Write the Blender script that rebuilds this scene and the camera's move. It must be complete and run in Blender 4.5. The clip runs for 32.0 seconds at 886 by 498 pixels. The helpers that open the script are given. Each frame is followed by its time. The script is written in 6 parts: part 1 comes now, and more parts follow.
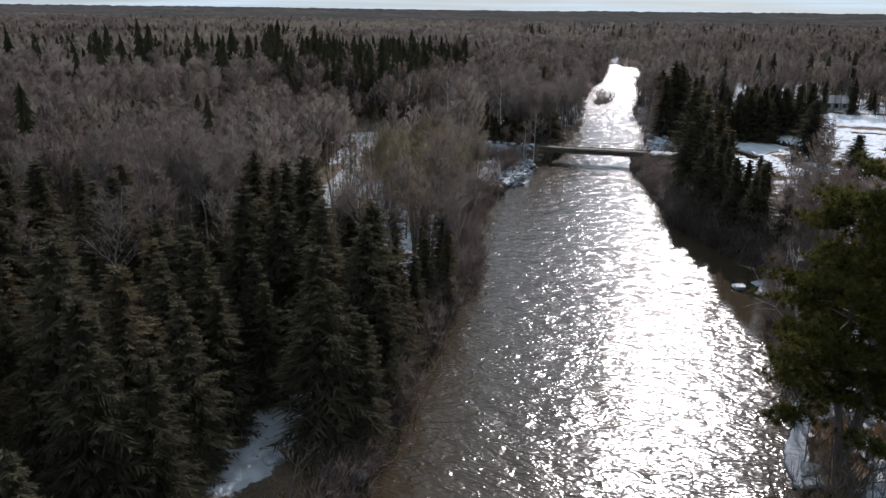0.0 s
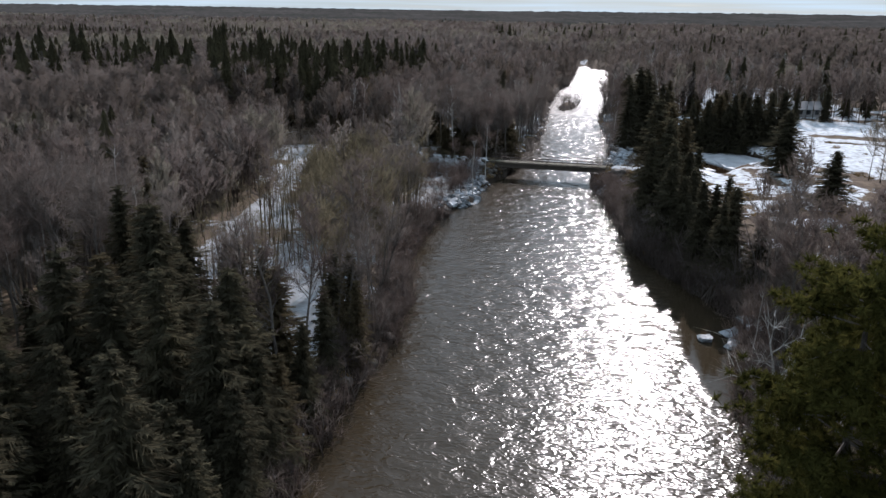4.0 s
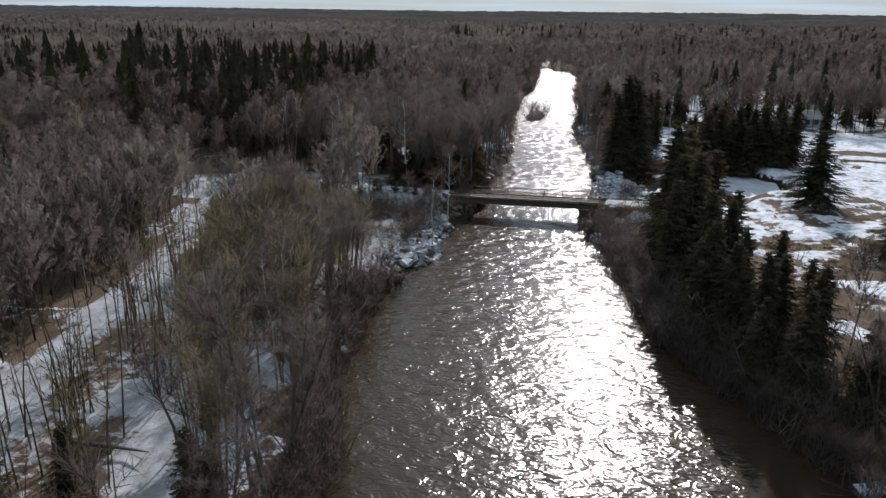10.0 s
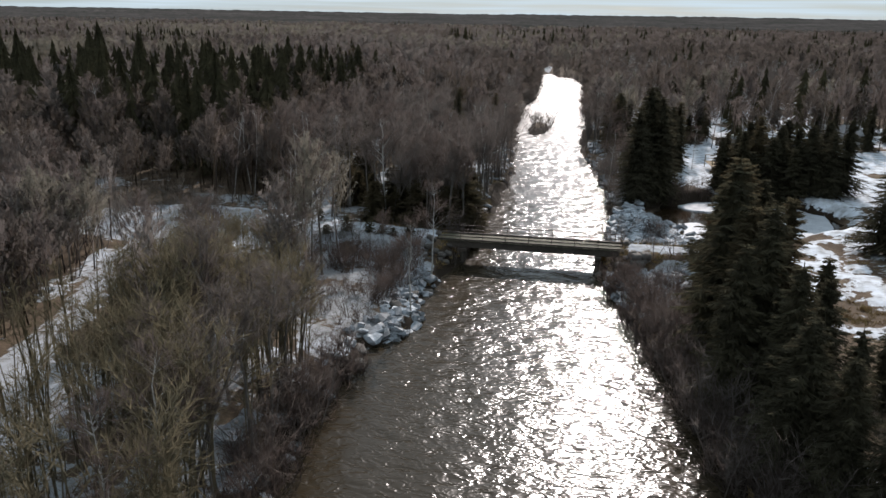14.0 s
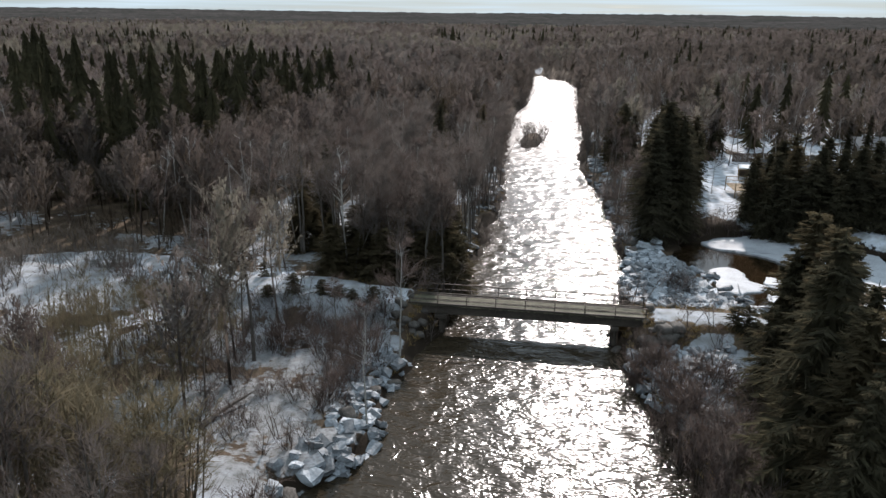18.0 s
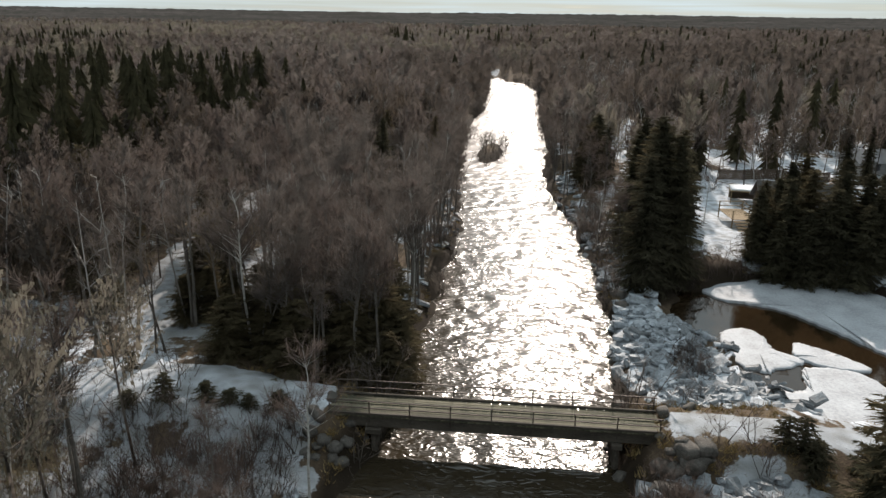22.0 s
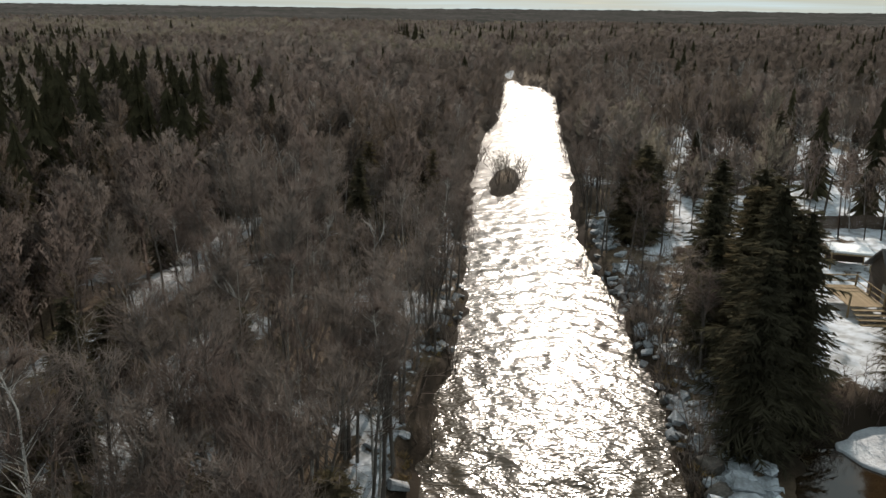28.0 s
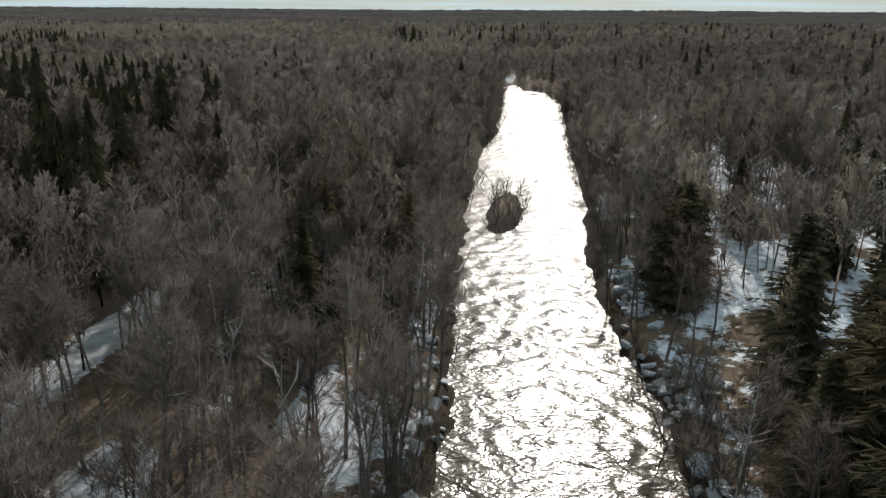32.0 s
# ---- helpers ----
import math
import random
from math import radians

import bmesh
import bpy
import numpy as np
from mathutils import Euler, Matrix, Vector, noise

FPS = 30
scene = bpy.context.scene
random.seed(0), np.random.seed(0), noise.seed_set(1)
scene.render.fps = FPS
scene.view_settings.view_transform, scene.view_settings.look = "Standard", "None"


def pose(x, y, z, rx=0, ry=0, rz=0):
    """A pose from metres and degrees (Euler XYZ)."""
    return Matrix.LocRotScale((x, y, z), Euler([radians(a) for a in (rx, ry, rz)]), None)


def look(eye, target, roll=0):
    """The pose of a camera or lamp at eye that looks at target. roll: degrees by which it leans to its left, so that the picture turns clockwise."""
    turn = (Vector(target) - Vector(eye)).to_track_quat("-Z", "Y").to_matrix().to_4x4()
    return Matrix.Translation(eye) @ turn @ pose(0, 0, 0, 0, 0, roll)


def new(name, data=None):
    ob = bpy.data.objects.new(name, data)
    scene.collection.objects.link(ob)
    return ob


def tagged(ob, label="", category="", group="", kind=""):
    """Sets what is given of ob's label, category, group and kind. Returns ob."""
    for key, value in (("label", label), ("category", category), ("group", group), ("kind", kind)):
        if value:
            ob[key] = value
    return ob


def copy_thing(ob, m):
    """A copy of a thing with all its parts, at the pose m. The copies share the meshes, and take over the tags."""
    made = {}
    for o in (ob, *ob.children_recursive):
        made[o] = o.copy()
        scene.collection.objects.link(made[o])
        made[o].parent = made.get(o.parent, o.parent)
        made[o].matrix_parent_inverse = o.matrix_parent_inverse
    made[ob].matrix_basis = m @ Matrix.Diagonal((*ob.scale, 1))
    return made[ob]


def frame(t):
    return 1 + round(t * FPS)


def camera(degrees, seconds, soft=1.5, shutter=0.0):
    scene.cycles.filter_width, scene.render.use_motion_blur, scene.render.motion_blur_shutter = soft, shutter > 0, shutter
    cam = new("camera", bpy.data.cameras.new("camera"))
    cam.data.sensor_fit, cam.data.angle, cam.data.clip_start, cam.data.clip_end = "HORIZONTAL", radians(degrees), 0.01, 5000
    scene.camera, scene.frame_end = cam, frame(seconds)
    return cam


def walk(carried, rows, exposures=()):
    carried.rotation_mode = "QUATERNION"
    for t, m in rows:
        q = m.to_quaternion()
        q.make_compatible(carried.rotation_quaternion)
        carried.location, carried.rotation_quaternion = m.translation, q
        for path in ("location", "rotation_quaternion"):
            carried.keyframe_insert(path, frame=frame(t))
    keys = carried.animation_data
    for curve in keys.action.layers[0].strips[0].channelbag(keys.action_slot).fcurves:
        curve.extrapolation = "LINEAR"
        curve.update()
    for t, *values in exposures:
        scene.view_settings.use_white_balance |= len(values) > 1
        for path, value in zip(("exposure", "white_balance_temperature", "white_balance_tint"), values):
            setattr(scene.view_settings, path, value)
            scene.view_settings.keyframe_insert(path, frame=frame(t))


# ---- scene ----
cam = camera(61.4, 32.0)
METRES, EYE, TILT, LEAN, TURN = 133.3, 22.0, 0.0, 1.0, 14.7
ROWS = [
    (0.0, 0.0, 0.0, 0.0, 0.53, -17.61, -1.66),
    (0.5, 0.0053, 0.0083, -0.0001, 0.46, -17.59, -1.79),
    (1.0, 0.0117, 0.017, 0.0002, 0.59, -17.57, -1.91),
    (1.5, 0.0186, 0.0263, 0.0008, 0.73, -17.55, -1.98),
    (2.0, 0.0252, 0.0367, 0.0015, 0.73, -17.55, -1.96),
    (2.5, 0.0301, 0.048, 0.0022, 0.34, -17.55, -1.92),
    (4.5, 0.0346, 0.0962, 0.0042, -2.14, -17.54, -1.74),
    (5.0, 0.0344, 0.11, 0.0037, -3.19, -17.5, -1.74),
    (5.5, 0.0344, 0.1243, 0.0029, -4.45, -17.46, -1.71),
    (6.0, 0.0346, 0.139, 0.0022, -5.01, -17.46, -1.7),
    (6.5, 0.0352, 0.1544, 0.0015, -4.99, -17.49, -1.7),
    (7.0, 0.036, 0.1703, 0.0008, -4.95, -17.49, -1.71),
    (7.5, 0.0374, 0.1863, 0.0005, -4.89, -17.47, -1.69),
    (8.0, 0.0387, 0.2025, 0.0007, -4.86, -17.48, -1.65),
    (8.5, 0.0405, 0.2187, 0.0009, -4.78, -17.48, -1.61),
    (9.0, 0.0418, 0.2349, 0.0015, -4.76, -17.47, -1.64),
    (9.5, 0.0434, 0.2516, 0.0016, -4.72, -17.46, -1.66),
    (10.0, 0.0454, 0.2672, 0.0017, -4.68, -17.46, -1.64),
    (10.5, 0.0474, 0.2841, 0.0019, -4.64, -17.46, -1.62),
    (11.0, 0.0494, 0.3008, 0.0021, -4.59, -17.46, -1.6),
    (11.5, 0.0513, 0.3176, 0.002, -4.55, -17.45, -1.64),
    (12.0, 0.0539, 0.3344, 0.0017, -4.55, -17.42, -1.65),
    (12.5, 0.0566, 0.3514, 0.0011, -4.72, -17.38, -1.72),
    (13.0, 0.0601, 0.3681, 0.0011, -4.7, -17.33, -1.75),
    (13.5, 0.0641, 0.3849, 0.0007, -4.65, -17.28, -1.8),
    (14.0, 0.0681, 0.4016, 0.0001, -4.61, -17.25, -1.85),
    (14.5, 0.0722, 0.4176, -0.0, -4.57, -17.26, -1.89),
    (16.5, 0.0858, 0.4799, 0.0028, -4.6, -17.31, -1.68),
    (17.0, 0.0869, 0.4961, 0.0031, -4.66, -17.33, -1.62),
    (17.5, 0.0878, 0.5127, 0.0027, -4.9, -17.31, -1.62),
    (18.0, 0.0887, 0.5294, 0.0022, -5.47, -17.3, -1.64),
    (18.5, 0.0901, 0.546, 0.0019, -5.88, -17.3, -1.63),
    (19.0, 0.0916, 0.5624, 0.0015, -6.19, -17.3, -1.62),
    (19.5, 0.0932, 0.5792, 0.0016, -6.51, -17.33, -1.64),
    (20.0, 0.0954, 0.5962, 0.0015, -7.14, -17.31, -1.59),
    (20.5, 0.0974, 0.6129, 0.002, -7.89, -17.3, -1.57),
    (21.0, 0.1011, 0.6285, 0.0018, -8.42, -17.25, -1.62),
    (21.5, 0.1061, 0.6435, 0.0008, -8.84, -17.21, -1.68),
    (22.0, 0.1125, 0.6578, -0.0001, -8.8, -17.22, -1.74),
    (22.5, 0.1192, 0.6721, -0.0004, -8.69, -17.24, -1.71),
    (23.0, 0.1255, 0.6868, -0.0008, -8.47, -17.26, -1.62),
    (23.5, 0.1304, 0.7016, -0.0006, -8.42, -17.31, -1.56),
    (24.0, 0.1338, 0.7167, -0.0003, -8.46, -17.31, -1.47),
    (24.5, 0.1357, 0.7318, 0.0002, -8.49, -17.33, -1.38),
    (25.0, 0.1367, 0.7471, 0.0003, -8.52, -17.34, -1.26),
    (25.5, 0.1381, 0.7629, 0.0004, -8.21, -17.33, -1.17),
    (27.5, 0.1455, 0.8232, 0.004, -8.06, -17.52, -1.62),
    (28.0, 0.1498, 0.8395, 0.0041, -7.85, -17.53, -1.62),
    (28.5, 0.1542, 0.856, 0.004, -7.72, -17.54, -1.57),
    (29.0, 0.1583, 0.8728, 0.0044, -7.6, -17.58, -1.51),
    (29.5, 0.1626, 0.8899, 0.005, -7.63, -17.6, -1.46),
    (30.0, 0.1664, 0.9065, 0.0056, -7.65, -17.6, -1.49),
    (30.5, 0.1704, 0.9235, 0.0054, -7.69, -17.58, -1.46),
    (31.0, 0.1742, 0.9405, 0.0049, -7.73, -17.55, -1.4),
    (31.5, 0.1779, 0.9571, 0.0043, -7.74, -17.5, -1.36),
    (32.0, 0.1812, 0.9738, 0.003, -7.76, -17.45, -1.33),
]
walk(cam, [(t, pose(0, 0, EYE, TILT, LEAN, TURN) @ pose(METRES * x, METRES * y, METRES * z, 90 + pitch, roll, yaw)) for t, x, y, z, yaw, pitch, roll in ROWS], [(0.0, 0.82, 6150, 21), (2.5, 0.9, 6150, 21), (6.0, 0.65, 6050, 20), (10.0, 0.62, 6250, 20), (13.0, 0.68, 6500, 19), (17.0, 0.83, 6350, 18), (20.0, 0.85, 6650, 18), (21.0, 0.83, 6700, 16), (23.0, 0.73, 7200, 17), (26.0, 0.65, 7250, 15), (29.0, 0.69, 6950, 14), (32.0, 0.68, 6650, 12)])


# ---- sky, sun, exposure ----
SUN_UP, SUN_YAW = 32.0, -3.4
sun = new("sun", bpy.data.lights.new("sun", "SUN"))
sun.data.energy, sun.data.angle, sun.data.color = 3.7, radians(0.6), (1.0, 0.95, 0.87)
sun.matrix_world = look((0, 0, 300), (math.sin(radians(SUN_YAW)) * math.cos(radians(SUN_UP)) * 10, -math.cos(radians(SUN_YAW)) * math.cos(radians(SUN_UP)) * 10, 300 - math.sin(radians(SUN_UP)) * 10))
world = bpy.data.worlds.new("sky")
scene.world = world
world.use_nodes = True
wn, wl = world.node_tree.nodes, world.node_tree.links
sky = wn.new("ShaderNodeTexSky")
sky.sky_type, sky.sun_disc, sky.sun_elevation, sky.sun_rotation = "NISHITA", False, radians(SUN_UP), radians(-SUN_YAW)
sky.dust_density, sky.air_density = 0.4, 1.0
wco = wn.new("ShaderNodeTexCoord")
wmap = wn.new("ShaderNodeMapping")
wmap.inputs["Scale"].default_value = (1.6, 3.0, 60.0)
cloud = wn.new("ShaderNodeTexNoise")
cloud.inputs["Scale"].default_value, cloud.inputs["Detail"].default_value = 2.0, 5.0
cramp = wn.new("ShaderNodeMapRange")
cramp.inputs["From Min"].default_value, cramp.inputs["From Max"].default_value = 0.3, 0.62
cramp.inputs["To Min"].default_value = 0.92
cmix = wn.new("ShaderNodeMix")
cmix.data_type = "RGBA"
veil = wn.new("ShaderNodeMix")
veil.data_type = "RGBA"
veil.inputs[6].default_value, veil.inputs[7].default_value = (1.35, 1.85, 2.0, 1), (2.7, 3.4, 3.65, 1)
split = wn.new("ShaderNodeSeparateXYZ")
thick = wn.new("ShaderNodeMapRange")
thick.inputs["From Min"].default_value, thick.inputs["From Max"].default_value = 0.4, 0.62
thick.inputs["To Max"].default_value = 0.8
lift = wn.new("ShaderNodeMath")
lift.operation, lift.use_clamp = "ADD", True
wl.new(wco.outputs["Generated"], split.inputs[0])
wl.new(cloud.outputs["Fac"], thick.inputs["Value"])
wl.new(thick.outputs["Result"], lift.inputs[0])
wl.new(split.outputs["Z"], lift.inputs[1])
wl.new(lift.outputs[0], veil.inputs[0])
wl.new(veil.outputs[2], cmix.inputs[7])
wl.new(wco.outputs["Generated"], wmap.inputs["Vector"])
wl.new(wmap.outputs["Vector"], cloud.inputs["Vector"])
wl.new(cloud.outputs["Fac"], cramp.inputs["Value"])
wl.new(cramp.outputs["Result"], cmix.inputs[0])
wl.new(sky.outputs["Color"], cmix.inputs[6])
wl.new(cmix.outputs[2], wn["Background"].inputs["Color"])
wn["Background"].inputs["Strength"].default_value = 0.15


# ---- materials ----
def material(name, colors, scale=1.0, fine=12.0, rough=0.85, bump=0.3, island=0.0, metal=0.0, spec=0.3, stretch=(1, 1, 1), thin=0.0):
    """Colours mixed by coarse and fine noise at real size, with relief."""
    m = bpy.data.materials.new(name)
    m.use_nodes = True
    n, l = m.node_tree.nodes, m.node_tree.links
    b = n["Principled BSDF"]
    co = n.new("ShaderNodeTexCoord")
    mp = n.new("ShaderNodeMapping")
    mp.inputs["Scale"].default_value = stretch
    l.new(co.outputs["Object"], mp.inputs["Vector"])
    n1 = n.new("ShaderNodeTexNoise")
    n1.inputs["Scale"].default_value, n1.inputs["Detail"].default_value = scale, 3
    n2 = n.new("ShaderNodeTexNoise")
    n2.inputs["Scale"].default_value, n2.inputs["Detail"].default_value = fine, 4
    for t in (n1, n2):
        l.new(mp.outputs["Vector"], t.inputs["Vector"])
    mean = n.new("ShaderNodeMath")
    mean.operation = "MULTIPLY_ADD"
    mean.inputs[1].default_value = 0.45
    l.new(n2.outputs["Fac"], mean.inputs[0])
    half = n.new("ShaderNodeMath")
    half.operation = "MULTIPLY"
    half.inputs[1].default_value = 0.55
    l.new(n1.outputs["Fac"], half.inputs[0])
    l.new(half.outputs[0], mean.inputs[2])
    fac = mean.outputs[0]
    if island:
        geo = n.new("ShaderNodeNewGeometry")
        info = n.new("ShaderNodeObjectInfo")
        add = n.new("ShaderNodeMath")
        add.operation = "ADD"
        l.new(geo.outputs["Random Per Island"], add.inputs[0])
        l.new(info.outputs["Random"], add.inputs[1])
        isl = n.new("ShaderNodeMath")
        isl.operation = "MULTIPLY_ADD"
        isl.inputs[1].default_value = island
        l.new(add.outputs[0], isl.inputs[0])
        l.new(fac, isl.inputs[2])
        off = n.new("ShaderNodeMath")
        off.operation = "SUBTRACT"
        off.inputs[1].default_value = island
        l.new(isl.outputs[0], off.inputs[0])
        fac = off.outputs[0]
    ramp = n.new("ShaderNodeValToRGB")
    ramp.color_ramp.elements[0].position, ramp.color_ramp.elements[1].position = 0.3, 0.7
    ramp.color_ramp.elements[0].color = (*colors[0], 1)
    ramp.color_ramp.elements[1].color = (*colors[-1], 1)
    for k, c in enumerate(colors[1:-1]):
        ramp.color_ramp.elements.new(0.3 + 0.4 * (k + 1) / (len(colors) - 1)).color = (*c, 1)
    l.new(fac, ramp.inputs["Fac"])
    l.new(ramp.outputs["Color"], b.inputs["Base Color"])
    b.inputs["Roughness"].default_value, b.inputs["Metallic"].default_value = rough, metal
    b.inputs["Specular IOR Level"].default_value = spec
    if thin:
        tr = n.new("ShaderNodeBsdfTranslucent")
        l.new(ramp.outputs["Color"], tr.inputs["Color"])
        ms = n.new("ShaderNodeMixShader")
        ms.inputs[0].default_value = thin
        l.new(b.outputs[0], ms.inputs[1])
        l.new(tr.outputs[0], ms.inputs[2])
        l.new(ms.outputs[0], n["Material Output"].inputs["Surface"])
    if bump:
        bp = n.new("ShaderNodeBump")
        bp.inputs["Strength"].default_value, bp.inputs["Distance"].default_value = bump, 0.5 / fine
        l.new(n2.outputs["Fac"], bp.inputs["Height"])
        l.new(bp.outputs["Normal"], b.inputs["Normal"])
    return m


def spray(name, colors, size=(13.0, 13.0, 2.8), cut=0.5, thin=0.45):
    """Twig sprays: the surface is broken up into upright streaks with gaps between them."""
    m = material(name, colors, 0.03, 1.5, island=0.04, bump=0, spec=0.0, thin=thin)
    n, l = m.node_tree.nodes, m.node_tree.links
    out = n["Material Output"].inputs["Surface"]
    solid = out.links[0].from_socket
    co = n.new("ShaderNodeTexCoord")
    mp = n.new("ShaderNodeMapping")
    mp.inputs["Scale"].default_value = size
    l.new(co.outputs["Object"], mp.inputs["Vector"])
    nz = n.new("ShaderNodeTexNoise")
    nz.inputs["Scale"].default_value, nz.inputs["Detail"].default_value, nz.inputs["Distortion"].default_value = 1.0, 1.0, 0.4
    l.new(mp.outputs["Vector"], nz.inputs["Vector"])
    gt = n.new("ShaderNodeMath")
    gt.operation = "GREATER_THAN"
    gt.inputs[1].default_value = cut
    l.new(nz.outputs["Fac"], gt.inputs[0])
    clear = n.new("ShaderNodeBsdfTransparent")
    mix = n.new("ShaderNodeMixShader")
    l.new(gt.outputs[0], mix.inputs[0])
    l.new(clear.outputs[0], mix.inputs[1])
    l.new(solid, mix.inputs[2])
    l.new(mix.outputs[0], out)
    return m


M_BARK = material("bark_grey", [(0.039, 0.032, 0.028), (0.094, 0.082, 0.071), (0.157, 0.141, 0.125)], 2, 14, island=0.15, stretch=(1, 1, 0.3))
M_BIRCH = material("bark_birch", [(0.120, 0.105, 0.090), (0.315, 0.300, 0.277), (0.413, 0.398, 0.375)], 3, 16, island=0.1, stretch=(1, 1, 2))
M_TWIG = material("twigs_grey_brown", [(0.087, 0.073, 0.064), (0.141, 0.121, 0.109), (0.202, 0.175, 0.159)], 0.07, 3, island=0.12, bump=0, spec=0.0, thin=0.45)
M_TWIG_RED = material("twigs_red_brown", [(0.069, 0.054, 0.047), (0.108, 0.086, 0.077), (0.152, 0.125, 0.114)], 0.2, 3, island=0.12, bump=0, spec=0.0, thin=0.45)
M_TWIG_PALE = material("twigs_pale_grey", [(0.103, 0.088, 0.077), (0.159, 0.141, 0.125), (0.224, 0.202, 0.181)], 0.2, 3, island=0.12, bump=0, spec=0.0, thin=0.45)
M_TWIG_DARK = material("twigs_dark_olive", [(0.052, 0.040, 0.029), (0.086, 0.068, 0.050), (0.123, 0.101, 0.076)], 0.2, 3, island=0.12, bump=0, spec=0.0, thin=0.45)
TWIGS = [M_TWIG_DARK, M_TWIG_RED, M_TWIG, M_TWIG_PALE]
SPRAYS = [spray("sprays_dark", [(0.070, 0.060, 0.052), (0.098, 0.084, 0.075), (0.131, 0.114, 0.104)], cut=0.52, thin=0.5),
          spray("sprays_brown", [(0.092, 0.076, 0.069), (0.122, 0.104, 0.096), (0.156, 0.135, 0.125)], cut=0.52, thin=0.5),
          spray("sprays_grey", [(0.106, 0.092, 0.084), (0.143, 0.127, 0.116), (0.181, 0.164, 0.152)], cut=0.52, thin=0.5),
          spray("sprays_olive", [(0.114, 0.104, 0.083), (0.156, 0.143, 0.117), (0.202, 0.188, 0.156)], cut=0.52, thin=0.5)]
M_NEEDLE = material("needles_spruce", [(0.034, 0.031, 0.022), (0.066, 0.060, 0.040), (0.108, 0.096, 0.060)], 0.3, 4, island=0.12, bump=0, spec=0.0, thin=0.42)
M_NEEDLE_FAR = material("needles_far_spruce", [(0.034, 0.032, 0.021), (0.066, 0.060, 0.036), (0.108, 0.096, 0.055)], 0.12, 2, island=0.1, bump=0, spec=0.0, thin=0.4)
M_CEDAR = material("needles_cedar", [(0.047, 0.038, 0.025), (0.088, 0.073, 0.045), (0.138, 0.112, 0.068)], 0.3, 4, island=0.12, bump=0, spec=0.0, thin=0.45)
M_PINE = material("needles_pine", [(0.024, 0.025, 0.008), (0.056, 0.055, 0.016), (0.112, 0.100, 0.028)], 0.5, 4, island=0.12, bump=0, spec=0.0, thin=0.35)
M_PLANK = material("planks_weathered", [(0.03, 0.03, 0.018), (0.075, 0.07, 0.045), (0.14, 0.128, 0.09)], 2, 20, island=0.3, stretch=(0.3, 1, 1))
M_BEAM = material("beam_dark_timber", [(0.025, 0.02, 0.016), (0.06, 0.05, 0.04), (0.1, 0.085, 0.07)], 1.5, 18, stretch=(0.3, 1, 1))
M_STEEL = material("steel_rusted", [(0.04, 0.03, 0.026), (0.09, 0.07, 0.06)], 3, 25, rough=0.6, metal=0.4)
M_STONE = material("stone_grey", [(0.03, 0.027, 0.024), (0.075, 0.068, 0.06), (0.14, 0.128, 0.115)], 1.2, 9, bump=0.8)
M_ICE = material("ice_dirty", [(0.105, 0.112, 0.118), (0.22, 0.242, 0.262), (0.36, 0.396, 0.43)], 0.8, 6, rough=0.7, island=0.2, bump=0.5, spec=0.5)


# ---- number helpers ----
def vnoise(x, y, seed=0.0):
    xi, yi = np.floor(x), np.floor(y)
    fx, fy = x - xi, y - yi
    fx, fy = fx * fx * (3 - 2 * fx), fy * fy * (3 - 2 * fy)

    def h(a, b):
        v = np.sin(a * 127.1 + b * 311.7 + seed * 74.7) * 43758.5453
        return v - np.floor(v)
    return (h(xi, yi) * (1 - fx) + h(xi + 1, yi) * fx) * (1 - fy) + (h(xi, yi + 1) * (1 - fx) + h(xi + 1, yi + 1) * fx) * fy


def fbm(x, y, seed=0.0, octaves=4):
    s, a, tot = 0.0, 0.5, 0.0
    for k in range(octaves):
        s = s + a * vnoise(x * 2 ** k, y * 2 ** k, seed + k * 3.3)
        tot, a = tot + a, a * 0.5
    return s / tot


def smooth(e0, e1, v):
    t = np.clip((v - e0) / (e1 - e0), 0, 1)
    return t * t * (3 - 2 * t)


WATER = -1.85
LEFT_BANK = [(-80, -6), (0, -9.5), (31, -12.7), (46, -14), (58, -14.2), (70, -15.2), (80, -18.8), (92, -19.6), (103, -18.7), (108, -16.8), (117, -17), (122, -15.6), (138, -15), (150, -14.1), (176, -14.4), (200, -16.6), (220, -17.4), (255, -19), (284, -17.6), (340, -18.5), (385, -20), (404, -21.5), (412, -30), (430, -90)]
RIGHT_BANK = [(-80, 6), (0, 8), (36, 9.2), (45, 11.4), (55, 11.0), (67, 13.0), (73.5, 12.6), (79.5, 9.8), (86, 6.6), (91, 4.8), (97, 3.9), (109, 1.6), (118, -0.2), (123, -1.4), (127, -1.5), (134, -0.3), (142, 0.2), (160, 0.2), (175, -0.6), (185, -2.7), (203, -3.4), (240, -2), (312, -2.4), (352, -2.6), (362, -3.6), (368, -9), (372, -11.8), (390, -15), (404, -18.5), (412, -24), (430, -70)]
GLADE = [(132, -33), (139, -34.6), (148, -37.4), (157, -38.6), (182, -38.8), (200, -41)]
JAM = [(129, 9.0), (131, 11.5), (133, 9.4), (135, 8.2), (137, 7.9), (140, 7.6), (142, 7.0), (146, 4.5), (151, 3.1)]
JAM_WEST = [(129, 1.2), (137, -0.3), (143, 0.4), (147, 1.2), (151, 2.2)]
GLADE_EAST = [(132, -29), (140, -30.3), (150, -30.6), (158, -29.8), (168, -29.4)]
GLADE_NEAR = [(53, -17.6), (59, -19.9), (64, -22.4), (70, -25), (78, -24)]
LANE = [(-80, -24), (30, -28), (67, -33.8), (78, -36.3), (97, -40), (113, -44), (125, -47.2), (150, -53), (200, -70)]


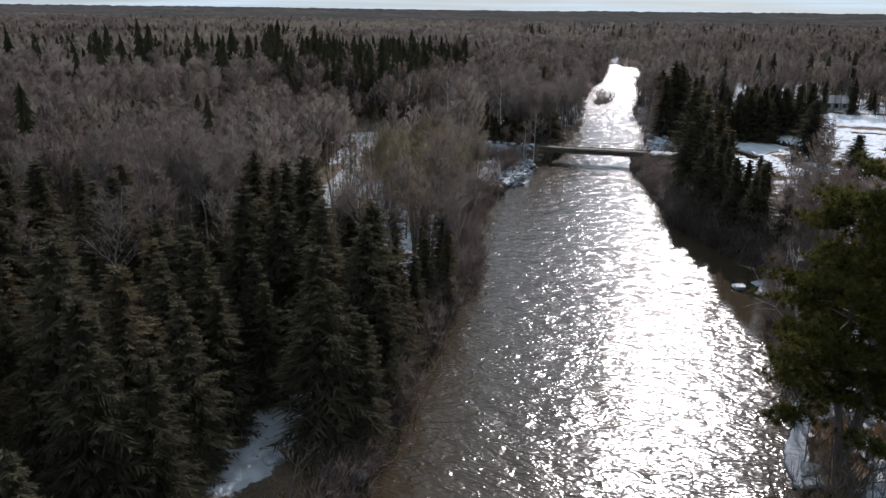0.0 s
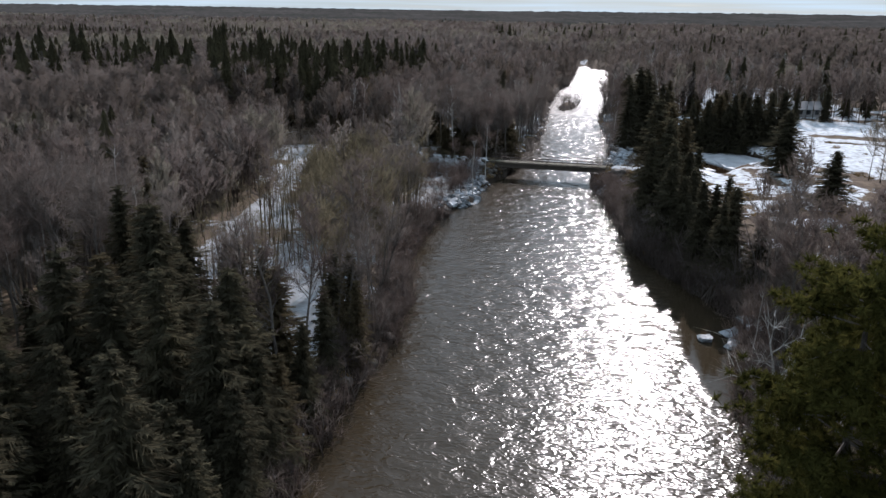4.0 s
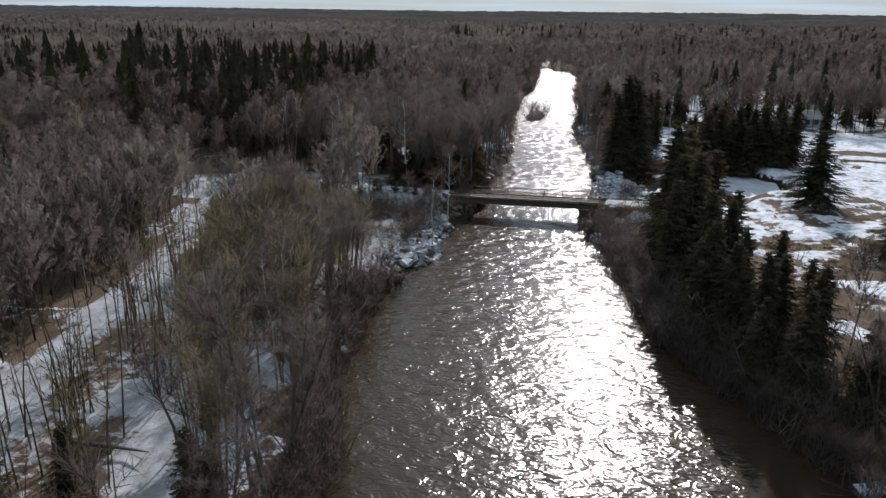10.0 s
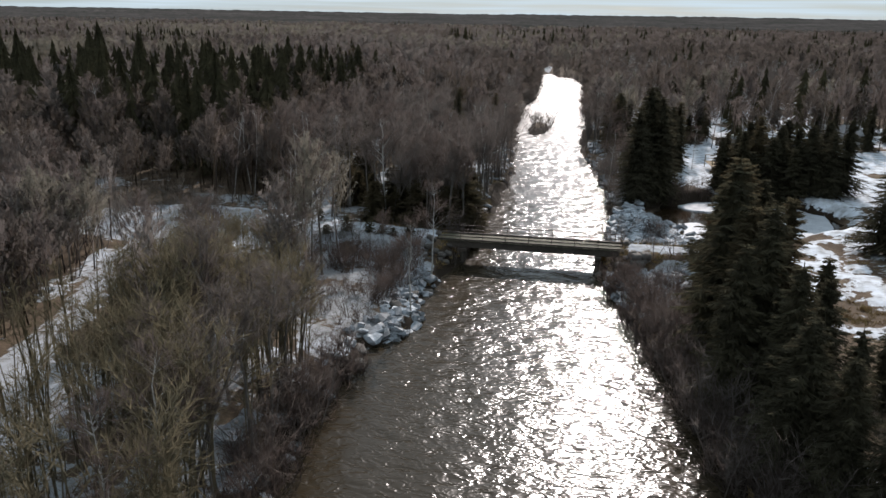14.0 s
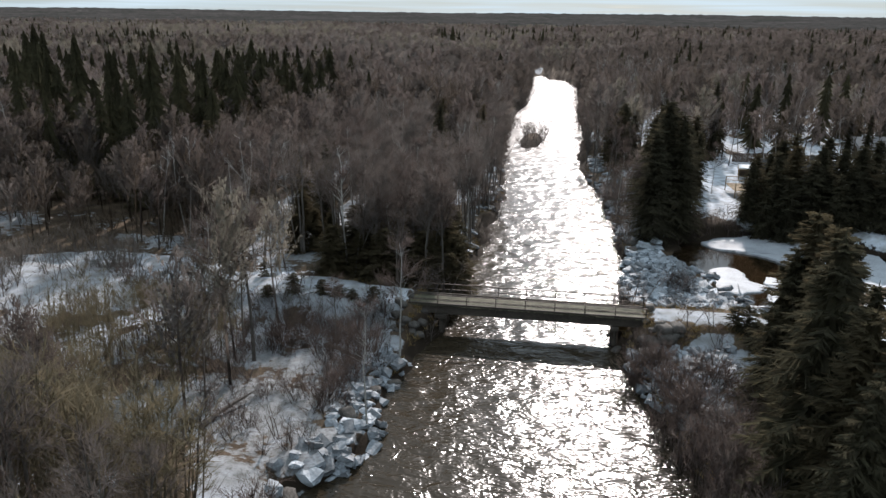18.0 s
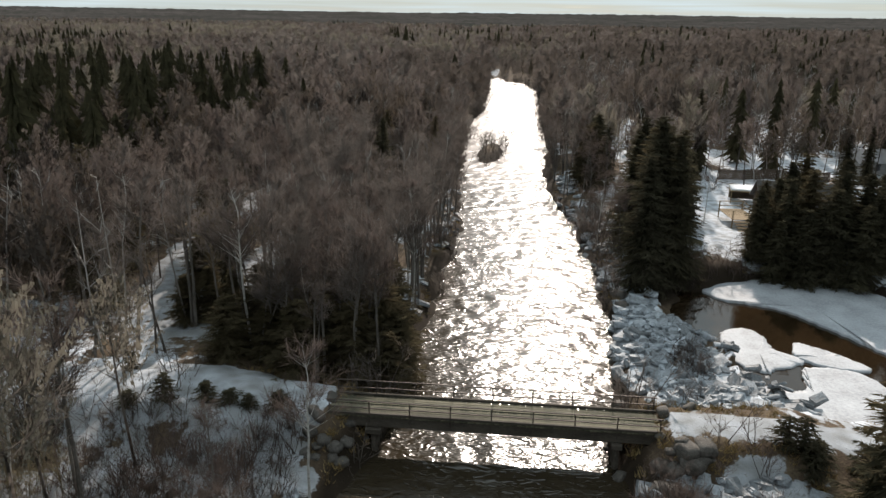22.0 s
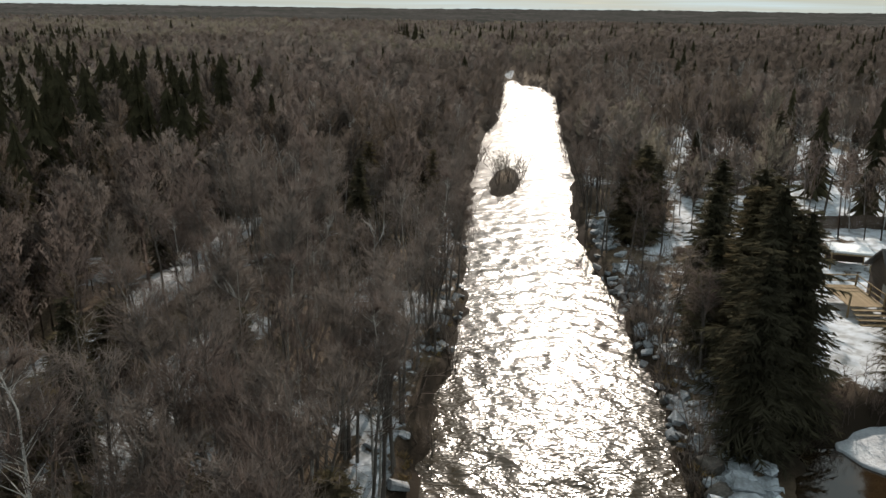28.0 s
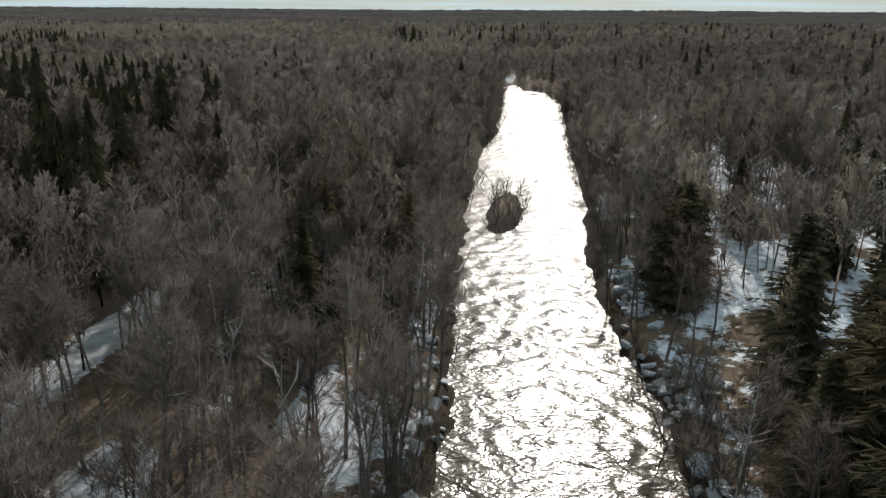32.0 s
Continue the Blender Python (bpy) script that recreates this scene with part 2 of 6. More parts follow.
def along(table, y):
    ys, xs = zip(*table)
    return np.interp(y, ys, xs)


def shore(x, y):
    """Metres from the water's edge: over land positive, over the river negative."""
    wob = (fbm(x * 0.35, y * 0.35, 5, 3) - 0.5) * 1.8
    d = np.maximum(along(LEFT_BANK, y) - x, x - along(RIGHT_BANK, y)) + wob
    isl = (1 - np.hypot((x + 12.7) / 2.1, (y - 223) / 10)) * 2.2 + wob * 0.6
    return np.maximum(d, isl)


def jam(x, y):
    """Metres inside the tongue of heaped river ice between the river and the back-water."""
    wob = (fbm(x * 0.7, y * 0.7, 18, 3) - 0.5) * 1.6
    return np.minimum.reduce([along(JAM, y) - x, x - along(JAM_WEST, y), y - 129.4, 151.5 - y]) + wob


def pond(x, y):
    """Positive inside the back-water beside the bridge, in metres."""
    a = (1 - np.hypot((x - 16) / 12, (y - 147 - 0.1 * (x - 16)) / 9.5)) * 7
    b = (1 - np.hypot((x - 12) / 7.5, (y - 135.5) / 5.5)) * 5
    p = np.maximum(a, b) + (fbm(x * 0.3, y * 0.3, 8, 3) - 0.5) * 2.5
    return p - (p + 3.0) * smooth(-0.5, 0.3, jam(x, y)) * (p > -3.0)


def bank_road(x, y):
    """How far a place lies from the trail that crosses the bridge."""
    return np.abs(y - 126.0 + np.where(x > 8, (x - 8) * 0.02, 0))


def field(x, y):
    """The open yard and meadow on the right bank: one inside."""
    a = smooth(1.0, 0.75, np.hypot((x - 44) / 30, (y - 163) / 36))
    b = smooth(1.0, 0.75, np.hypot((x - 24) / 14, (y - 128) / 26))
    c = smooth(1.0, 0.7, np.hypot((x - 15) / 6.5, (y - 170) / 15))
    e = smooth(1.0, 0.75, np.hypot((x - 24) / 9, (y - 96) / 22))
    return np.maximum.reduce([a, b, c, e])


def clearing(x, y):
    """The snowy opening where lane and trail meet."""
    a = smooth(1.0, 0.7, np.hypot((x + 47) / 14, (y - 126) / 9))
    b = smooth(1.0, 0.7, np.hypot((x + 28) / 12, (y - 127) / 4))
    return np.maximum(a, b)


def openings(x, y):
    """Snowy gaps in the woods beyond the yard: one inside."""
    gaps = ((34, 209, 14, 13), (26, 273, 5, 15), (69, 279, 7, 14), (61, 330, 10, 13), (5.5, 257, 2.6, 7), (9.5, 211, 3, 7))
    return np.maximum.reduce([smooth(1.0, 0.75, np.hypot((x - cx) / rx, (y - cy) / ry)) for cx, cy, rx, ry in gaps])


def ground_z(x, y):
    d = shore(x, y)
    z = -1.85 + 0.85 * smooth(-0.3, 0.9, d) + 0.5 * smooth(0.8, 4, d) + 0.5 * smooth(4, 12, d) + np.minimum(0, d) * 0.35
    z = np.maximum(z, -3.4)
    land = smooth(0.5, 4, d)
    z = z + land * ((fbm(x * 0.12, y * 0.12, 1) - 0.5) * 1.1 + (fbm(x * 0.7, y * 0.7, 2) - 0.5) * 0.35)
    shelf = np.where(x < -8, smooth(-33, -28, x) * smooth(101, 107, y), smooth(12, 8, x) * smooth(108, 113, y)) * smooth(125.5, 123.0, y)
    z = np.where(z > -1.15, z * (1 - shelf * 0.85) - 1.15 * shelf * 0.85, z)
    p = pond(x, y)
    z = z * (1 - smooth(-1.5, 1.0, p)) + (-2.3) * smooth(-1.5, 1.0, p)
    heap_up = smooth(-0.3, 0.5, jam(x, y))
    z = z * (1 - heap_up) + (-1.5 + 0.35 * smooth(0.2, 1.6, jam(x, y)) + 0.9 * (fbm(x * 0.8, y * 0.8, 19, 3) - 0.35)) * heap_up
    road = smooth(3.7, 1.7, bank_road(x, y)) * np.where(x < -8, smooth(-15.2, -17.5, x) * smooth(-62, -50, x), smooth(-0.6, 0.6, x) * smooth(75, 55, x) * smooth(12, 7, x))
    z = z * (1 - road) + 0.42 * road
    z = z + smooth(1.0, 0.6, np.hypot((x + 25) / 12, (y - 121) / 7)) * (fbm(x * 0.9, y * 0.9, 17, 3) - 0.5) * 0.7
    ln = np.abs(x - along(LANE, y))
    k = smooth(4.0, 2.0, ln)
    z = z * (1 - k) + (0.1 + 0.12 * np.cos(np.clip(ln - 0.9, -1, 1) * 3.0)) * k * 0.6 + z * k * 0.4
    far = np.hypot(x, y - 150)
    z = z + smooth(700, 3500, far) * 14 * fbm(x * 0.0012, y * 0.0012, 21, 3) + smooth(1600, 4100, far) * 15 - smooth(500, 1500, far) * 1.0
    return z


def snow_cover(x, y):
    d = shore(x, y)
    patch = fbm(x * 0.22, y * 0.22, 11, 4)
    s = 0.26 + (patch - 0.5) * 1.5 - 0.4 * smooth(120, 260, np.hypot(x + 6, y - 120))
    left = smooth(-17, -22, x) * smooth(-52, -40, x) * smooth(40, 60, y) * smooth(165, 150, y)
    s = s + (0.1 + 0.3 * smooth(84, 76, y) * smooth(-34, -30, x)) * left
    s = s - smooth(75, 62, y) * smooth(0, -10, x) * 0.12 - 0.28 * smooth(-3.5, -6, x - along(LANE, y)) * smooth(135, 120, y) - 0.14 * smooth(140, 155, y) * smooth(-14, -20, x)
    s = np.maximum(s, smooth(1.0, 0.6, np.hypot((x + 18.2 - (y - 33) * 0.1) / 3.0, (y - 32) / 7)) * (0.8 + (patch - 0.5)))
    s = np.maximum(s, smooth(2.5, 1.4, np.abs(x - along(LANE, y))) * (0.74 + (patch - 0.5) * 0.8) * smooth(134, 128, y) * smooth(50, 64, y))
    s = np.maximum(s, smooth(3.2, 2.0, np.abs(x - along(GLADE_EAST, y))) * smooth(132, 135, y) * smooth(168, 162, y) * (0.76 + (patch - 0.5) * 0.7))
    s = np.maximum(s, (0.6 + (patch - 0.5)) * smooth(1.0, 0.6, np.hypot((x + 20) / 4.5, (y - 170) / 14)))
    s = np.maximum(s, smooth(1.0, 0.7, np.hypot((x + 21.3 + (y - 109) * 0.05) / 5, (y - 109) / 14)) * (0.5 + (patch - 0.5) * 0.9 + (fbm(x * 0.7, y * 0.7, 14, 3) - 0.5) * 1.1))
    s = np.maximum(s, smooth(126.5, 128.5, y) * smooth(135, 132.5, y) * smooth(-23, -26, x) * smooth(-46, -40, x) * (0.64 + (patch - 0.5) * 1.2))
    s = np.maximum(s, smooth(2.6, 1.3, np.abs(x - along(GLADE, y))) * smooth(133, 137, y) * smooth(198, 188, y) * (0.74 + (patch - 0.5) * 0.7))
    s = np.maximum(s, smooth(0, 1.5, x - along(LANE, y)) * smooth(-19, -22, x) * smooth(56, 62, y) * smooth(101, 94, y) * (0.54 + (patch - 0.5) * 0.9))
    s = np.maximum(s, smooth(3.2, 1.8, np.abs(x - along(GLADE_NEAR, y))) * smooth(52, 55, y) * smooth(79, 75, y) * (0.76 + (patch - 0.5) * 0.7))
    shelf = smooth(-37, -30, x + (y - 110) * 0.12) * smooth(101, 104.5, y + (x + 22) * 0.25) * smooth(124, 121, y) * (x < -10)
    s = np.maximum(s, shelf * (0.6 + (patch - 0.5) * 0.8 + (fbm(x * 0.8, y * 0.8, 15, 3) - 0.5) * 0.9))
    s = np.maximum(s, clearing(x, y) * (0.9 + (patch - 0.5) * 0.5))
    s = np.maximum(s, field(x, y) * (0.5 + (patch - 0.5) * 0.8 + (fbm(x * 0.55, y * 0.55, 13, 4) - 0.5) * 1.5 + 0.3 * smooth(132, 150, y) - 0.1 * smooth(120, 105, y)))
    rd = smooth(np.where(x < 0, 3.8, 1.7), np.where(x < 0, 1.5, 1.0), bank_road(x, y))
    s = np.maximum(s, rd * 0.72 * np.where(x < -8, smooth(-17.3, -18.0, x), smooth(0.4, 1.2, x) * smooth(24, 18, x)))
    s = np.maximum(s, smooth(1.0, 0.75, np.hypot((x - 5.2) / 3.3, (y - 121.4) / 2.8)) * (0.66 + (patch - 0.5) * 0.8))
    s = np.maximum(s, smooth(1.0, 0.6, np.hypot((x - 3.0) / 5.0, (y - 118.5) / 4)) * (0.5 + (patch - 0.5)))
    s = s + 0.34 * smooth(5, 9, x) * smooth(150, 175, y) * smooth(340, 300, y) * smooth(70, 50, x)
    s = np.maximum(s, smooth(6.5, 4.0, 126 - y) * (y < 126.5) * smooth(-17.5, -19, x) * smooth(-40, -34, x) * (0.6 + (patch - 0.5) * 0.9 + (fbm(x * 0.9, y * 0.9, 16, 3) - 0.5) * 1.3))
    s = np.maximum(s, smooth(0.6, 1.4, d) * smooth(6, 3, d) * (x > 0) * smooth(146, 152, y) * smooth(230, 210, y) * (0.5 + (patch - 0.5)))
    s = np.maximum(s, smooth(-45, -41, x) * smooth(-25, -28, x) * smooth(102, 108, y) * smooth(126, 123, y) * (0.5 + (patch - 0.5) * 1.3))
    s = np.maximum(s, smooth(0.6, 1.3, d) * smooth(5, 2.5, d) * (x < -12) * smooth(138, 146, y) * smooth(230, 200, y) * (0.52 + (patch - 0.5) * 1.2))
    s = np.maximum(s, smooth(1.0, 0.7, np.hypot((x + 23) / 4.6, (y - 109) / 9)) * (0.66 + (patch - 0.5) * 0.7))
    s = np.maximum(s, smooth(1.0, 0.7, np.hypot((x + 37) / 13, (y - 138) / 7)) * (0.62 + (patch - 0.5) * 0.8))
    s = np.maximum(s, openings(x, y) * (0.72 + (patch - 0.5) * 0.6))
    s = s - smooth(1.4, 0.1, d) * 0.5
    s = np.maximum(s, smooth(-0.2, 0.4, jam(x, y)) * (0.7 + (fbm(x * 0.9, y * 0.9, 20, 3) - 0.5) * 1.2))
    s = s * (1 - smooth(2.2, 1.6, np.abs(y - 172.5 + (x - 40) * 0.1)) * smooth(36, 40, x)) * (1 - smooth(1.4, 0.9, np.abs(y - 165.2)) * smooth(38, 41, x))
    s = np.maximum(s, smooth(1.0, 0.7, np.minimum(np.hypot((x + 18.8) / 3.4, (y - 418) / 13), np.hypot((x + 6.6) / 4.2, (y - 421) / 12))) * (0.6 + (patch - 0.5) * 1.2))
    return np.clip(s, 0, 1)


def mesh_from(name, verts, faces, mats, smooth_shade=False, index=None, normals=None):
    """A mesh from arrays: verts (n, 3), faces (m, 3 or 4), and normals (n, 3) for crowns that shade as one soft mass."""
    me = bpy.data.meshes.new(name)
    verts, faces = np.ascontiguousarray(verts, np.float32), np.ascontiguousarray(faces, np.int32)
    k = faces.shape[1]
    me.vertices.add(len(verts))
    me.vertices.foreach_set("co", verts.ravel())
    me.loops.add(faces.size)
    me.loops.foreach_set("vertex_index", faces.ravel())
    me.polygons.add(len(faces))
    me.polygons.foreach_set("loop_start", np.arange(0, faces.size, k, dtype=np.int32))
    me.polygons.foreach_set("loop_total", np.full(len(faces), k, np.int32))
    for m in mats:
        me.materials.append(m)
    if index is not None:
        me.polygons.foreach_set("material_index", np.ascontiguousarray(index, np.int32))
    me.polygons.foreach_set("use_smooth", np.full(len(faces), smooth_shade or normals is not None))
    me.update(calc_edges=True)
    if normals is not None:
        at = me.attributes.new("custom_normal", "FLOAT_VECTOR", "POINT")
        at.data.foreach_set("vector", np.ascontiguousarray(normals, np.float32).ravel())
    return me


def grid_mesh(name, xs, ys, zf, mat):
    X, Y = np.meshgrid(xs, ys)
    V = np.stack([X, Y, zf(X, Y)], -1).reshape(-1, 3)
    nx, ny = len(xs), len(ys)
    a = (np.arange(ny - 1)[:, None] * nx + np.arange(nx - 1)[None, :]).ravel()
    F = np.stack([a, a + 1, a + nx + 1, a + nx], -1)
    return mesh_from(name, V, F, [mat], True), V


# ---- ground ----
def spread(lo, hi, step, far):
    core = np.arange(lo, hi + step, step)
    out, s = [], step
    v = 0.0
    while v < far:
        s *= 1.13
        v += s
        out.append(v)
    out = np.array(out)
    return np.concatenate([lo - out[::-1], core, core[-1] + out])


def ground_material():
    m = material("ground_litter_and_snow", [(0.036, 0.026, 0.018), (0.075, 0.054, 0.037), (0.140, 0.106, 0.070)], 0.5, 7, rough=0.95, bump=0.6, spec=0.1)
    n, l = m.node_tree.nodes, m.node_tree.links
    b = n["Principled BSDF"]
    at = n.new("ShaderNodeAttribute")
    at.attribute_name = "snow"
    co = n.new("ShaderNodeTexCoord")
    nz = n.new("ShaderNodeTexNoise")
    nz.inputs["Scale"].default_value, nz.inputs["Detail"].default_value, nz.inputs["Roughness"].default_value = 1.3, 6, 0.65
    l.new(co.outputs["Object"], nz.inputs["Vector"])
    s = n.new("ShaderNodeMath")
    s.operation = "ADD"
    l.new(at.outputs["Fac"], s.inputs[0])
    l.new(nz.outputs["Fac"], s.inputs[1])
    r = n.new("ShaderNodeMapRange")
    r.inputs["From Min"].default_value, r.inputs["From Max"].default_value = 0.97, 1.05
    l.new(s.outputs[0], r.inputs["Value"])
    mix = n.new("ShaderNodeMix")
    mix.data_type = "RGBA"
    old = b.inputs["Base Color"].links[0].from_socket
    l.new(r.outputs["Result"], mix.inputs[0])
    # dark bank colour: wet mud, with the shade under overhanging trees painted in
    wet_shade = n.new("ShaderNodeAttribute")
    wet_shade.attribute_name = "wet_shade"
    mud_shade = n.new("ShaderNodeMix")
    mud_shade.data_type = "RGBA"
    mud_shade.inputs[7].default_value = (0.02, 0.0145, 0.01, 1)
    l.new(wet_shade.outputs["Fac"], mud_shade.inputs[0])
    l.new(old, mud_shade.inputs[6])
    old = mud_shade.outputs[2]
    sn = n.new("ShaderNodeValToRGB")
    sn.color_ramp.elements[0].position, sn.color_ramp.elements[1].position = 0.35, 0.6
    sn.color_ramp.elements[0].color, sn.color_ramp.elements[1].color = (0.285, 0.295, 0.3, 1), (0.5, 0.54, 0.59, 1)
    n2 = n.new("ShaderNodeTexNoise")
    n2.inputs["Scale"].default_value, n2.inputs["Detail"].default_value = 1.1, 7
    l.new(co.outputs["Object"], n2.inputs["Vector"])
    l.new(n2.outputs["Fac"], sn.inputs["Fac"])
    # snow darkened in the colour for both debris and the shade of trees
    grime_shade = n.new("ShaderNodeAttribute")
    grime_shade.attribute_name = "grime_shade"
    speck = n.new("ShaderNodeTexNoise")
    speck.inputs["Scale"].default_value, speck.inputs["Detail"].default_value, speck.inputs["Roughness"].default_value = 2.2, 6, 0.7
    l.new(co.outputs["Object"], speck.inputs["Vector"])
    much = n.new("ShaderNodeMapRange")
    much.inputs["From Min"].default_value, much.inputs["From Max"].default_value = 0.35, 0.62
    much.inputs["To Min"].default_value, much.inputs["To Max"].default_value = 0.5, 1.0
    l.new(speck.outputs["Fac"], much.inputs["Value"])
    dirt_shade = n.new("ShaderNodeMath")
    dirt_shade.operation = "MULTIPLY"
    l.new(grime_shade.outputs["Fac"], dirt_shade.inputs[0])
    l.new(much.outputs["Result"], dirt_shade.inputs[1])
    soiled_shaded = n.new("ShaderNodeMix")
    soiled_shaded.data_type = "RGBA"
    soiled_shaded.inputs[7].default_value = (0.122, 0.122, 0.118, 1)
    l.new(dirt_shade.outputs[0], soiled_shaded.inputs[0])
    l.new(sn.outputs["Color"], soiled_shaded.inputs[6])
    l.new(soiled_shaded.outputs[2], mix.inputs[7])
    l.new(mix.outputs[2], b.inputs["Base Color"])
    lit = n.new("ShaderNodeAttribute")
    lit.attribute_name = "litter"
    rust = n.new("ShaderNodeMix")
    rust.data_type = "RGBA"
    l.new(lit.outputs["Fac"], rust.inputs[0])
    l.new(old, rust.inputs[6])
    rr = n.new("ShaderNodeValToRGB")
    rr.color_ramp.elements[0].position, rr.color_ramp.elements[1].position = 0.3, 0.7
    rr.color_ramp.elements[0].color, rr.color_ramp.elements[1].color = (0.09, 0.045, 0.018, 1), (0.24, 0.135, 0.055, 1)
    l.new(nz.outputs["Fac"], rr.inputs["Fac"])
    l.new(rr.outputs["Color"], rust.inputs[7])
    l.new(rust.outputs[2], mix.inputs[6])
    return m


M_GROUND = ground_material()


def ground_top(x, y):
    s = snow_cover(x, y)
    return ground_z(x, y) + 0.22 * smooth(0.35, 0.7, s) * smooth(0.3, 1.5, shore(x, y)) * smooth(0.5, -0.5, pond(x, y))


me, V = grid_mesh("ground", spread(-58, 46, 0.7, 4300), spread(24, 205, 0.7, 4300), ground_top, M_GROUND)
at = me.attributes.new("snow", "FLOAT", "POINT")
at.data.foreach_set("value", np.ascontiguousarray(snow_cover(V[:, 0], V[:, 1]) * smooth(0.3, -0.6, pond(V[:, 0], V[:, 1])), np.float32))
at = me.attributes.new("litter", "FLOAT", "POINT")
at.data.foreach_set("value", np.ascontiguousarray(smooth(1.0, 0.6, np.hypot((V[:, 0] - 16) / 5.5, (V[:, 1] - 43) / 9)), np.float32))
at = me.attributes.new("grime_shade", "FLOAT", "POINT")
gx, gy = V[:, 0], V[:, 1]
# zones of dulled snow: dirty snow, and tree shade painted in
soil_shade = np.maximum.reduce([(1.0 - 0.3 * smooth(115, 119, gy)) * smooth(-38, -32, gx) * smooth(-10, -14, gx) * smooth(98, 102, gy) * smooth(125.5, 124, gy), 0.7 * smooth(4, 2, np.abs(gx - along(LANE, gy))) * smooth(134, 128, gy), 0.6 * smooth(4.5, 3, np.abs(gx - along(GLADE_NEAR, gy))) * smooth(80, 77, gy), 0.75 * smooth(5, 3, np.abs(gx - along(GLADE_EAST, gy))) * smooth(131, 134, gy), 0.75 * smooth(4.5, 3, np.abs(gx - along(GLADE, gy))) * smooth(134, 138, gy), 0.55 * clearing(gx, gy), 0.8 * smooth(-34, -37, gx) * smooth(132, 136, gy), 0.75 * smooth(0, 1.5, gx - along(LANE, gy)) * smooth(-19, -22, gx) * smooth(56, 62, gy) * smooth(101, 94, gy), 0.6 * smooth(-1, 1, gx) * smooth(14, 11, gx) * smooth(112, 116, gy) * smooth(130, 127, gy), 0.5 * smooth(200, 230, gy) * smooth(400, 380, gy) * smooth(8, 2, gx), 0.45 * smooth(-12, -16, gx) * smooth(142, 150, gy)])
at.data.foreach_set("value", np.ascontiguousarray(soil_shade, np.float32))
# strip at the water's edge and behind the pond, darkened as wet and shaded
at = me.attributes.new("wet_shade", "FLOAT", "POINT")
at.data.foreach_set("value", np.ascontiguousarray(np.maximum(smooth(1.5, 0.7, shore(V[:, 0], V[:, 1])), smooth(-3.0, -0.5, pond(V[:, 0], V[:, 1])) * smooth(148, 151, V[:, 1])), np.float32))
tagged(new("ground", me), "dark leaf litter ground with patches of old snow", "ground", kind="structure")


# ---- water ----
def water_material():
    m = bpy.data.materials.new("river_water")
    m.use_nodes = True
    n, l = m.node_tree.nodes, m.node_tree.links
    b = n["Principled BSDF"]
    co = n.new("ShaderNodeTexCoord")
    heights = []
    for sc, st, det, dist, w in ((1.0, (0.75, 1.3, 1), 1.0, 1.0, 0.125), (2.4, (0.9, 1.3, 1), 0, 0.8, 0.036)):
        mp = n.new("ShaderNodeMapping")
        mp.inputs["Scale"].default_value = st
        mp.inputs["Rotation"].default_value = (0, 0, 0.2)
        l.new(co.outputs["Object"], mp.inputs["Vector"])
        nz = n.new("ShaderNodeTexNoise")
        nz.inputs["Scale"].default_value, nz.inputs["Detail"].default_value, nz.inputs["Distortion"].default_value = sc, det, dist
        l.new(mp.outputs["Vector"], nz.inputs["Vector"])
        mu = n.new("ShaderNodeMath")
        mu.operation = "MULTIPLY"
        mid = n.new("ShaderNodeMath")
        mid.operation = "SUBTRACT"
        mid.inputs[1].default_value = 0.5
        l.new(nz.outputs["Fac"], mid.inputs[0])
        fold = n.new("ShaderNodeMath")
        fold.operation = "ABSOLUTE"
        l.new(mid.outputs[0], fold.inputs[0])
        l.new(fold.outputs[0], mu.inputs[0])
        mu.inputs[1].default_value = -w
        heights.append(mu.outputs[0])
    h = heights[0]
    for o in heights[1:]:
        ad = n.new("ShaderNodeMath")
        ad.operation = "ADD"
        l.new(h, ad.inputs[0])
        l.new(o, ad.inputs[1])
        h = ad.outputs[0]
    still = n.new("ShaderNodeAttribute")
    still.attribute_name = "flow"
    run = n.new("ShaderNodeMath")
    run.operation = "MULTIPLY"
    l.new(h, run.inputs[0])
    l.new(still.outputs["Fac"], run.inputs[1])
    bp = n.new("ShaderNodeBump")
    bp.inputs["Strength"].default_value, bp.inputs["Distance"].default_value = 1.0, 1.0
    l.new(run.outputs[0], bp.inputs["Height"])
    l.new(bp.outputs["Normal"], b.inputs["Normal"])
    b.inputs["Base Color"].default_value = (0.027, 0.0205, 0.0125, 1)
    rough = n.new("ShaderNodeAttribute")
    rough.attribute_name = "ripple"
    l.new(rough.outputs["Fac"], b.inputs["Roughness"])
    b.inputs["IOR"].default_value, b.inputs["Specular IOR Level"].default_value = 1.33, 0.42
    return m


M_WATER = water_material()


def waves(x, y):
    """Height of the running water: crests lie across the stream."""
    wx = x + 0.9 * (fbm(x * 0.4, y * 0.4, 61, 2) - 0.5)
    wy = y + 1.6 * (fbm(x * 0.3, y * 0.22, 62, 2) - 0.5) + 0.12 * x
    h = 0.26 * vnoise(wx / 1.15 - wy * 0.2, wy / 0.95 + wx * 0.3, 63) + 0.2 * vnoise(wx / 0.85 + wy * 0.35, wy / 0.7 - wx * 0.4, 64) + 0.085 * vnoise(wx / 0.7, wy / 0.42 + wx * 0.2, 65)
    h = h + 0.13 * (vnoise(wx / 2.1 + wy * 0.2, wy / 1.7 - wx * 0.25, 67) - 0.5)
    calm = 0.55 + 0.9 * fbm(x * 0.09, y * 0.07, 66, 2)
    return (h - 0.27) * calm * (0.24 + 0.16 * smooth(115, 160, y))


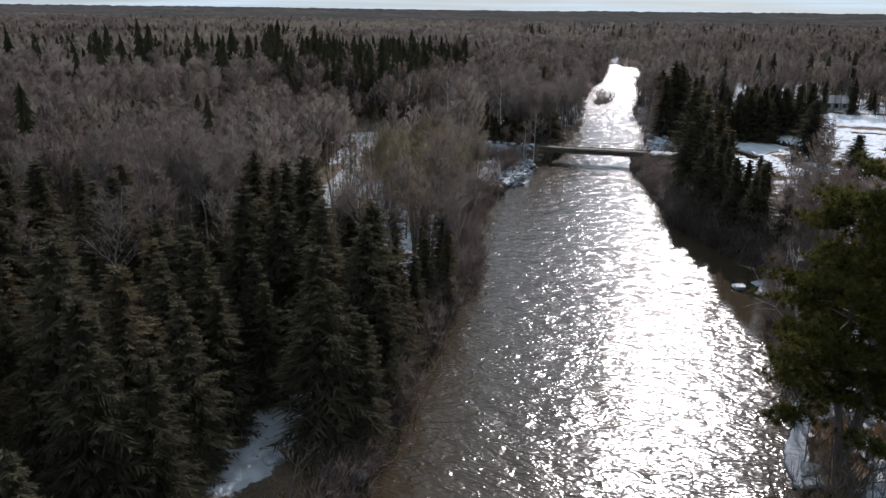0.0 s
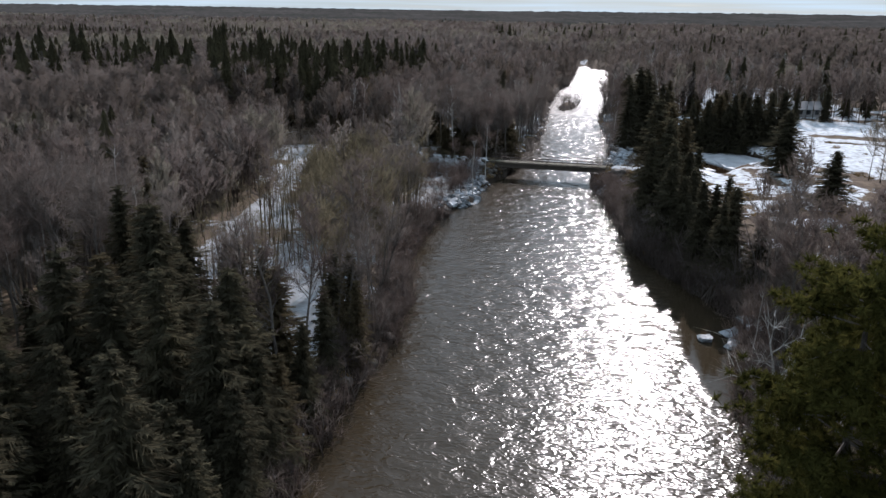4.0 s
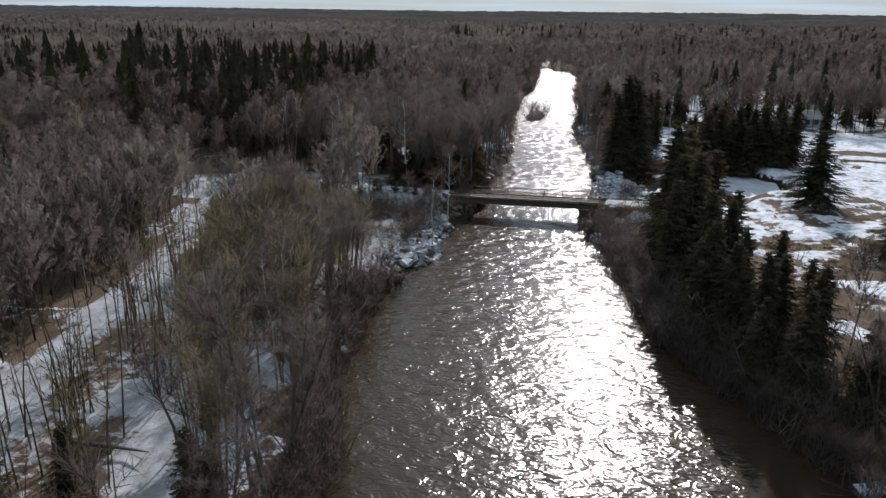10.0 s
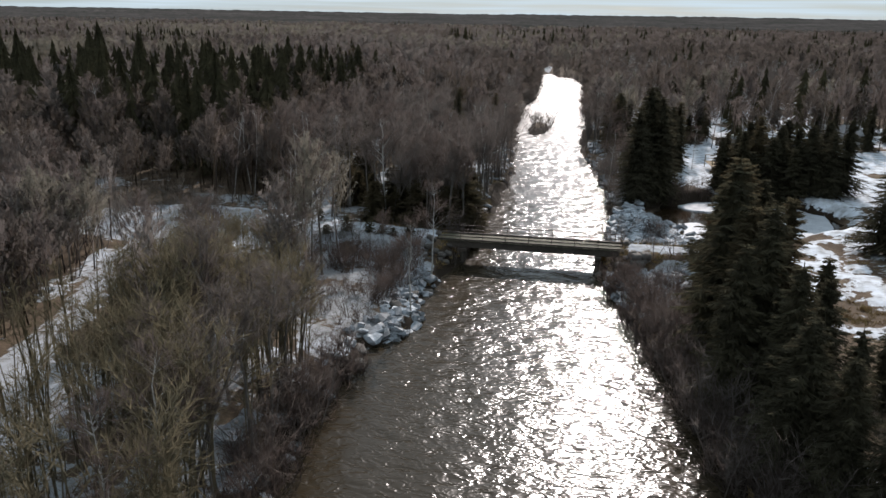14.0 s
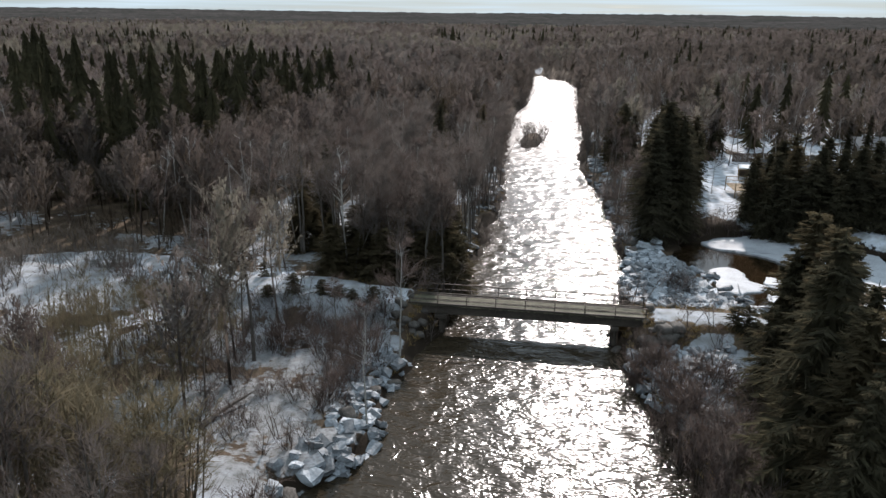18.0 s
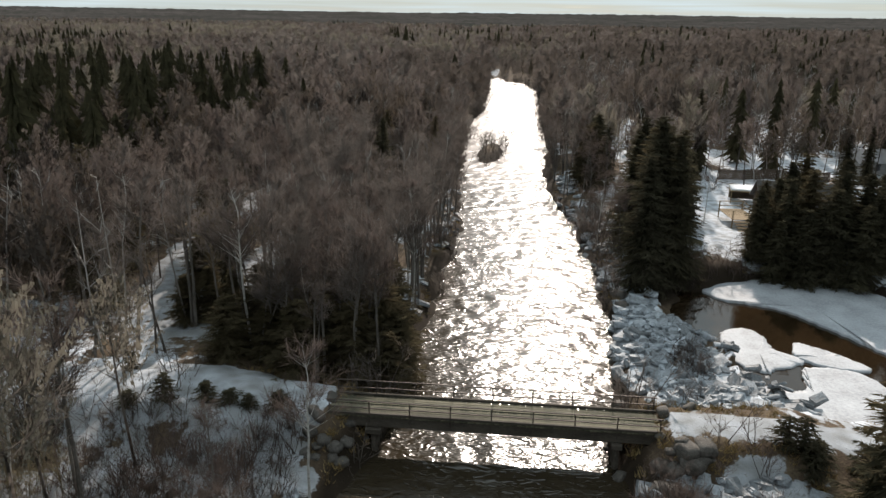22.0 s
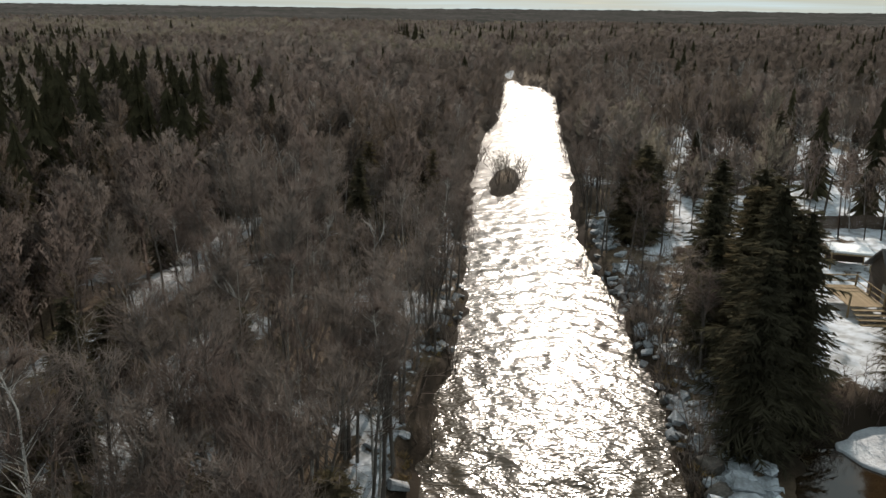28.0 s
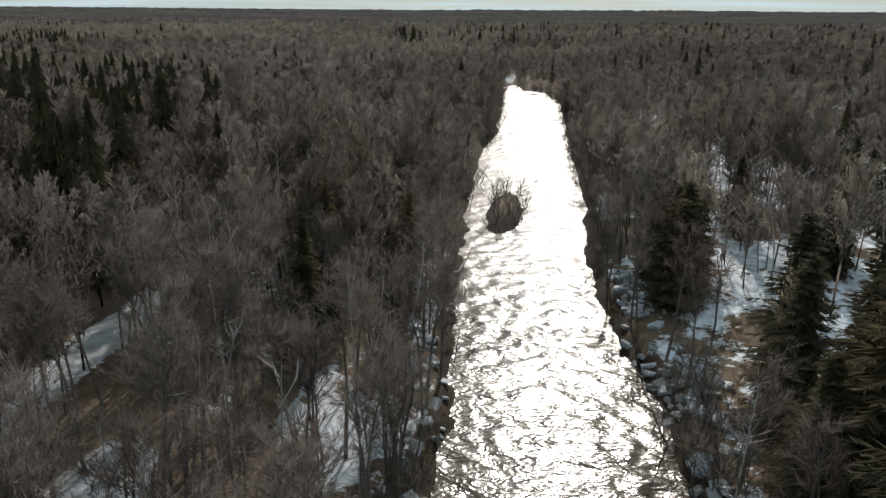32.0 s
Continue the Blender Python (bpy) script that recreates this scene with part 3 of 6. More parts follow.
us, vs = np.linspace(0, 1, 96), np.concatenate([np.arange(-90, 8, 2.0), np.arange(8, 215, 0.3), np.arange(215, 431, 0.45)])
U, Y = np.meshgrid(us, vs)
xl, xr = along(LEFT_BANK, Y) - 3.5, along(RIGHT_BANK, Y) + 3.5
X = xl + (xr - xl) * U
nx, ny = len(us), len(vs)
a = (np.arange(ny - 1)[:, None] * nx + np.arange(nx - 1)[None, :]).ravel()
edge = smooth(0.0, 2.0, -np.maximum(along(LEFT_BANK, Y) - X, X - along(RIGHT_BANK, Y)))
flow = 1 - 0.93 * smooth(0, 1.6, X - 6.6 - 0.25 * np.maximum(0, 66 - Y)) * smooth(55, 60, Y) * smooth(84, 79, Y)
V = np.stack([X, Y, WATER + waves(X, Y) * (0.3 + 0.7 * edge) * flow], -1).reshape(-1, 3)
me = mesh_from("river", V, np.stack([a, a + 1, a + nx + 1, a + nx], -1), [M_WATER], True)
far = smooth(125, 270, Y)
for key, value in (("flow", flow * (1 - 0.6 * far)), ("ripple", 0.04 + 0.12 * flow + 0.2 * far)):
    at = me.attributes.new(key, "FLOAT", "POINT")
    at.data.foreach_set("value", np.ascontiguousarray(value.ravel(), np.float32))
tagged(new("river", me), "rippling brown river glittering in low sun", "river", kind="structure")


# ---- tree shapes ----
class Geo:
    def __init__(self):
        self.v, self.f, self.n = [], [], 0

    def add(self, v, f):
        self.v.append(np.asarray(v, np.float64).reshape(-1, 3))
        self.f.append(np.asarray(f, np.int64).reshape(-1, 3) + self.n)
        self.n += len(self.v[-1])

    def arrays(self):
        return np.concatenate(self.v), np.concatenate(self.f)

    def mesh(self, name, mat, smooth_shade=False):
        return mesh_from(name, *self.arrays(), [mat], smooth_shade)


def frames_of(d):
    d = d / np.maximum(np.linalg.norm(d, axis=1, keepdims=True), 1e-9)
    ref = np.where(np.abs(d[:, 2:3]) < 0.9, np.array([[0, 0, 1.0]]), np.array([[1.0, 0, 0]]))
    a = np.cross(d, ref)
    a /= np.linalg.norm(a, axis=1, keepdims=True)
    return a, np.cross(d, a)


def spikes(g, p0, p1, r, sides=3, flat=1.0):
    """Many thin tapered cones at once, from p0 to the tips p1."""
    p0, p1 = np.asarray(p0), np.asarray(p1)
    r = np.broadcast_to(np.asarray(r, np.float64), (len(p0),))
    a, b = frames_of(p1 - p0)
    ring = [p0 + r[:, None] * (math.cos(2 * math.pi * k / sides) * a + flat * math.sin(2 * math.pi * k / sides) * b) for k in range(sides)]
    v = np.stack(ring + [p1], 1)
    base = np.arange(len(p0))[:, None, None] * (sides + 1)
    tri = np.array([[k, (k + 1) % sides, sides] for k in range(sides)])[None]
    g.add(v, base + tri)


def slivers(g, p0, p1, w, r):
    """Many fine twigs at once, each a narrow tapering sliver."""
    a, b = frames_of(p1 - p0)
    t = r.uniform(0, math.pi, len(p0))[:, None]
    o = (np.cos(t) * a + np.sin(t) * b) * (np.broadcast_to(np.asarray(w, np.float64), (len(p0),)) * 0.5)[:, None]
    g.add(np.stack([p0 - o, p0 + o, p1], 1), np.arange(3 * len(p0)).reshape(-1, 3))


def tube(g, pts, radii, sides=6):
    pts, radii = np.asarray(pts, np.float64), np.asarray(radii, np.float64)
    d = np.gradient(pts, axis=0)
    a, b = frames_of(d)
    for k in range(1, len(pts)):
        if np.dot(a[k], a[k - 1]) < 0:
            a[k], b[k] = -a[k], -b[k]
    ang = np.arange(sides) * 2 * math.pi / sides
    v = pts[:, None] + radii[:, None, None] * (np.cos(ang)[None, :, None] * a[:, None] + np.sin(ang)[None, :, None] * b[:, None])
    f = []
    for k in range(len(pts) - 1):
        for s in range(sides):
            p, q = k * sides + s, k * sides + (s + 1) % sides
            f += [[p, q, q + sides], [p, q + sides, p + sides]]
    g.add(v, f)


def unit(v):
    return v / np.maximum(np.linalg.norm(v, axis=-1, keepdims=True), 1e-9)


def bare_tree(rng, h, n1, n2, n3, r0, crown=0.35, wide=0.24, tw=0.012, sides=6, stems=1, lean=0.05, limb_r=0.3, frizz=0.55):
    """Leafless broadleaf tree: returns the trunk with limbs, and the twigs."""
    trunk, twigs = Geo(), Geo()
    for s in range(stems):
        root = np.array([0, 0, -0.3]) + (rng.normal(0, 0.25, 3) * [1, 1, 0] if stems > 1 else 0)
        slant = rng.normal(0, lean + (0.13 if stems > 1 else 0), 2)
        hs = h * (1 if s == 0 else rng.uniform(0.65, 1))
        ts = np.linspace(0, 1, 7)
        bend = rng.normal(0, 0.02 * hs, (7, 2)).cumsum(0) * ts[:, None]
        pts = np.stack([root[0] + slant[0] * hs * ts + bend[:, 0], root[1] + slant[1] * hs * ts + bend[:, 1], root[2] + (hs + 0.3) * ts], 1)
        rr = r0 * (1 - ts) ** 0.8 + 0.012
        if sides > 3:
            tube(trunk, pts, rr, sides)
        else:
            tube(trunk, pts[[0, 3, 6]], rr[[0, 3, 6]], 3)
        m1 = max(3, n1 // stems)
        t1 = np.sort(rng.uniform(crown, 0.97, m1))
        p = np.stack([np.interp(t1, ts, pts[:, k]) for k in range(3)], 1)
        az = rng.uniform(0, 2 * math.pi, m1)
        up = rng.uniform(0.55, 1.3, m1)
        d1 = unit(np.stack([np.cos(az), np.sin(az), up], 1))
        L1 = hs * wide * (1.25 - t1) * rng.uniform(0.7, 1.3, m1) + 0.3
        e1 = p + d1 * L1[:, None]
        spikes(trunk, p, e1, np.interp(t1, ts, rr) * limb_r + 0.012)
        i2 = rng.integers(0, m1, n2 // stems)
        s2 = rng.uniform(0.2, 0.95, len(i2))
        p2 = p[i2] + (e1 - p)[i2] * s2[:, None]
        d2 = unit(d1[i2] + rng.normal(0, frizz, (len(i2), 3)) + [0, 0, 0.25])
        L2 = L1[i2] * rng.uniform(0.3, 0.6, len(i2)) + 0.15
        e2 = p2 + d2 * L2[:, None]
        if sides > 3:
            spikes(twigs, p2, e2, tw * 0.9)
        else:
            slivers(twigs, p2, e2, tw * 1.6, rng)
        i3 = rng.integers(0, len(i2), n3 // stems)
        s3 = rng.uniform(0.1, 1.0, len(i3))
        p3 = p2[i3] + (e2 - p2)[i3] * s3[:, None]
        d3 = unit(d2[i3] + rng.normal(0, frizz * 1.1, (len(i3), 3)) + [0, 0, 0.3])
        if len(i3):
            slivers(twigs, p3, p3 + d3 * (L2[i3] * rng.uniform(0.45, 1.0, len(i3)) + 0.25)[:, None], tw, rng)
    return trunk, twigs


def spruce(rng, h, whorls, per, subs, base=0.06, wide=0.2, droop=0.25, thick=0.09, power=0.85, ragged=0.25, core=0.0):
    """Conifer with tiers of drooping branches: returns trunk and crown."""
    trunk, crown = Geo(), Geo()
    tube(trunk, [(0, 0, -0.4), (0, 0, h * 0.5), (0, 0, h * 0.985)], [h * 0.014, h * 0.008, 0.012], 5)
    zs = np.linspace(base, 0.975, whorls) + rng.normal(0, 0.006, whorls)
    zz = np.clip(np.repeat(zs, per) + rng.normal(0, 0.018, whorls * per), base, 0.985)
    n = len(zz)
    az = np.tile(np.arange(per) * 2 * math.pi / per, whorls) + np.repeat(rng.uniform(0, 6.28, whorls), per) + rng.normal(0, 0.25, n)
    lobes = 0.82 + 0.36 * vnoise(az * 0.8 + 9.0, zz * 7.0, float(whorls + subs))
    L = h * wide * lobes * np.clip(1.02 - zz, 0.02, 1) ** power * np.minimum(1, 0.55 + (zz - base) * 6) * rng.uniform(1 - ragged, 1 + ragged * 0.6, n) + 0.1
    dr = -droop + (zz - 0.5) * 0.7 + rng.normal(0, 0.08, n)
    d = unit(np.stack([np.cos(az), np.sin(az), dr], 1))
    p0 = np.stack([np.zeros(n), np.zeros(n), zz * h], 1)
    p1 = p0 + d * L[:, None] + np.stack([np.zeros(n), np.zeros(n), L * 0.08], 1)
    spikes(crown, p0, p1, thick * (0.5 + L / (h * wide)), 3, 0.6)
    side = unit(np.cross(d, [0, 0, 1.0]))
    if subs:
        for k in range(subs):
            s = rng.uniform(0.2, 0.95, n)
            sg = np.where(rng.uniform(size=n) < 0.5, -1.0, 1.0)
            q0 = p0 + (p1 - p0) * s[:, None]
            dd = unit(d * rng.uniform(0.4, 1.0, n)[:, None] + side * (sg * rng.uniform(0.4, 0.9, n))[:, None] + np.stack([np.zeros(n), np.zeros(n), rng.uniform(-0.55, 0.05, n)], 1))
            q1 = q0 + dd * (L * (1.05 - s) * rng.uniform(0.35, 0.75, n) + 0.12)[:, None]
            slivers(crown, q0, q1, thick * rng.uniform(1.1, 2.2, n) * (1 if subs > 4 else 1.5), rng)
    spikes(crown, [[0, 0, h * 0.95]], [[0, 0, h * 1.03]], 0.05)
    if core:
        v, f = tier_spruce(rng, h * 0.97, 15, 8, wide * core)
        crown.add(v, f)
    return trunk, crown


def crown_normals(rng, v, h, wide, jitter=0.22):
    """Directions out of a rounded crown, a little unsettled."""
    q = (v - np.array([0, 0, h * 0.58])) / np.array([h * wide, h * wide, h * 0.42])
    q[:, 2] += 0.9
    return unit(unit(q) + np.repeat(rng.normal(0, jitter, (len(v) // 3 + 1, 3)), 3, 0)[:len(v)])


def spray_tree(rng, h, n, wide=0.3, low=0.3, broad=0.34):
    """Bare tree seen from afar: a stem and a rounded crown of upright, fanning twig sprays."""
    g = Geo()
    lean = rng.normal(0, 0.03, 2) * h
    tube(g, [(0, 0, -0.3), (lean[0] * 0.5, lean[1] * 0.5, h * 0.5), (lean[0], lean[1], h * 0.9)], [h * 0.011, h * 0.008, 0.02], 3)
    t = rng.uniform(0, 1, n) ** 0.8
    env = np.sin(np.pi * (0.12 + 0.86 * t)) ** 0.7 * h * wide
    az, rad = rng.uniform(0, 6.28, n), np.sqrt(rng.uniform(0.02, 1, n))
    tip = np.stack([np.cos(az) * rad * env + lean[0] * t, np.sin(az) * rad * env + lean[1] * t, h * (low + (1 - low) * t) + (1 - rad) * h * 0.1], 1)
    d = unit(np.stack([np.cos(az) * rad * 0.8, np.sin(az) * rad * 0.8, np.full(n, 1.0)], 1) + rng.normal(0, 0.18, (n, 3)))
    L = h * rng.uniform(0.14, 0.26, n)
    base = tip - d * L[:, None]
    a, b = frames_of(d)
    w = rng.uniform(0, math.pi, n)[:, None]
    o = (np.cos(w) * a + np.sin(w) * b) * (L * broad * rng.uniform(0.6, 1.2, n))[:, None]
    crest = tip + rng.normal(0, 0.12, (n, 3)) * L[:, None]
    g.add(np.stack([base, crest + o, crest - o], 1), np.arange(3 * n).reshape(-1, 3))
    v, f = g.arrays()
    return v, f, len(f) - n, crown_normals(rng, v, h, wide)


def tier_spruce(rng, h, tiers, sides, wide=0.16):
    """Spruce seen from afar: tiers of ragged skirts round a stem, up to a spire."""
    g = Geo()
    tube(g, [(0, 0, -0.3), (0, 0, h * 0.5), (0, 0, h * 1.02)], [h * 0.014, h * 0.009, 0.02], 3)
    zt = np.linspace(0.06, 0.95, tiers)
    for k, t in enumerate(zt):
        r = h * wide * (1.03 - t) ** 0.8 * rng.uniform(0.62, 1.2) + 0.12
        az = np.arange(sides * 2) * math.pi / sides + rng.uniform(0, 6.28) + rng.normal(0, 0.12, sides * 2)
        rr = r * np.where(np.arange(sides * 2) % 2, rng.uniform(0.22, 0.5, sides * 2), rng.uniform(0.6, 1.35, sides * 2))
        drop = np.where(np.arange(sides * 2) % 2, 0.05, -0.3) * r
        ring = np.stack([np.cos(az) * rr, np.sin(az) * rr, t * h + drop], 1)
        top = np.array([[0, 0, min(t + 1.9 / tiers, 1.03) * h]])
        m = sides * 2
        g.add(np.concatenate([ring, top]), [[j, (j + 1) % m, m] for j in range(m)])
    return g.arrays()


def pine(rng, h):
    """Tall pine, forked low down, with layers of level limbs that carry needle pads."""
    trunk, crown = Geo(), Geo()
    ts = np.linspace(0, 1, 8)
    tufts = []
    for stem, (hs, dx, dy, r0) in enumerate(((h, 0.9, 0.4, 0.3), (h * 0.86, -0.75, 0.2, 0.22))):
        off = smooth(0.02, 0.3, ts)
        pts = np.stack([0.12 * np.sin(ts * 5) + dx * off, 0.12 * np.sin(ts * 4) + dy * off, -0.4 + (hs + 0.1) * ts], 1)
        tube(trunk, pts, r0 * (1 - ts) ** 0.7 + 0.03, 8)
        levels = np.linspace(0.27, 0.97, 13)
        for t0 in levels:
            for k in range(5 if t0 < 0.7 else 4):
                t = t0 + rng.normal(0, 0.012)
                p = np.array([np.interp(t, ts, pts[:, j]) for j in range(3)])
                a = rng.uniform(0, 6.28)
                L = h * 0.31 * (1.13 - t) ** 0.55 * rng.uniform(0.5, 1.15)
                mid = p + np.array([math.cos(a) * L * 0.55, math.sin(a) * L * 0.55, L * rng.uniform(-0.12, 0.08)])
                end = p + np.array([math.cos(a) * L, math.sin(a) * L, L * rng.uniform(-0.05, 0.22)])
                tube(trunk, [p, mid, end], [0.06 * (1.2 - t) + 0.02, 0.04, 0.015], 4)
                for j in range(int(11 + L * 8)):
                    s = rng.uniform(0.4, 1.05)
                    q = p + (mid - p) * min(1, s * 2) if s < 0.5 else mid + (end - mid) * (s - 0.5) * 2
                    tufts.append(q + rng.normal(0, 1, 3) * [0.42, 0.42, 0.13])
    tufts = np.array(tufts)
    m = 32
    c = np.repeat(tufts, m, 0)
    d = unit(rng.normal(0, 1, (len(c), 3)) + [0, 0, 0.35])
    slivers(crown, c, c + d * rng.uniform(0.22, 0.48, (len(c), 1)), 0.07, rng)
    return trunk, crown


def kinds_of(xs, ys, rng):
    """Which of the twig colours each tree has: it runs in stands."""
    v = (fbm(xs * 0.05, ys * 0.05, 81, 3) - 0.5) * 2.2 + 0.5 + rng.normal(0, 0.22, len(xs)) - 0.42 * smooth(-16, -24, xs) * smooth(128, 140, ys)
    return np.clip(np.floor(v * 4), 0, 3).astype(int)


def stamp(templates, xs, ys, zs, sizes, rng, kinds=None):
    """Arrays of many trees, each a turned and sized copy of one of the shapes (points, faces and, where it has sprays, the first of these and the normals)."""
    VV, FF, KK, NN, n = [], [], [], [], 0
    pick = rng.integers(0, len(templates), len(xs))
    for k, (v, f, *solid) in enumerate(templates):
        w = np.where(pick == k)[0]
        if not len(w):
            continue
        a = rng.uniform(0, 6.28, len(w))
        ca, sa = np.cos(a)[:, None], np.sin(a)[:, None]
        s = sizes[w][:, None]
        x = (v[None, :, 0] * ca - v[None, :, 1] * sa) * s + xs[w][:, None]
        y = (v[None, :, 0] * sa + v[None, :, 1] * ca) * s + ys[w][:, None]
        z = v[None, :, 2] * s * rng.uniform(0.88, 1.12, (len(w), 1)) + zs[w][:, None]
        VV.append(np.stack([x, y, z], -1).reshape(-1, 3))
        FF.append((f[None] + (np.arange(len(w)) * len(v))[:, None, None]).reshape(-1, 3) + n)
        n += len(w) * len(v)
        if kinds is not None:
            soft = (np.arange(len(f)) >= solid[0]) * 4 if solid else np.zeros(len(f), int)
            KK.append((kinds[w][:, None] + soft[None]).ravel())
        if solid:
            q = solid[1]
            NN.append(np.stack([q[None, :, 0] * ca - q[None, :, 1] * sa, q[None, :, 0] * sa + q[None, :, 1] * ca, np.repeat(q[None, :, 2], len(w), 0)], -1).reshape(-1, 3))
    if NN:
        return np.concatenate(VV), np.concatenate(FF), np.concatenate(KK), np.concatenate(NN)
    if kinds is not None:
        return np.concatenate(VV), np.concatenate(FF), np.concatenate(KK)
    return np.concatenate(VV), np.concatenate(FF)


def with_sprays(solid, soft):
    """A limbed tree with the sprays of another crown added."""
    v, f = solid
    v2, f2, first, q = soft
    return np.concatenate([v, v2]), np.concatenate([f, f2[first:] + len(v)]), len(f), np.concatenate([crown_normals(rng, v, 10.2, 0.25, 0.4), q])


def joined(trunk, crown):
    g = Geo()
    g.add(*trunk.arrays())
    g.add(*crown.arrays())
    return g.arrays()


def tree_thing(name, label, category, group, trunk, crown, m_trunk, m_crown, crown_name="crown"):
    root = tagged(new(name), label, category, group)
    for nm, g, m in (("trunk", trunk, m_trunk), (crown_name, crown, m_crown)):
        ob = new(nm, g.mesh(nm, m))
        ob.parent = root
    return root


rng = np.random.default_rng(7)


# ---- bridge ----
def box_geo(g, c, s, bevel=0.0):
    """A block with chamfered edges along its length (x), centre c, full size s."""
    x, y, z = s[0] / 2, s[1] / 2, s[2] / 2
    b = min(bevel, y * 0.6, z * 0.6)
    prof = [(y - b, -z), (y, -z + b), (y, z - b), (y - b, z), (-y + b, z), (-y, z - b), (-y, -z + b), (-y + b, -z)] if b else [(y, -z), (y, z), (-y, z), (-y, -z)]
    n = len(prof)
    v = [(c[0] + sx * x, c[1] + p, c[2] + q) for sx in (-1, 1) for p, q in prof]
    f = []
    for k in range(n):
        a, d = k, (k + 1) % n
        f += [[a, d, d + n], [a, d + n, a + n]]
    for k in range(1, n - 1):
        f += [[0, k + 1, k], [n, n + k, n + k + 1]]
    g.add(v, f)


def part(name, g, mat, parent, label="", smooth_shade=False):
    ob = new(name, g.mesh(name, mat, smooth_shade) if isinstance(g, Geo) else g)
    ob.parent = parent
    if label:
        tagged(ob, label)
    return ob


BX0, BX1, BY0, BY1, DECK = -17.7, 0.6, 124.75, 127.1, 0.5
bridge = tagged(new("bridge"), "narrow timber trail bridge with thin metal railings over the river", "bridge")
for y in (BY0 + 0.25, (BY0 + BY1) / 2, BY1 - 0.25):
    g = Geo()
    box_geo(g, ((BX0 + BX1) / 2, y, DECK - 0.42), (BX1 - BX0, 0.3, 0.62), 0.03)
    part("beam", g, M_BEAM, bridge)
for k in range(9):
    g = Geo()
    box_geo(g, (0, 0, 0), (BY1 - BY0 - 0.7, 0.12, 0.16), 0.01)
    o = part("cross_beam", g, M_BEAM, bridge)
    o.matrix_local = pose(BX0 + 1.2 + k * 1.98, (BY0 + BY1) / 2, DECK - 0.3, 0, 0, 90)
plank_meshes = []
for k in range(6):
    g = Geo()
    box_geo(g, (0, 0, 0), (BY1 - BY0 + rng.uniform(-0.06, 0.08), 0.225, 0.07), 0.012)
    plank_meshes.append(g.mesh("plank", M_PLANK))
npl = int((BX1 - BX0) / 0.245)
for k in range(npl):
    o = part("plank", plank_meshes[int(rng.integers(6))], None, bridge)
    o.matrix_local = pose(BX0 + 0.13 + k * 0.245, (BY0 + BY1) / 2 + rng.normal(0, 0.015), DECK - 0.04 + rng.normal(0, 0.006), 0, 0, 90 + rng.normal(0, 0.5))
# wheel tracks of lengthwise boards
for y in (BY0 + 0.42, BY0 + 0.68, BY0 + 0.94, BY1 - 0.94, BY1 - 0.68, BY1 - 0.42):
    for j in range(4):
        g = Geo()
        L = (BX1 - BX0) / 4
        box_geo(g, (0, 0, 0), (L - 0.02, 0.235, 0.045), 0.01)
        o = part("running_board", g, M_PLANK, bridge)
        o.matrix_local = pose(BX0 + L * (j + 0.5), y, DECK + 0.02 + rng.normal(0, 0.004), 0, 0, rng.normal(0, 0.12))
for y, rise in ((BY0 + 0.05, 0.85), (BY1 - 0.05, 0.95)):
    g = Geo()
    box_geo(g, ((BX0 + BX1) / 2, y, DECK + 0.09), (BX1 - BX0, 0.14, 0.14), 0.02)
    part("curb", g, M_BEAM, bridge)
    for k in range(9):
        x = BX0 + 0.12 + k * 2.255
        g = Geo()
        tube(g, [(0, 0, -0.45), (0, 0, 0.3), (rng.normal(0, 0.015), rng.normal(0, 0.02), rise)], [0.04, 0.038, 0.035], 6)
        o = part("rail_post", g, M_STEEL, bridge)
        o.matrix_local = pose(x, y, DECK)
    for hgt in (rise, rise * 0.52):
        g = Geo()
        xs = np.linspace(BX0, BX1, 17)
        tube(g, np.stack([xs, np.full(17, y) + rng.normal(0, 0.012, 17), DECK + hgt + rng.normal(0, 0.012, 17)], 1), np.full(17, 0.036), 6)
        part("rail", g, M_STEEL, bridge)
for x, w in ((-15.1, 0.9), (-1.75, 0.55)):
    pier = new("pier")
    pier.parent = bridge
    g = Geo()
    box_geo(g, (x, (BY0 + BY1) / 2, -0.42), (w, BY1 - BY0 + 0.3, 0.3), 0.03)
    part("pier_cap", g, M_BEAM, pier)
    for j in range(4):
        g = Geo()
        yy = BY0 + 0.2 + j * 0.65
        tube(g, [(x, yy, -3.4), (x + 0.02, yy, -1.5), (x, yy, -0.5)], [0.2, 0.19, 0.17], 8)
        part("pile", g, M_BEAM, pier)
    g = Geo()
    box_geo(g, (x, (BY0 + BY1) / 2, -1.7), (0.12, BY1 - BY0, 1.5), 0.02)
    part("sheathing", g, M_BEAM, pier)


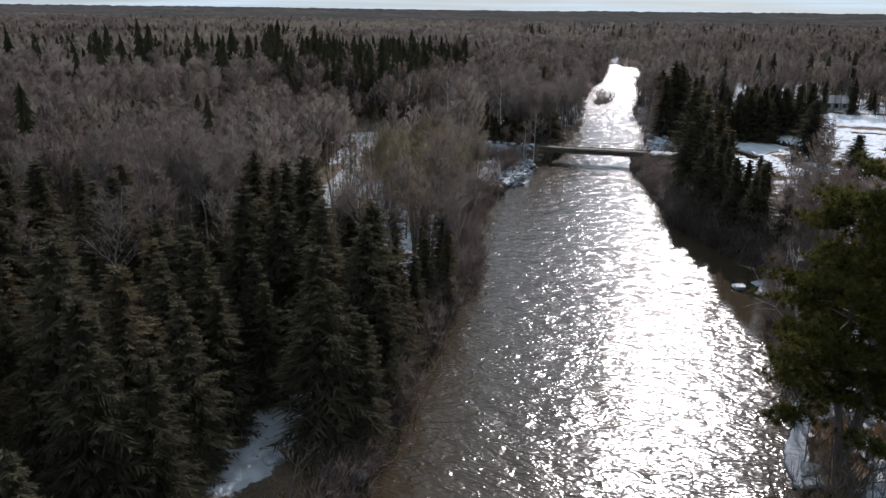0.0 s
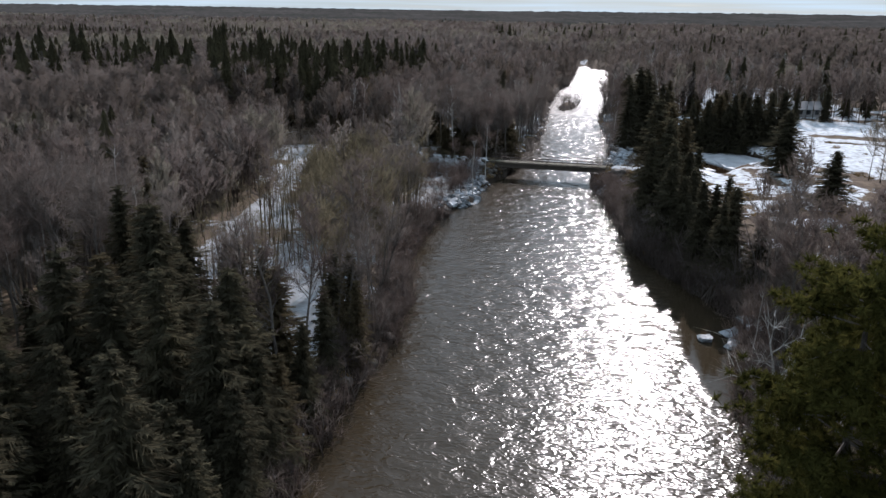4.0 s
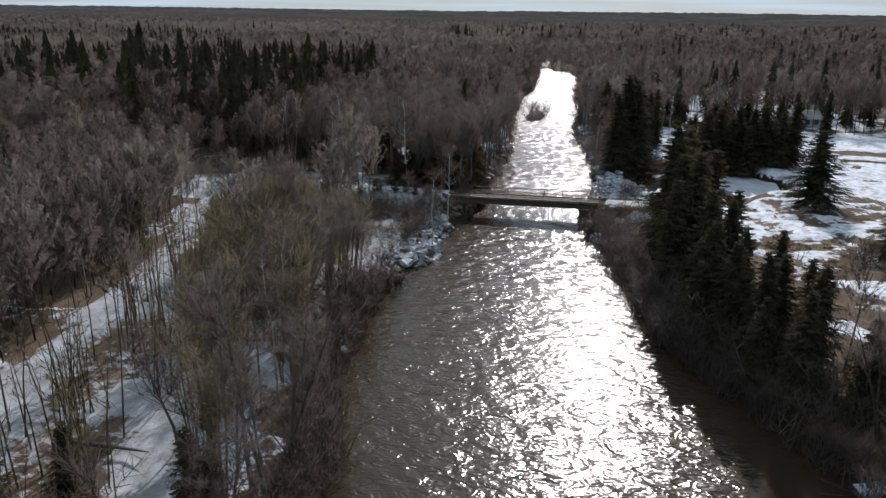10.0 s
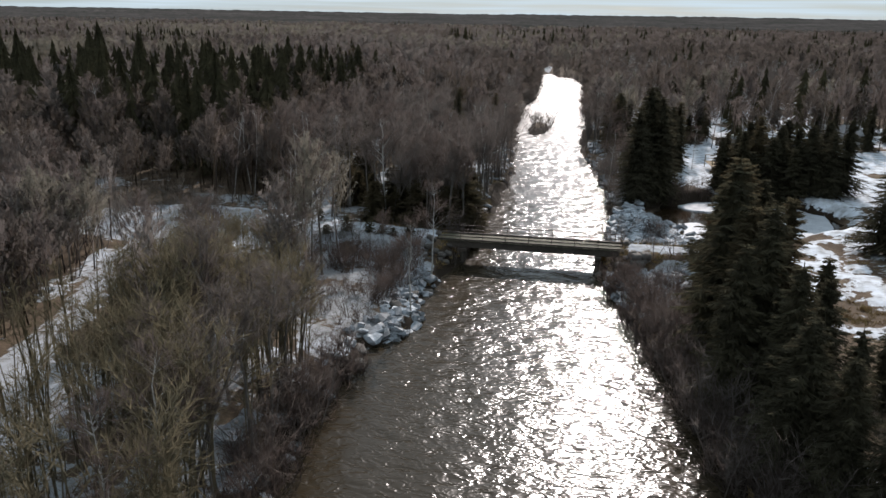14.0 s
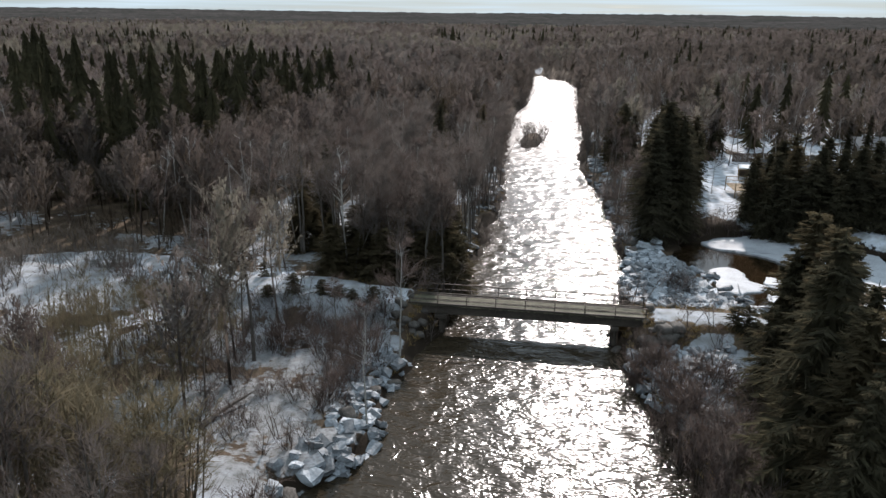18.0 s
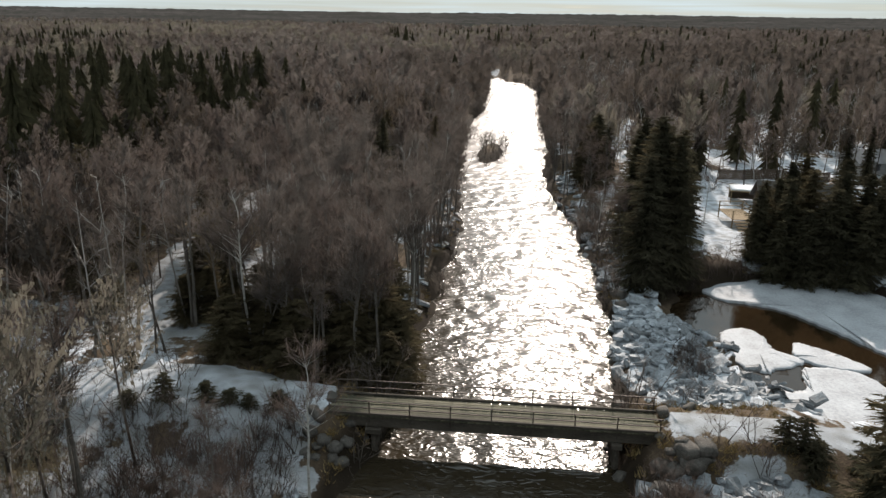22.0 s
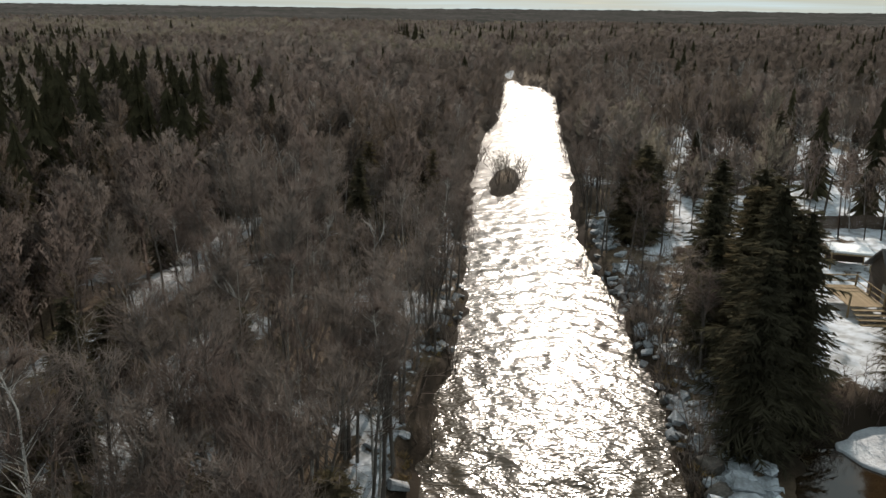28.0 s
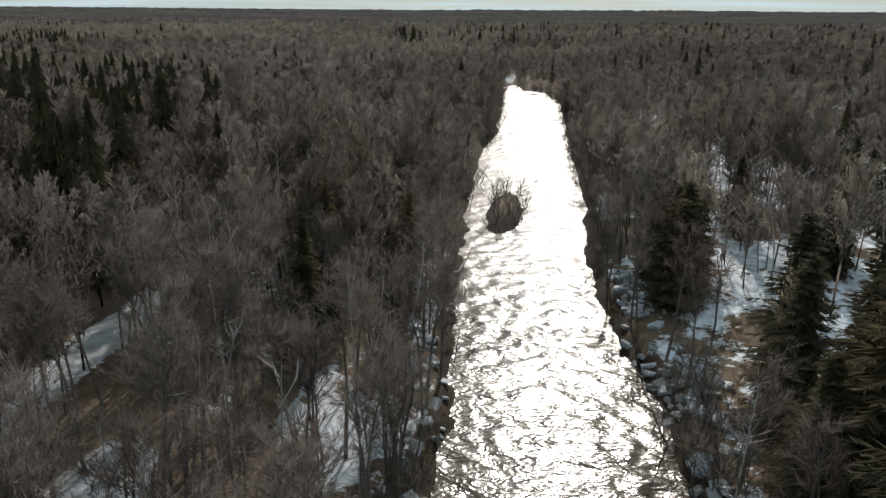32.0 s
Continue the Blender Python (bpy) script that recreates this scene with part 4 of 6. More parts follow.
# ---- woods ----
def conifer_share(x, y):
    p = 0.016 - 0.006 * smooth(200, 300, y) - 0.004 * smooth(400, 600, y)
    near = smooth(-13, -15, x) * smooth(54, 48, y + (x + 25) * 0.12)
    p = np.maximum(p, 0.95 * near)
    belt = smooth(146, 152, y + (x + 60) * 0.1) * smooth(214, 195, y + (x + 60) * 0.25) * smooth(-42, -50, x) * smooth(-175, -140, x)
    p = np.maximum(p, 0.56 * belt)
    p = np.maximum(p, 0.07 * smooth(136, 146, y) * smooth(240, 200, y) * smooth(-17, -20, x))
    p = np.maximum(p, (0.17 - 0.1 * smooth(190, 260, y)) * smooth(8, 16, x) * np.where(y < 56, 1.0, smooth(122, 132, y)))
    p = p * (1 - smooth(-50, -47, x) * smooth(-14, -16, x) * smooth(80, 84, y) * smooth(136, 133, y))
    p = np.maximum(p, 0.45 * smooth(0.58, 0.68, fbm(x * 0.011, y * 0.016, 31, 2)) * smooth(190, 240, y))
    return p


def free_ground(x, y):
    ok = shore(x, y) > 0.5
    ok &= np.abs(x - along(LANE, y)) > 2.3 * smooth(57, 66, y) * smooth(140, 132, y)
    ok &= ~((np.abs(x - along(GLADE_NEAR, y)) < 2.0) & (y > 53) & (y < 77))
    ok &= np.hypot((x + 18.2) / 1.8, (y - 32) / 6) > 1
    ok &= ~((x > -17.6) & (x < -10) & (y < 31))
    ok &= ~((np.hypot((x + 20) / 4.5, (y - 170) / 14) < 1) & (vnoise(x * 0.9, y * 0.9, 34) < 0.5))
    ok &= clearing(x, y) < 0.25
    ok &= ~((np.abs(x - along(GLADE, y)) < 1.9) & (y > 133) & (y < 190) & (vnoise(x * 0.8, y * 0.8, 56) < 0.7))
    ok &= ~((np.abs(x - along(GLADE_EAST, y)) < 2.2) & (y > 133) & (y < 167) & (vnoise(x * 0.8, y * 0.8, 54) < 0.6))
    ok &= field(x, y) < 0.3
    ok &= ~((x > 14) & (x < 42) & (y > 84) & (y < 124) & (vnoise(x * 0.9, y * 0.9, 36) < 0.85))
    ok &= ~((openings(x, y) > 0.2) & (vnoise(x * 0.6, y * 0.6, 39) < 0.82))
    ok &= pond(x, y) < -1.2
    ok &= ~((bank_road(x, y) < 3.4) & (((x < -15) & (x > -62)) | ((x > -1) & (x < 30))))
    ok &= ~((np.abs(x + 12.7) < 5) & (np.abs(y - 225) < 22))
    ok &= ~((x > 6) & (x < 26) & (y < 60))
    ok &= ~((x > 2) & (x < 14.5) & (y > 74) & (y < 120))
    ok &= ~((x > -14) & (x < 0) & (y > 366) & (y < 440) & (vnoise(x * 0.3, y * 0.3, 58) < 0.8))
    ok &= ~((x > -25) & (x < -14) & (y > 403) & (y < 446) & (vnoise(x * 0.3, y * 0.3, 58) < 0.85))
    ok &= ~((x > -1) & (x < 11) & (y > 172) & (y < 191) & (vnoise(x * 0.7, y * 0.7, 35) < 0.66))
    ok &= ~((x > 14) & (x < 30) & (y > 164) & (y < 190))
    ok &= ~((x < -17) & (x > -25.5) & (y > 98) & (y < 124))
    ok &= ~((x > -1) & (x < 22) & (y > 123) & (y < 151))
    ok &= ~((x > 9) & (x < 20) & (y > 156) & (y < 186))
    ok &= ~((x > 1.5) & (x < 14) & (y > 146) & (y < 172))
    ok &= ~((x > -2) & (x < 13) & (y > 106) & (y < 124))
    return ok


def scatter(x0, x1, y0, y1, step, seed, keep=1.0):
    r = np.random.default_rng(seed)
    X, Y = np.meshgrid(np.arange(x0, x1, step), np.arange(y0, y1, step))
    X = (X + r.uniform(0, step * 0.95, X.shape)).ravel()
    Y = (Y + r.uniform(0, step * 0.95, Y.shape)).ravel()
    ok = free_ground(X, Y) & (X > -1.06 * Y - 22) & (X < 0.47 * Y + 24) & (r.uniform(size=X.shape) < keep)
    return X[ok], Y[ok], r


NEAR_X0, NEAR_X1, NEAR_Y0, NEAR_Y1 = -78, 60, 4, 240
X, Y, r = scatter(NEAR_X0, NEAR_X1, NEAR_Y0, NEAR_Y1, 2.6, 1)
thin = np.where(conifer_share(X, Y) > 0.5, np.where(Y < 65, 0.56, 0.74), np.where((X > 6) & (Y > 160), 0.5, np.where((X < -19) & (X > along(LANE, Y) - 1) & (Y < 102), np.where(X < along(LANE, Y) + 10, 0.07, 0.5), np.where((X < -28) & (X > along(LANE, Y)) & (Y > 101) & (Y < 124), 0.03, 0.92))))
keep = r.uniform(size=len(X)) < thin
X, Y = X[keep], Y[keep]
X2, Y2, r2 = scatter(-27, -15, 128, 165, 4.0, 2)
X3, Y3, r2 = scatter(-26, -13, 129.8, 143, 2.6, 5)
X4, Y4, r2 = scatter(-84, -38, 56, 115, 2.3, 6)
west = X4 < along(LANE, Y4) - 2.4
X4, Y4 = X4[west], Y4[west]
X, Y = np.concatenate([X, X2, X3, X4]), np.concatenate([Y, Y2, Y3, Y4])
con = r.uniform(size=len(X)) < conifer_share(X, Y)

# bare broadleaf trees, one by one near the river
bare = np.where(~con)[0]
order = bare[np.argsort(shore(X[bare], Y[bare]) + np.abs(Y[bare] - 120) * 0.08 - 60 * ((Y[bare] < 66) & (X[bare] > -48) & (X[bare] < 0)) - 14 * ((X[bare] < -14) & (X[bare] > -44) & (Y[bare] > 128) & (Y[bare] < 182)))]
single = order[:295]
protos = []
for k in range(8):
    birch = k == 3
    t, c = bare_tree(rng, 10.8, 28, 140, 860, 0.115 if not birch else 0.085, crown=0.46 + 0.022 * k, wide=0.2 + 0.012 * (k % 4), tw=0.022, lean=0.05, stems=2 if k in (2, 5) else 1)
    protos.append(tree_thing("bare_tree", "leafless birch with pale bark in the riverside woods" if birch else "leafless grey broadleaf tree in the snowy riverside woods", "tree", "bare trees by the river", t, c, M_BIRCH if birch else M_BARK, M_TWIG if k % 3 else M_TWIG_RED))
used = set()
for i in single:
    k = int(rng.integers(8))
    s = float(rng.uniform(0.72, 1.12)) * (0.9 if Y[i] > 66 and X[i] > -24 else 1)
    m = pose(X[i], Y[i], float(ground_top(X[i], Y[i])) - 0.05, rng.normal(0, 2), rng.normal(0, 2), rng.uniform(0, 360)) @ Matrix.Scale(s, 4)
    if k not in used:
        used.add(k)
        protos[k].matrix_basis = m
    else:
        copy = copy_thing(protos[k], m)
        copy.matrix_basis = m

for x, y, k, sc, tilt in ((-36.3, 137.7, 3, 1.0, 9), (-70.0, 149.6, 3, 1.15, 2), (-26.6, 115.4, 6, 1.05, 4), (-29.7, 115.0, 3, 0.95, -5), (-28.2, 117.6, 6, 0.8, 3), (-31.0, 119.0, 3, 0.75, 5), (-21.5, 118.2, 6, 0.5, 4), (-33.0, 121.6, 5, 0.7, 3), (12.2, 64.6, 3, 0.6, -3), (3.0, 160.5, 5, 0.75, -5), (2.2, 157.6, 6, 0.7, 4), (1.4, 165.5, 2, 0.72, -6), (13.2, 171.5, 3, 0.6, 0)):
    m = pose(x, y, float(ground_top(np.float64(x), np.float64(y))) - 0.05, tilt, tilt * 0.6, rng.uniform(0, 360)) @ Matrix.Scale(sc, 4)
    copy_thing(protos[k], m).matrix_basis = m

# a bare grey tree on the river's edge beside the pine
t, c = bare_tree(rng, 7.6, 16, 44, 90, 0.13, crown=0.22, wide=0.36, tw=0.03, lean=0.1, stems=1, limb_r=0.6)
grey = tree_thing("bare_tree", "bare pale grey tree with crooked limbs at the water's edge", "tree", "bare trees by the river", t, c, M_BIRCH, M_BIRCH, "limbs")
grey.matrix_basis = pose(11.9, 54.4, float(ground_top(np.float64(11.9), np.float64(54.4))) - 0.05, 4, -8, 30)

# the rest of the bare woods
rest = np.setdiff1d(bare, single)
rest = rest[(Y[rest] > 62) | (X[rest] > 0)]
mids = [with_sprays(joined(*bare_tree(rng, 10.2, 13, 40, 120, 0.09, crown=0.46, wide=0.24, tw=0.036, sides=3, limb_r=0.35)), spray_tree(rng, 10.4, 78, wide=0.2 + 0.02 * (k % 3), low=0.52, broad=0.12)) for k in range(7)]
zr = ground_z(X[rest], Y[rest]) - 0.1
V, F, K, N = stamp(mids, X[rest], Y[rest], zr, rng.uniform(0.7, 1.1, len(rest)) * (0.8 + 0.45 * fbm(X[rest] * 0.04, Y[rest] * 0.04, 83, 2)) * np.where((X[rest] < along(LANE, Y[rest])) & (Y[rest] < 150), 0.74, 1), rng, kinds_of(X[rest], Y[rest], rng))
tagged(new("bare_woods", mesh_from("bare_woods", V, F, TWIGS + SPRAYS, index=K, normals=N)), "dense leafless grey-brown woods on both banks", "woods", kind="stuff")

# conifers, one by one
SPRUCES = [(7.0, 115.2, 10.6), (8.6, 115.7, 12.6), (9.8, 113.5, 11.0), (5.9, 104.9, 13.8), (7.6, 99.8, 12.3), (8.6, 87.6, 8.4), (9.6, 89.9, 8.4), (7.6, 93.7, 10.4), (9.4, 95.0, 9.4), (8.3, 111.9, 12.7), (12.4, 82.4, 8.2), (14.4, 78.6, 6.5), (9.6, 104.5, 11.5), (5.4, 97.8, 10.5), (6.8, 108.2, 11.0), (10.6, 99.5, 9.0), (10.4, 85.4, 8.2), (11.4, 80.6, 7.6), (13.0, 86.0, 7.2), (7.2, 90.4, 9.0), (9.0, 108.0, 10.0), (6.4, 102.0, 11.6), (9.6, 82.6, 6.4), (-14.6, 35.6, 7.5), (-13.9, 38.3, 8.0), (-13.6, 34.4, 8.6), (-14.8, 56.6, 6.6), (-14.7, 42.0, 8.2), (-20.9, 36.6, 9.0), (-22.2, 29.6, 9.5), (-15.6, 39.6, 8.0), (-14.8, 44.6, 6.5), (-15.6, 53.0, 7.0), (-15.2, 48.6, 6.5), (-24.5, 33.5, 10.0), (-21.5, 25.0, 9.0), (-31.0, 55.0, 11.0), (-33.2, 57.6, 9.5), (-29.4, 58.2, 8.5), (-35.2, 54.2, 10.0), (-27.0, 56.0, 9.0), (-31.6, 60.6, 8.0), (-24.4, 57.0, 7.0), (-22.4, 54.6, 8.5), (25.9, 129.9, 9.4), (14.1, 97.6, 5.9), (27.1, 107.7, 7.2), (11.5, 87.0, 7.5), (3.4, 150.6, 11.8), (4.8, 155.0, 14.2), (6.4, 154.2, 13.2), (5.2, 160.6, 12.8), (6.2, 162.8, 13.4),  (10.8, 207.7, 8.2), (17.3, 197.0, 12.5), (2.4, 189.2, 9.0), (7.4, 164.8, 8.0), (16.2, 156.8, 6.6), (18.4, 155.8, 8.0), (20.9, 156.6, 8.8), (23.2, 155.4, 7.6), (25.6, 156.4, 9.0), (19.6, 159.4, 8.6), (22.4, 160.2, 7.2), (27.8, 155.6, 8.6), (17.6, 162.4, 7.4), (26.4, 160.4, 8.0), (24.2, 163.0, 9.0), (19.4, 164.4, 8.6), (21.4, 165.6, 9.0), (17.8, 158.8, 8.2), (21.8, 158.2, 8.8), (24.4, 158.8, 8.4), (29.8, 157.2, 9.8), (28.6, 161.0, 9.2), (37.5, 196.0, 7.5), (40.2, 195.4, 8.2), (46.5, 196.8, 8.5), (1.3, 196.0, 8.8), (1.8, 190.4, 8.6), (3.2, 191.4, 9.8), (2.6, 193.6, 9.0), (9.6, 172.0, 9.2), (6.5, 176.0, 11.2), (11.2, 176.0, 9.4), (3.6, 161.8, 9.0), (14.8, 158.4, 7.0), (15.8, 160.2, 7.4), (7.2, 158.4, 11.5), (36.2, 261.8, 9.5), (32.5, 251.2, 9.0), (34.0, 256.0, 8.0), (10.4, 168.4, 8.4), (5.2, 170.8, 10.6), (2.6, 189.0, 7.0), (-21.3, 44.8, 13.4), (-23.8, 60.4, 5.6), (-28.8, 54.1, 10.0), (-15.6, 58.0, 7.6), (-17.8, 60.5, 6.8), (-71.5, 116.3, 8.7), (-25.5, 50, 11.5), (-18.5, 40.5, 11.5), (-17.0, 49.5, 9.0), (-17.6, 131.4, 5.4), (-16.2, 134.0, 6.4), (-19.8, 132.4, 5.2), (-15.4, 131.0, 4.4), (-22.0, 133.4, 5.0), (-18.4, 135.4, 6.0), (-23.6, 132.0, 3.8), (-38.5, 138.5, 5.0), (-40.4, 141.5, 6.4), (-43.0, 144.0, 6.0), (-33.0, 144.0, 4.4), (-33.8, 147.5, 5.2), (-41.8, 147.8, 6.6), (-33.4, 151.5, 5.6), (-20.6, 136.4, 5.4), (-29.4, 137.2, 4.2), (-31.0, 136.6, 3.6), (-27.9, 138.2, 3.8), (-24.5, 134.5, 5.6), (-26.0, 131.4, 4.4), (-21.0, 130.6, 5.0), (-18.8, 138.0, 7.0), (-23.0, 137.6, 6.4), (-16.0, 137.0, 6.6), (-14.9, 133.4, 5.0), (3.2, 196.5, 8.0), (4.6, 194.6, 7.4)]
cone = np.where(con)[0]
near_c = cone[(X[cone] > -48) & (X[cone] < 40) & (Y[cone] < 240)]
near_c = near_c[np.argsort(np.hypot(X[near_c] + 6, (Y[near_c] - 110) * 0.5))][:115]
sp = []
for k, (wd, pw, dr, bs) in enumerate(((0.17, 0.8, 0.25, 0.05), (0.15, 0.75, 0.3, 0.03), (0.2, 0.9, 0.2, 0.08), (0.13, 0.6, 0.1, 0.02))):
    t, c = spruce(rng, 10.0, 38, 7, 24, base=bs, wide=wd * 1.15, droop=dr, power=pw, thick=0.046, ragged=0.6, core=0.45)
    sp.append(tree_thing("conifer", "dense dark cedar with a columnar crown" if k == 3 else "dark green spruce with drooping tiers of branches", "conifer", "conifers by the river", t, c, M_BARK, M_CEDAR if k == 3 else M_NEEDLE))
spots = [(x, y, h) for x, y, h in SPRUCES] + [(X[i], Y[i], (6.2 + 4.6 * rng.uniform()) * (1.15 if Y[i] < 44 and X[i] < 0 else 1.0)) for i in near_c]
used = set()
for x, y, h in spots:
    k = int(rng.integers(4)) if not (3 < x < 11 and h > 10) else int(rng.choice([1, 3, 0]))
    bushy = (-44 < x < -14 and 129 < y < 153 and h < 7)
    k = 3 if bushy else k
    fat = 2.7 if bushy else 2.35 if x > 24 and 100 < y < 135 else (1.75 if 14 < x < 31 and 154 < y < 168 else (1.5 if 0 < x < 12 and 149 < y < 198 else (1.42 if 2 < x < 15 and 76 < y < 118 else (1.3 if y < 62 and x < 0 else 1.0))))
    m = pose(x, y, float(ground_top(x, y)) - 0.05, rng.normal(0, 1), rng.normal(0, 1), rng.uniform(0, 360)) @ Matrix.Diagonal((h / 10 * fat * rng.uniform(0.9, 1.15),) * 2 + (h / 10, 1))
    if k not in used:
        used.add(k)
        sp[k].matrix_basis = m
    else:
        copy_thing(sp[k], m).matrix_basis = m
restc = np.setdiff1d(cone, near_c)
midc = [tier_spruce(rng, 10.5, 17, 8, wide=0.14 + 0.018 * k) for k in range(6)]
V, F = stamp(midc, X[restc], Y[restc], ground_z(X[restc], Y[restc]), rng.uniform(0.6, 1.35, len(restc)) * np.where((X[restc] < -40) & (Y[restc] > 140), 1.15, 1), rng)
tagged(new("spruce_woods", mesh_from("spruce_woods", V, F, [M_NEEDLE_FAR])), "belts of dark spruce among the bare woods", "woods", kind="stuff")

# woods farther off
def far_kinds(xs, ys, r):
    """Twig colours of the far woods, in broad stands."""
    v = (fbm(xs * 0.014, ys * 0.02, 82, 3) - 0.5) * 2.6 + 0.45 + r.normal(0, 0.1, len(xs)) - 0.5 * smooth(5, 60, xs) * smooth(150, 240, ys) + 0.5 * smooth(1, 0.6, np.hypot((xs + 185) / 75, (ys - 330) / 40))
    return np.clip(np.floor(v * 4), 0, 3).astype(int)


def far_ring(name_seed, x0, x1, y0, y1, step, bare_shapes, con_shapes, hole, lo, hi):
    X, Y, r = scatter(x0, x1, y0, y1, step, name_seed)
    out = ~((X > hole[0]) & (X < hole[1]) & (Y > hole[2]) & (Y < hole[3]))
    out &= ~((X > 6) & (X < 75) & (Y < 330) & (r.uniform(size=len(X)) < 0.5))
    X, Y = X[out], Y[out]
    con = r.uniform(size=len(X)) < conifer_share(X, Y)
    z = ground_z(X, Y) - 0.1
    q = ~con
    a = stamp(bare_shapes, X[q], Y[q], z[q], r.uniform(lo, lo + (hi - lo) * 0.7, q.sum()) * (0.7 + 0.6 * fbm(X[q] * 0.015, Y[q] * 0.02, 83, 2)), r, far_kinds(X[q], Y[q], r))
    b = stamp(con_shapes, X[con], Y[con], z[con], r.uniform(lo, hi * 1.05, con.sum()) * np.where((Y[con] < 215) & (X[con] < -40), r.uniform(0.9, 1.4, con.sum()), 0.9), r)
    return a, b


def heap(parts):
    """Joins stamped arrays into one set: points, faces, and what else they have."""
    first = np.cumsum([0] + [len(p[0]) for p in parts])
    return [np.concatenate([p[0] for p in parts]), np.concatenate([p[1] + n for p, n in zip(parts, first)])] + [np.concatenate([p[k] for p in parts]) for k in range(2, len(parts[0]))]


farb = [spray_tree(rng, 10.0, 46, wide=0.27 + 0.03 * (k % 3), low=0.2, broad=0.42) for k in range(7)]
farc = [tier_spruce(rng, 10.5, 11, 6, wide=0.14 + 0.02 * k) for k in range(4)]
hugeb = [spray_tree(rng, 10.0, 30, wide=0.7, broad=0.8, low=0.15) for k in range(5)]
hugec = [tier_spruce(rng, 11.5, 5, 5, wide=0.2) for k in range(3)]
r1 = far_ring(11, -420, 260, 4, 520, 4.6, farb, farc, (NEAR_X0, NEAR_X1, NEAR_Y0, NEAR_Y1), 0.8, 1.25)
r2 = far_ring(12, -1250, 600, 60, 1200, 11.5, hugeb, hugec, (-420, 260, 0, 520), 0.9, 1.3)


def behind(seed, step):
    r = np.random.default_rng(seed)
    X, Y = np.meshgrid(np.arange(-150, 110, step), np.arange(-70, 190, step))
    X, Y = (X + r.uniform(0, step, X.shape)).ravel(), (Y + r.uniform(0, step, Y.shape)).ravel()
    ok = free_ground(X, Y) & ~((X > -1.06 * Y - 22) & (X < 0.47 * Y + 24) & (Y > 4))
    X, Y = X[ok], Y[ok]
    return stamp(hugeb, X, Y, ground_z(X, Y) - 0.1, r.uniform(0.8, 1.2, len(X)), r, kinds_of(X, Y, r))


r0 = behind(14, 8.0)
far = heap([r0, r1[0], r2[0]])
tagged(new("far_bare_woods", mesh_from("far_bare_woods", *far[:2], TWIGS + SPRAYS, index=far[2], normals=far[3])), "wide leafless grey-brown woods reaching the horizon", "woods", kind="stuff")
tagged(new("far_spruce_woods", mesh_from("far_spruce_woods", *heap([r1[1], r2[1]])[:2], [M_NEEDLE_FAR])), "distant dark spruces scattered through the bare woods", "woods", kind="stuff")

# the closed canopy a kilometre off and beyond
M_CANOPY = material("far_canopy", [(0.025, 0.029, 0.025), (0.043, 0.041, 0.039), (0.072, 0.066, 0.064)], 0.006, 0.05, bump=0, spec=0.0)
ang = np.radians(np.linspace(-76, 60, 480))
rad = 1080 * (4600 / 1080) ** np.linspace(0, 1, 80)
A, R = np.meshgrid(ang, rad)
X, Y = R * np.sin(A), 60 + R * np.cos(A)
Z = ground_z(X, Y) + smooth(1060, 1200, R) * (5.5 + 6 * fbm(X * 0.006, Y * 0.006, 91, 3) + R * 0.0016 * np.random.default_rng(92).uniform(0, 1, X.shape) ** 2)
n = len(ang)
a = (np.arange(len(rad) - 1)[:, None] * n + np.arange(n - 1)[None, :]).ravel()
me = mesh_from("far_canopy", np.stack([X, Y, Z], -1).reshape(-1, 3), np.stack([a, a + 1, a + n + 1, a + n], -1), [M_CANOPY], False)
tagged(new("far_canopy", me), "distant dark forest canopy along the horizon", "woods", kind="stuff")

# a sheet added to cover the shaded gaps below the far crowns
M_UNDER = spray("far_underwood", [(0.070, 0.060, 0.054), (0.098, 0.086, 0.078), (0.130, 0.116, 0.106)], size=(2.2, 2.2, 2.2), cut=0.38, thin=0.4)
ang = np.radians(np.linspace(-76, 48, 420))
rad = 270 * (1120 / 270) ** np.linspace(0, 1, 130)
A, R = np.meshgrid(ang, rad)
X, Y = R * np.sin(A), 20 + R * np.cos(A)
clear = np.maximum(smooth(40, 20, np.abs(X + 12)) * smooth(462, 448, Y), smooth(-2, 6, X) * smooth(85, 70, X) * smooth(345, 325, Y))
rise = smooth(270, 330, R) * (4.2 + 3.2 * fbm(X * 0.015, Y * 0.02, 83, 2) + 1.5 * np.random.default_rng(93).uniform(-0.5, 0.5, X.shape))
Z = ground_z(X, Y) - 1.5 + rise * (1 - clear)
n = len(ang)
a = (np.arange(len(rad) - 1)[:, None] * n + np.arange(n - 1)[None, :]).ravel()
me = mesh_from("far_underwood", np.stack([X, Y, Z], -1).reshape(-1, 3), np.stack([a, a + 1, a + n + 1, a + n], -1), [M_UNDER], True)
tagged(new("far_underwood", me), "grey-brown sheet added to fill the shaded gaps of the far leafless woods", "woods", kind="stuff")

# pines on the near right bank
for k, (x, y, h) in enumerate(((11.7, 39.2, 17.8), (17.2, 55.8, 10.5))):
    t, c = pine(rng, h)
    p = tree_thing("pine", "tall pine with yellow-green needle tufts at the water's edge", "pine", "pines by the water", t, c, M_BARK, M_PINE)
    p.matrix_basis = pose(x, y, float(ground_top(np.float64(x), np.float64(y))) - 0.1)
# ---- thickets of shrubs along the banks and on the island ----
def thicket(n, seed, x0, x1, y0, y1, want):
    r = np.random.default_rng(seed)
    x, y = r.uniform(x0, x1, n), r.uniform(y0, y1, n)
    ok = want(x, y)
    return x[ok], y[ok]


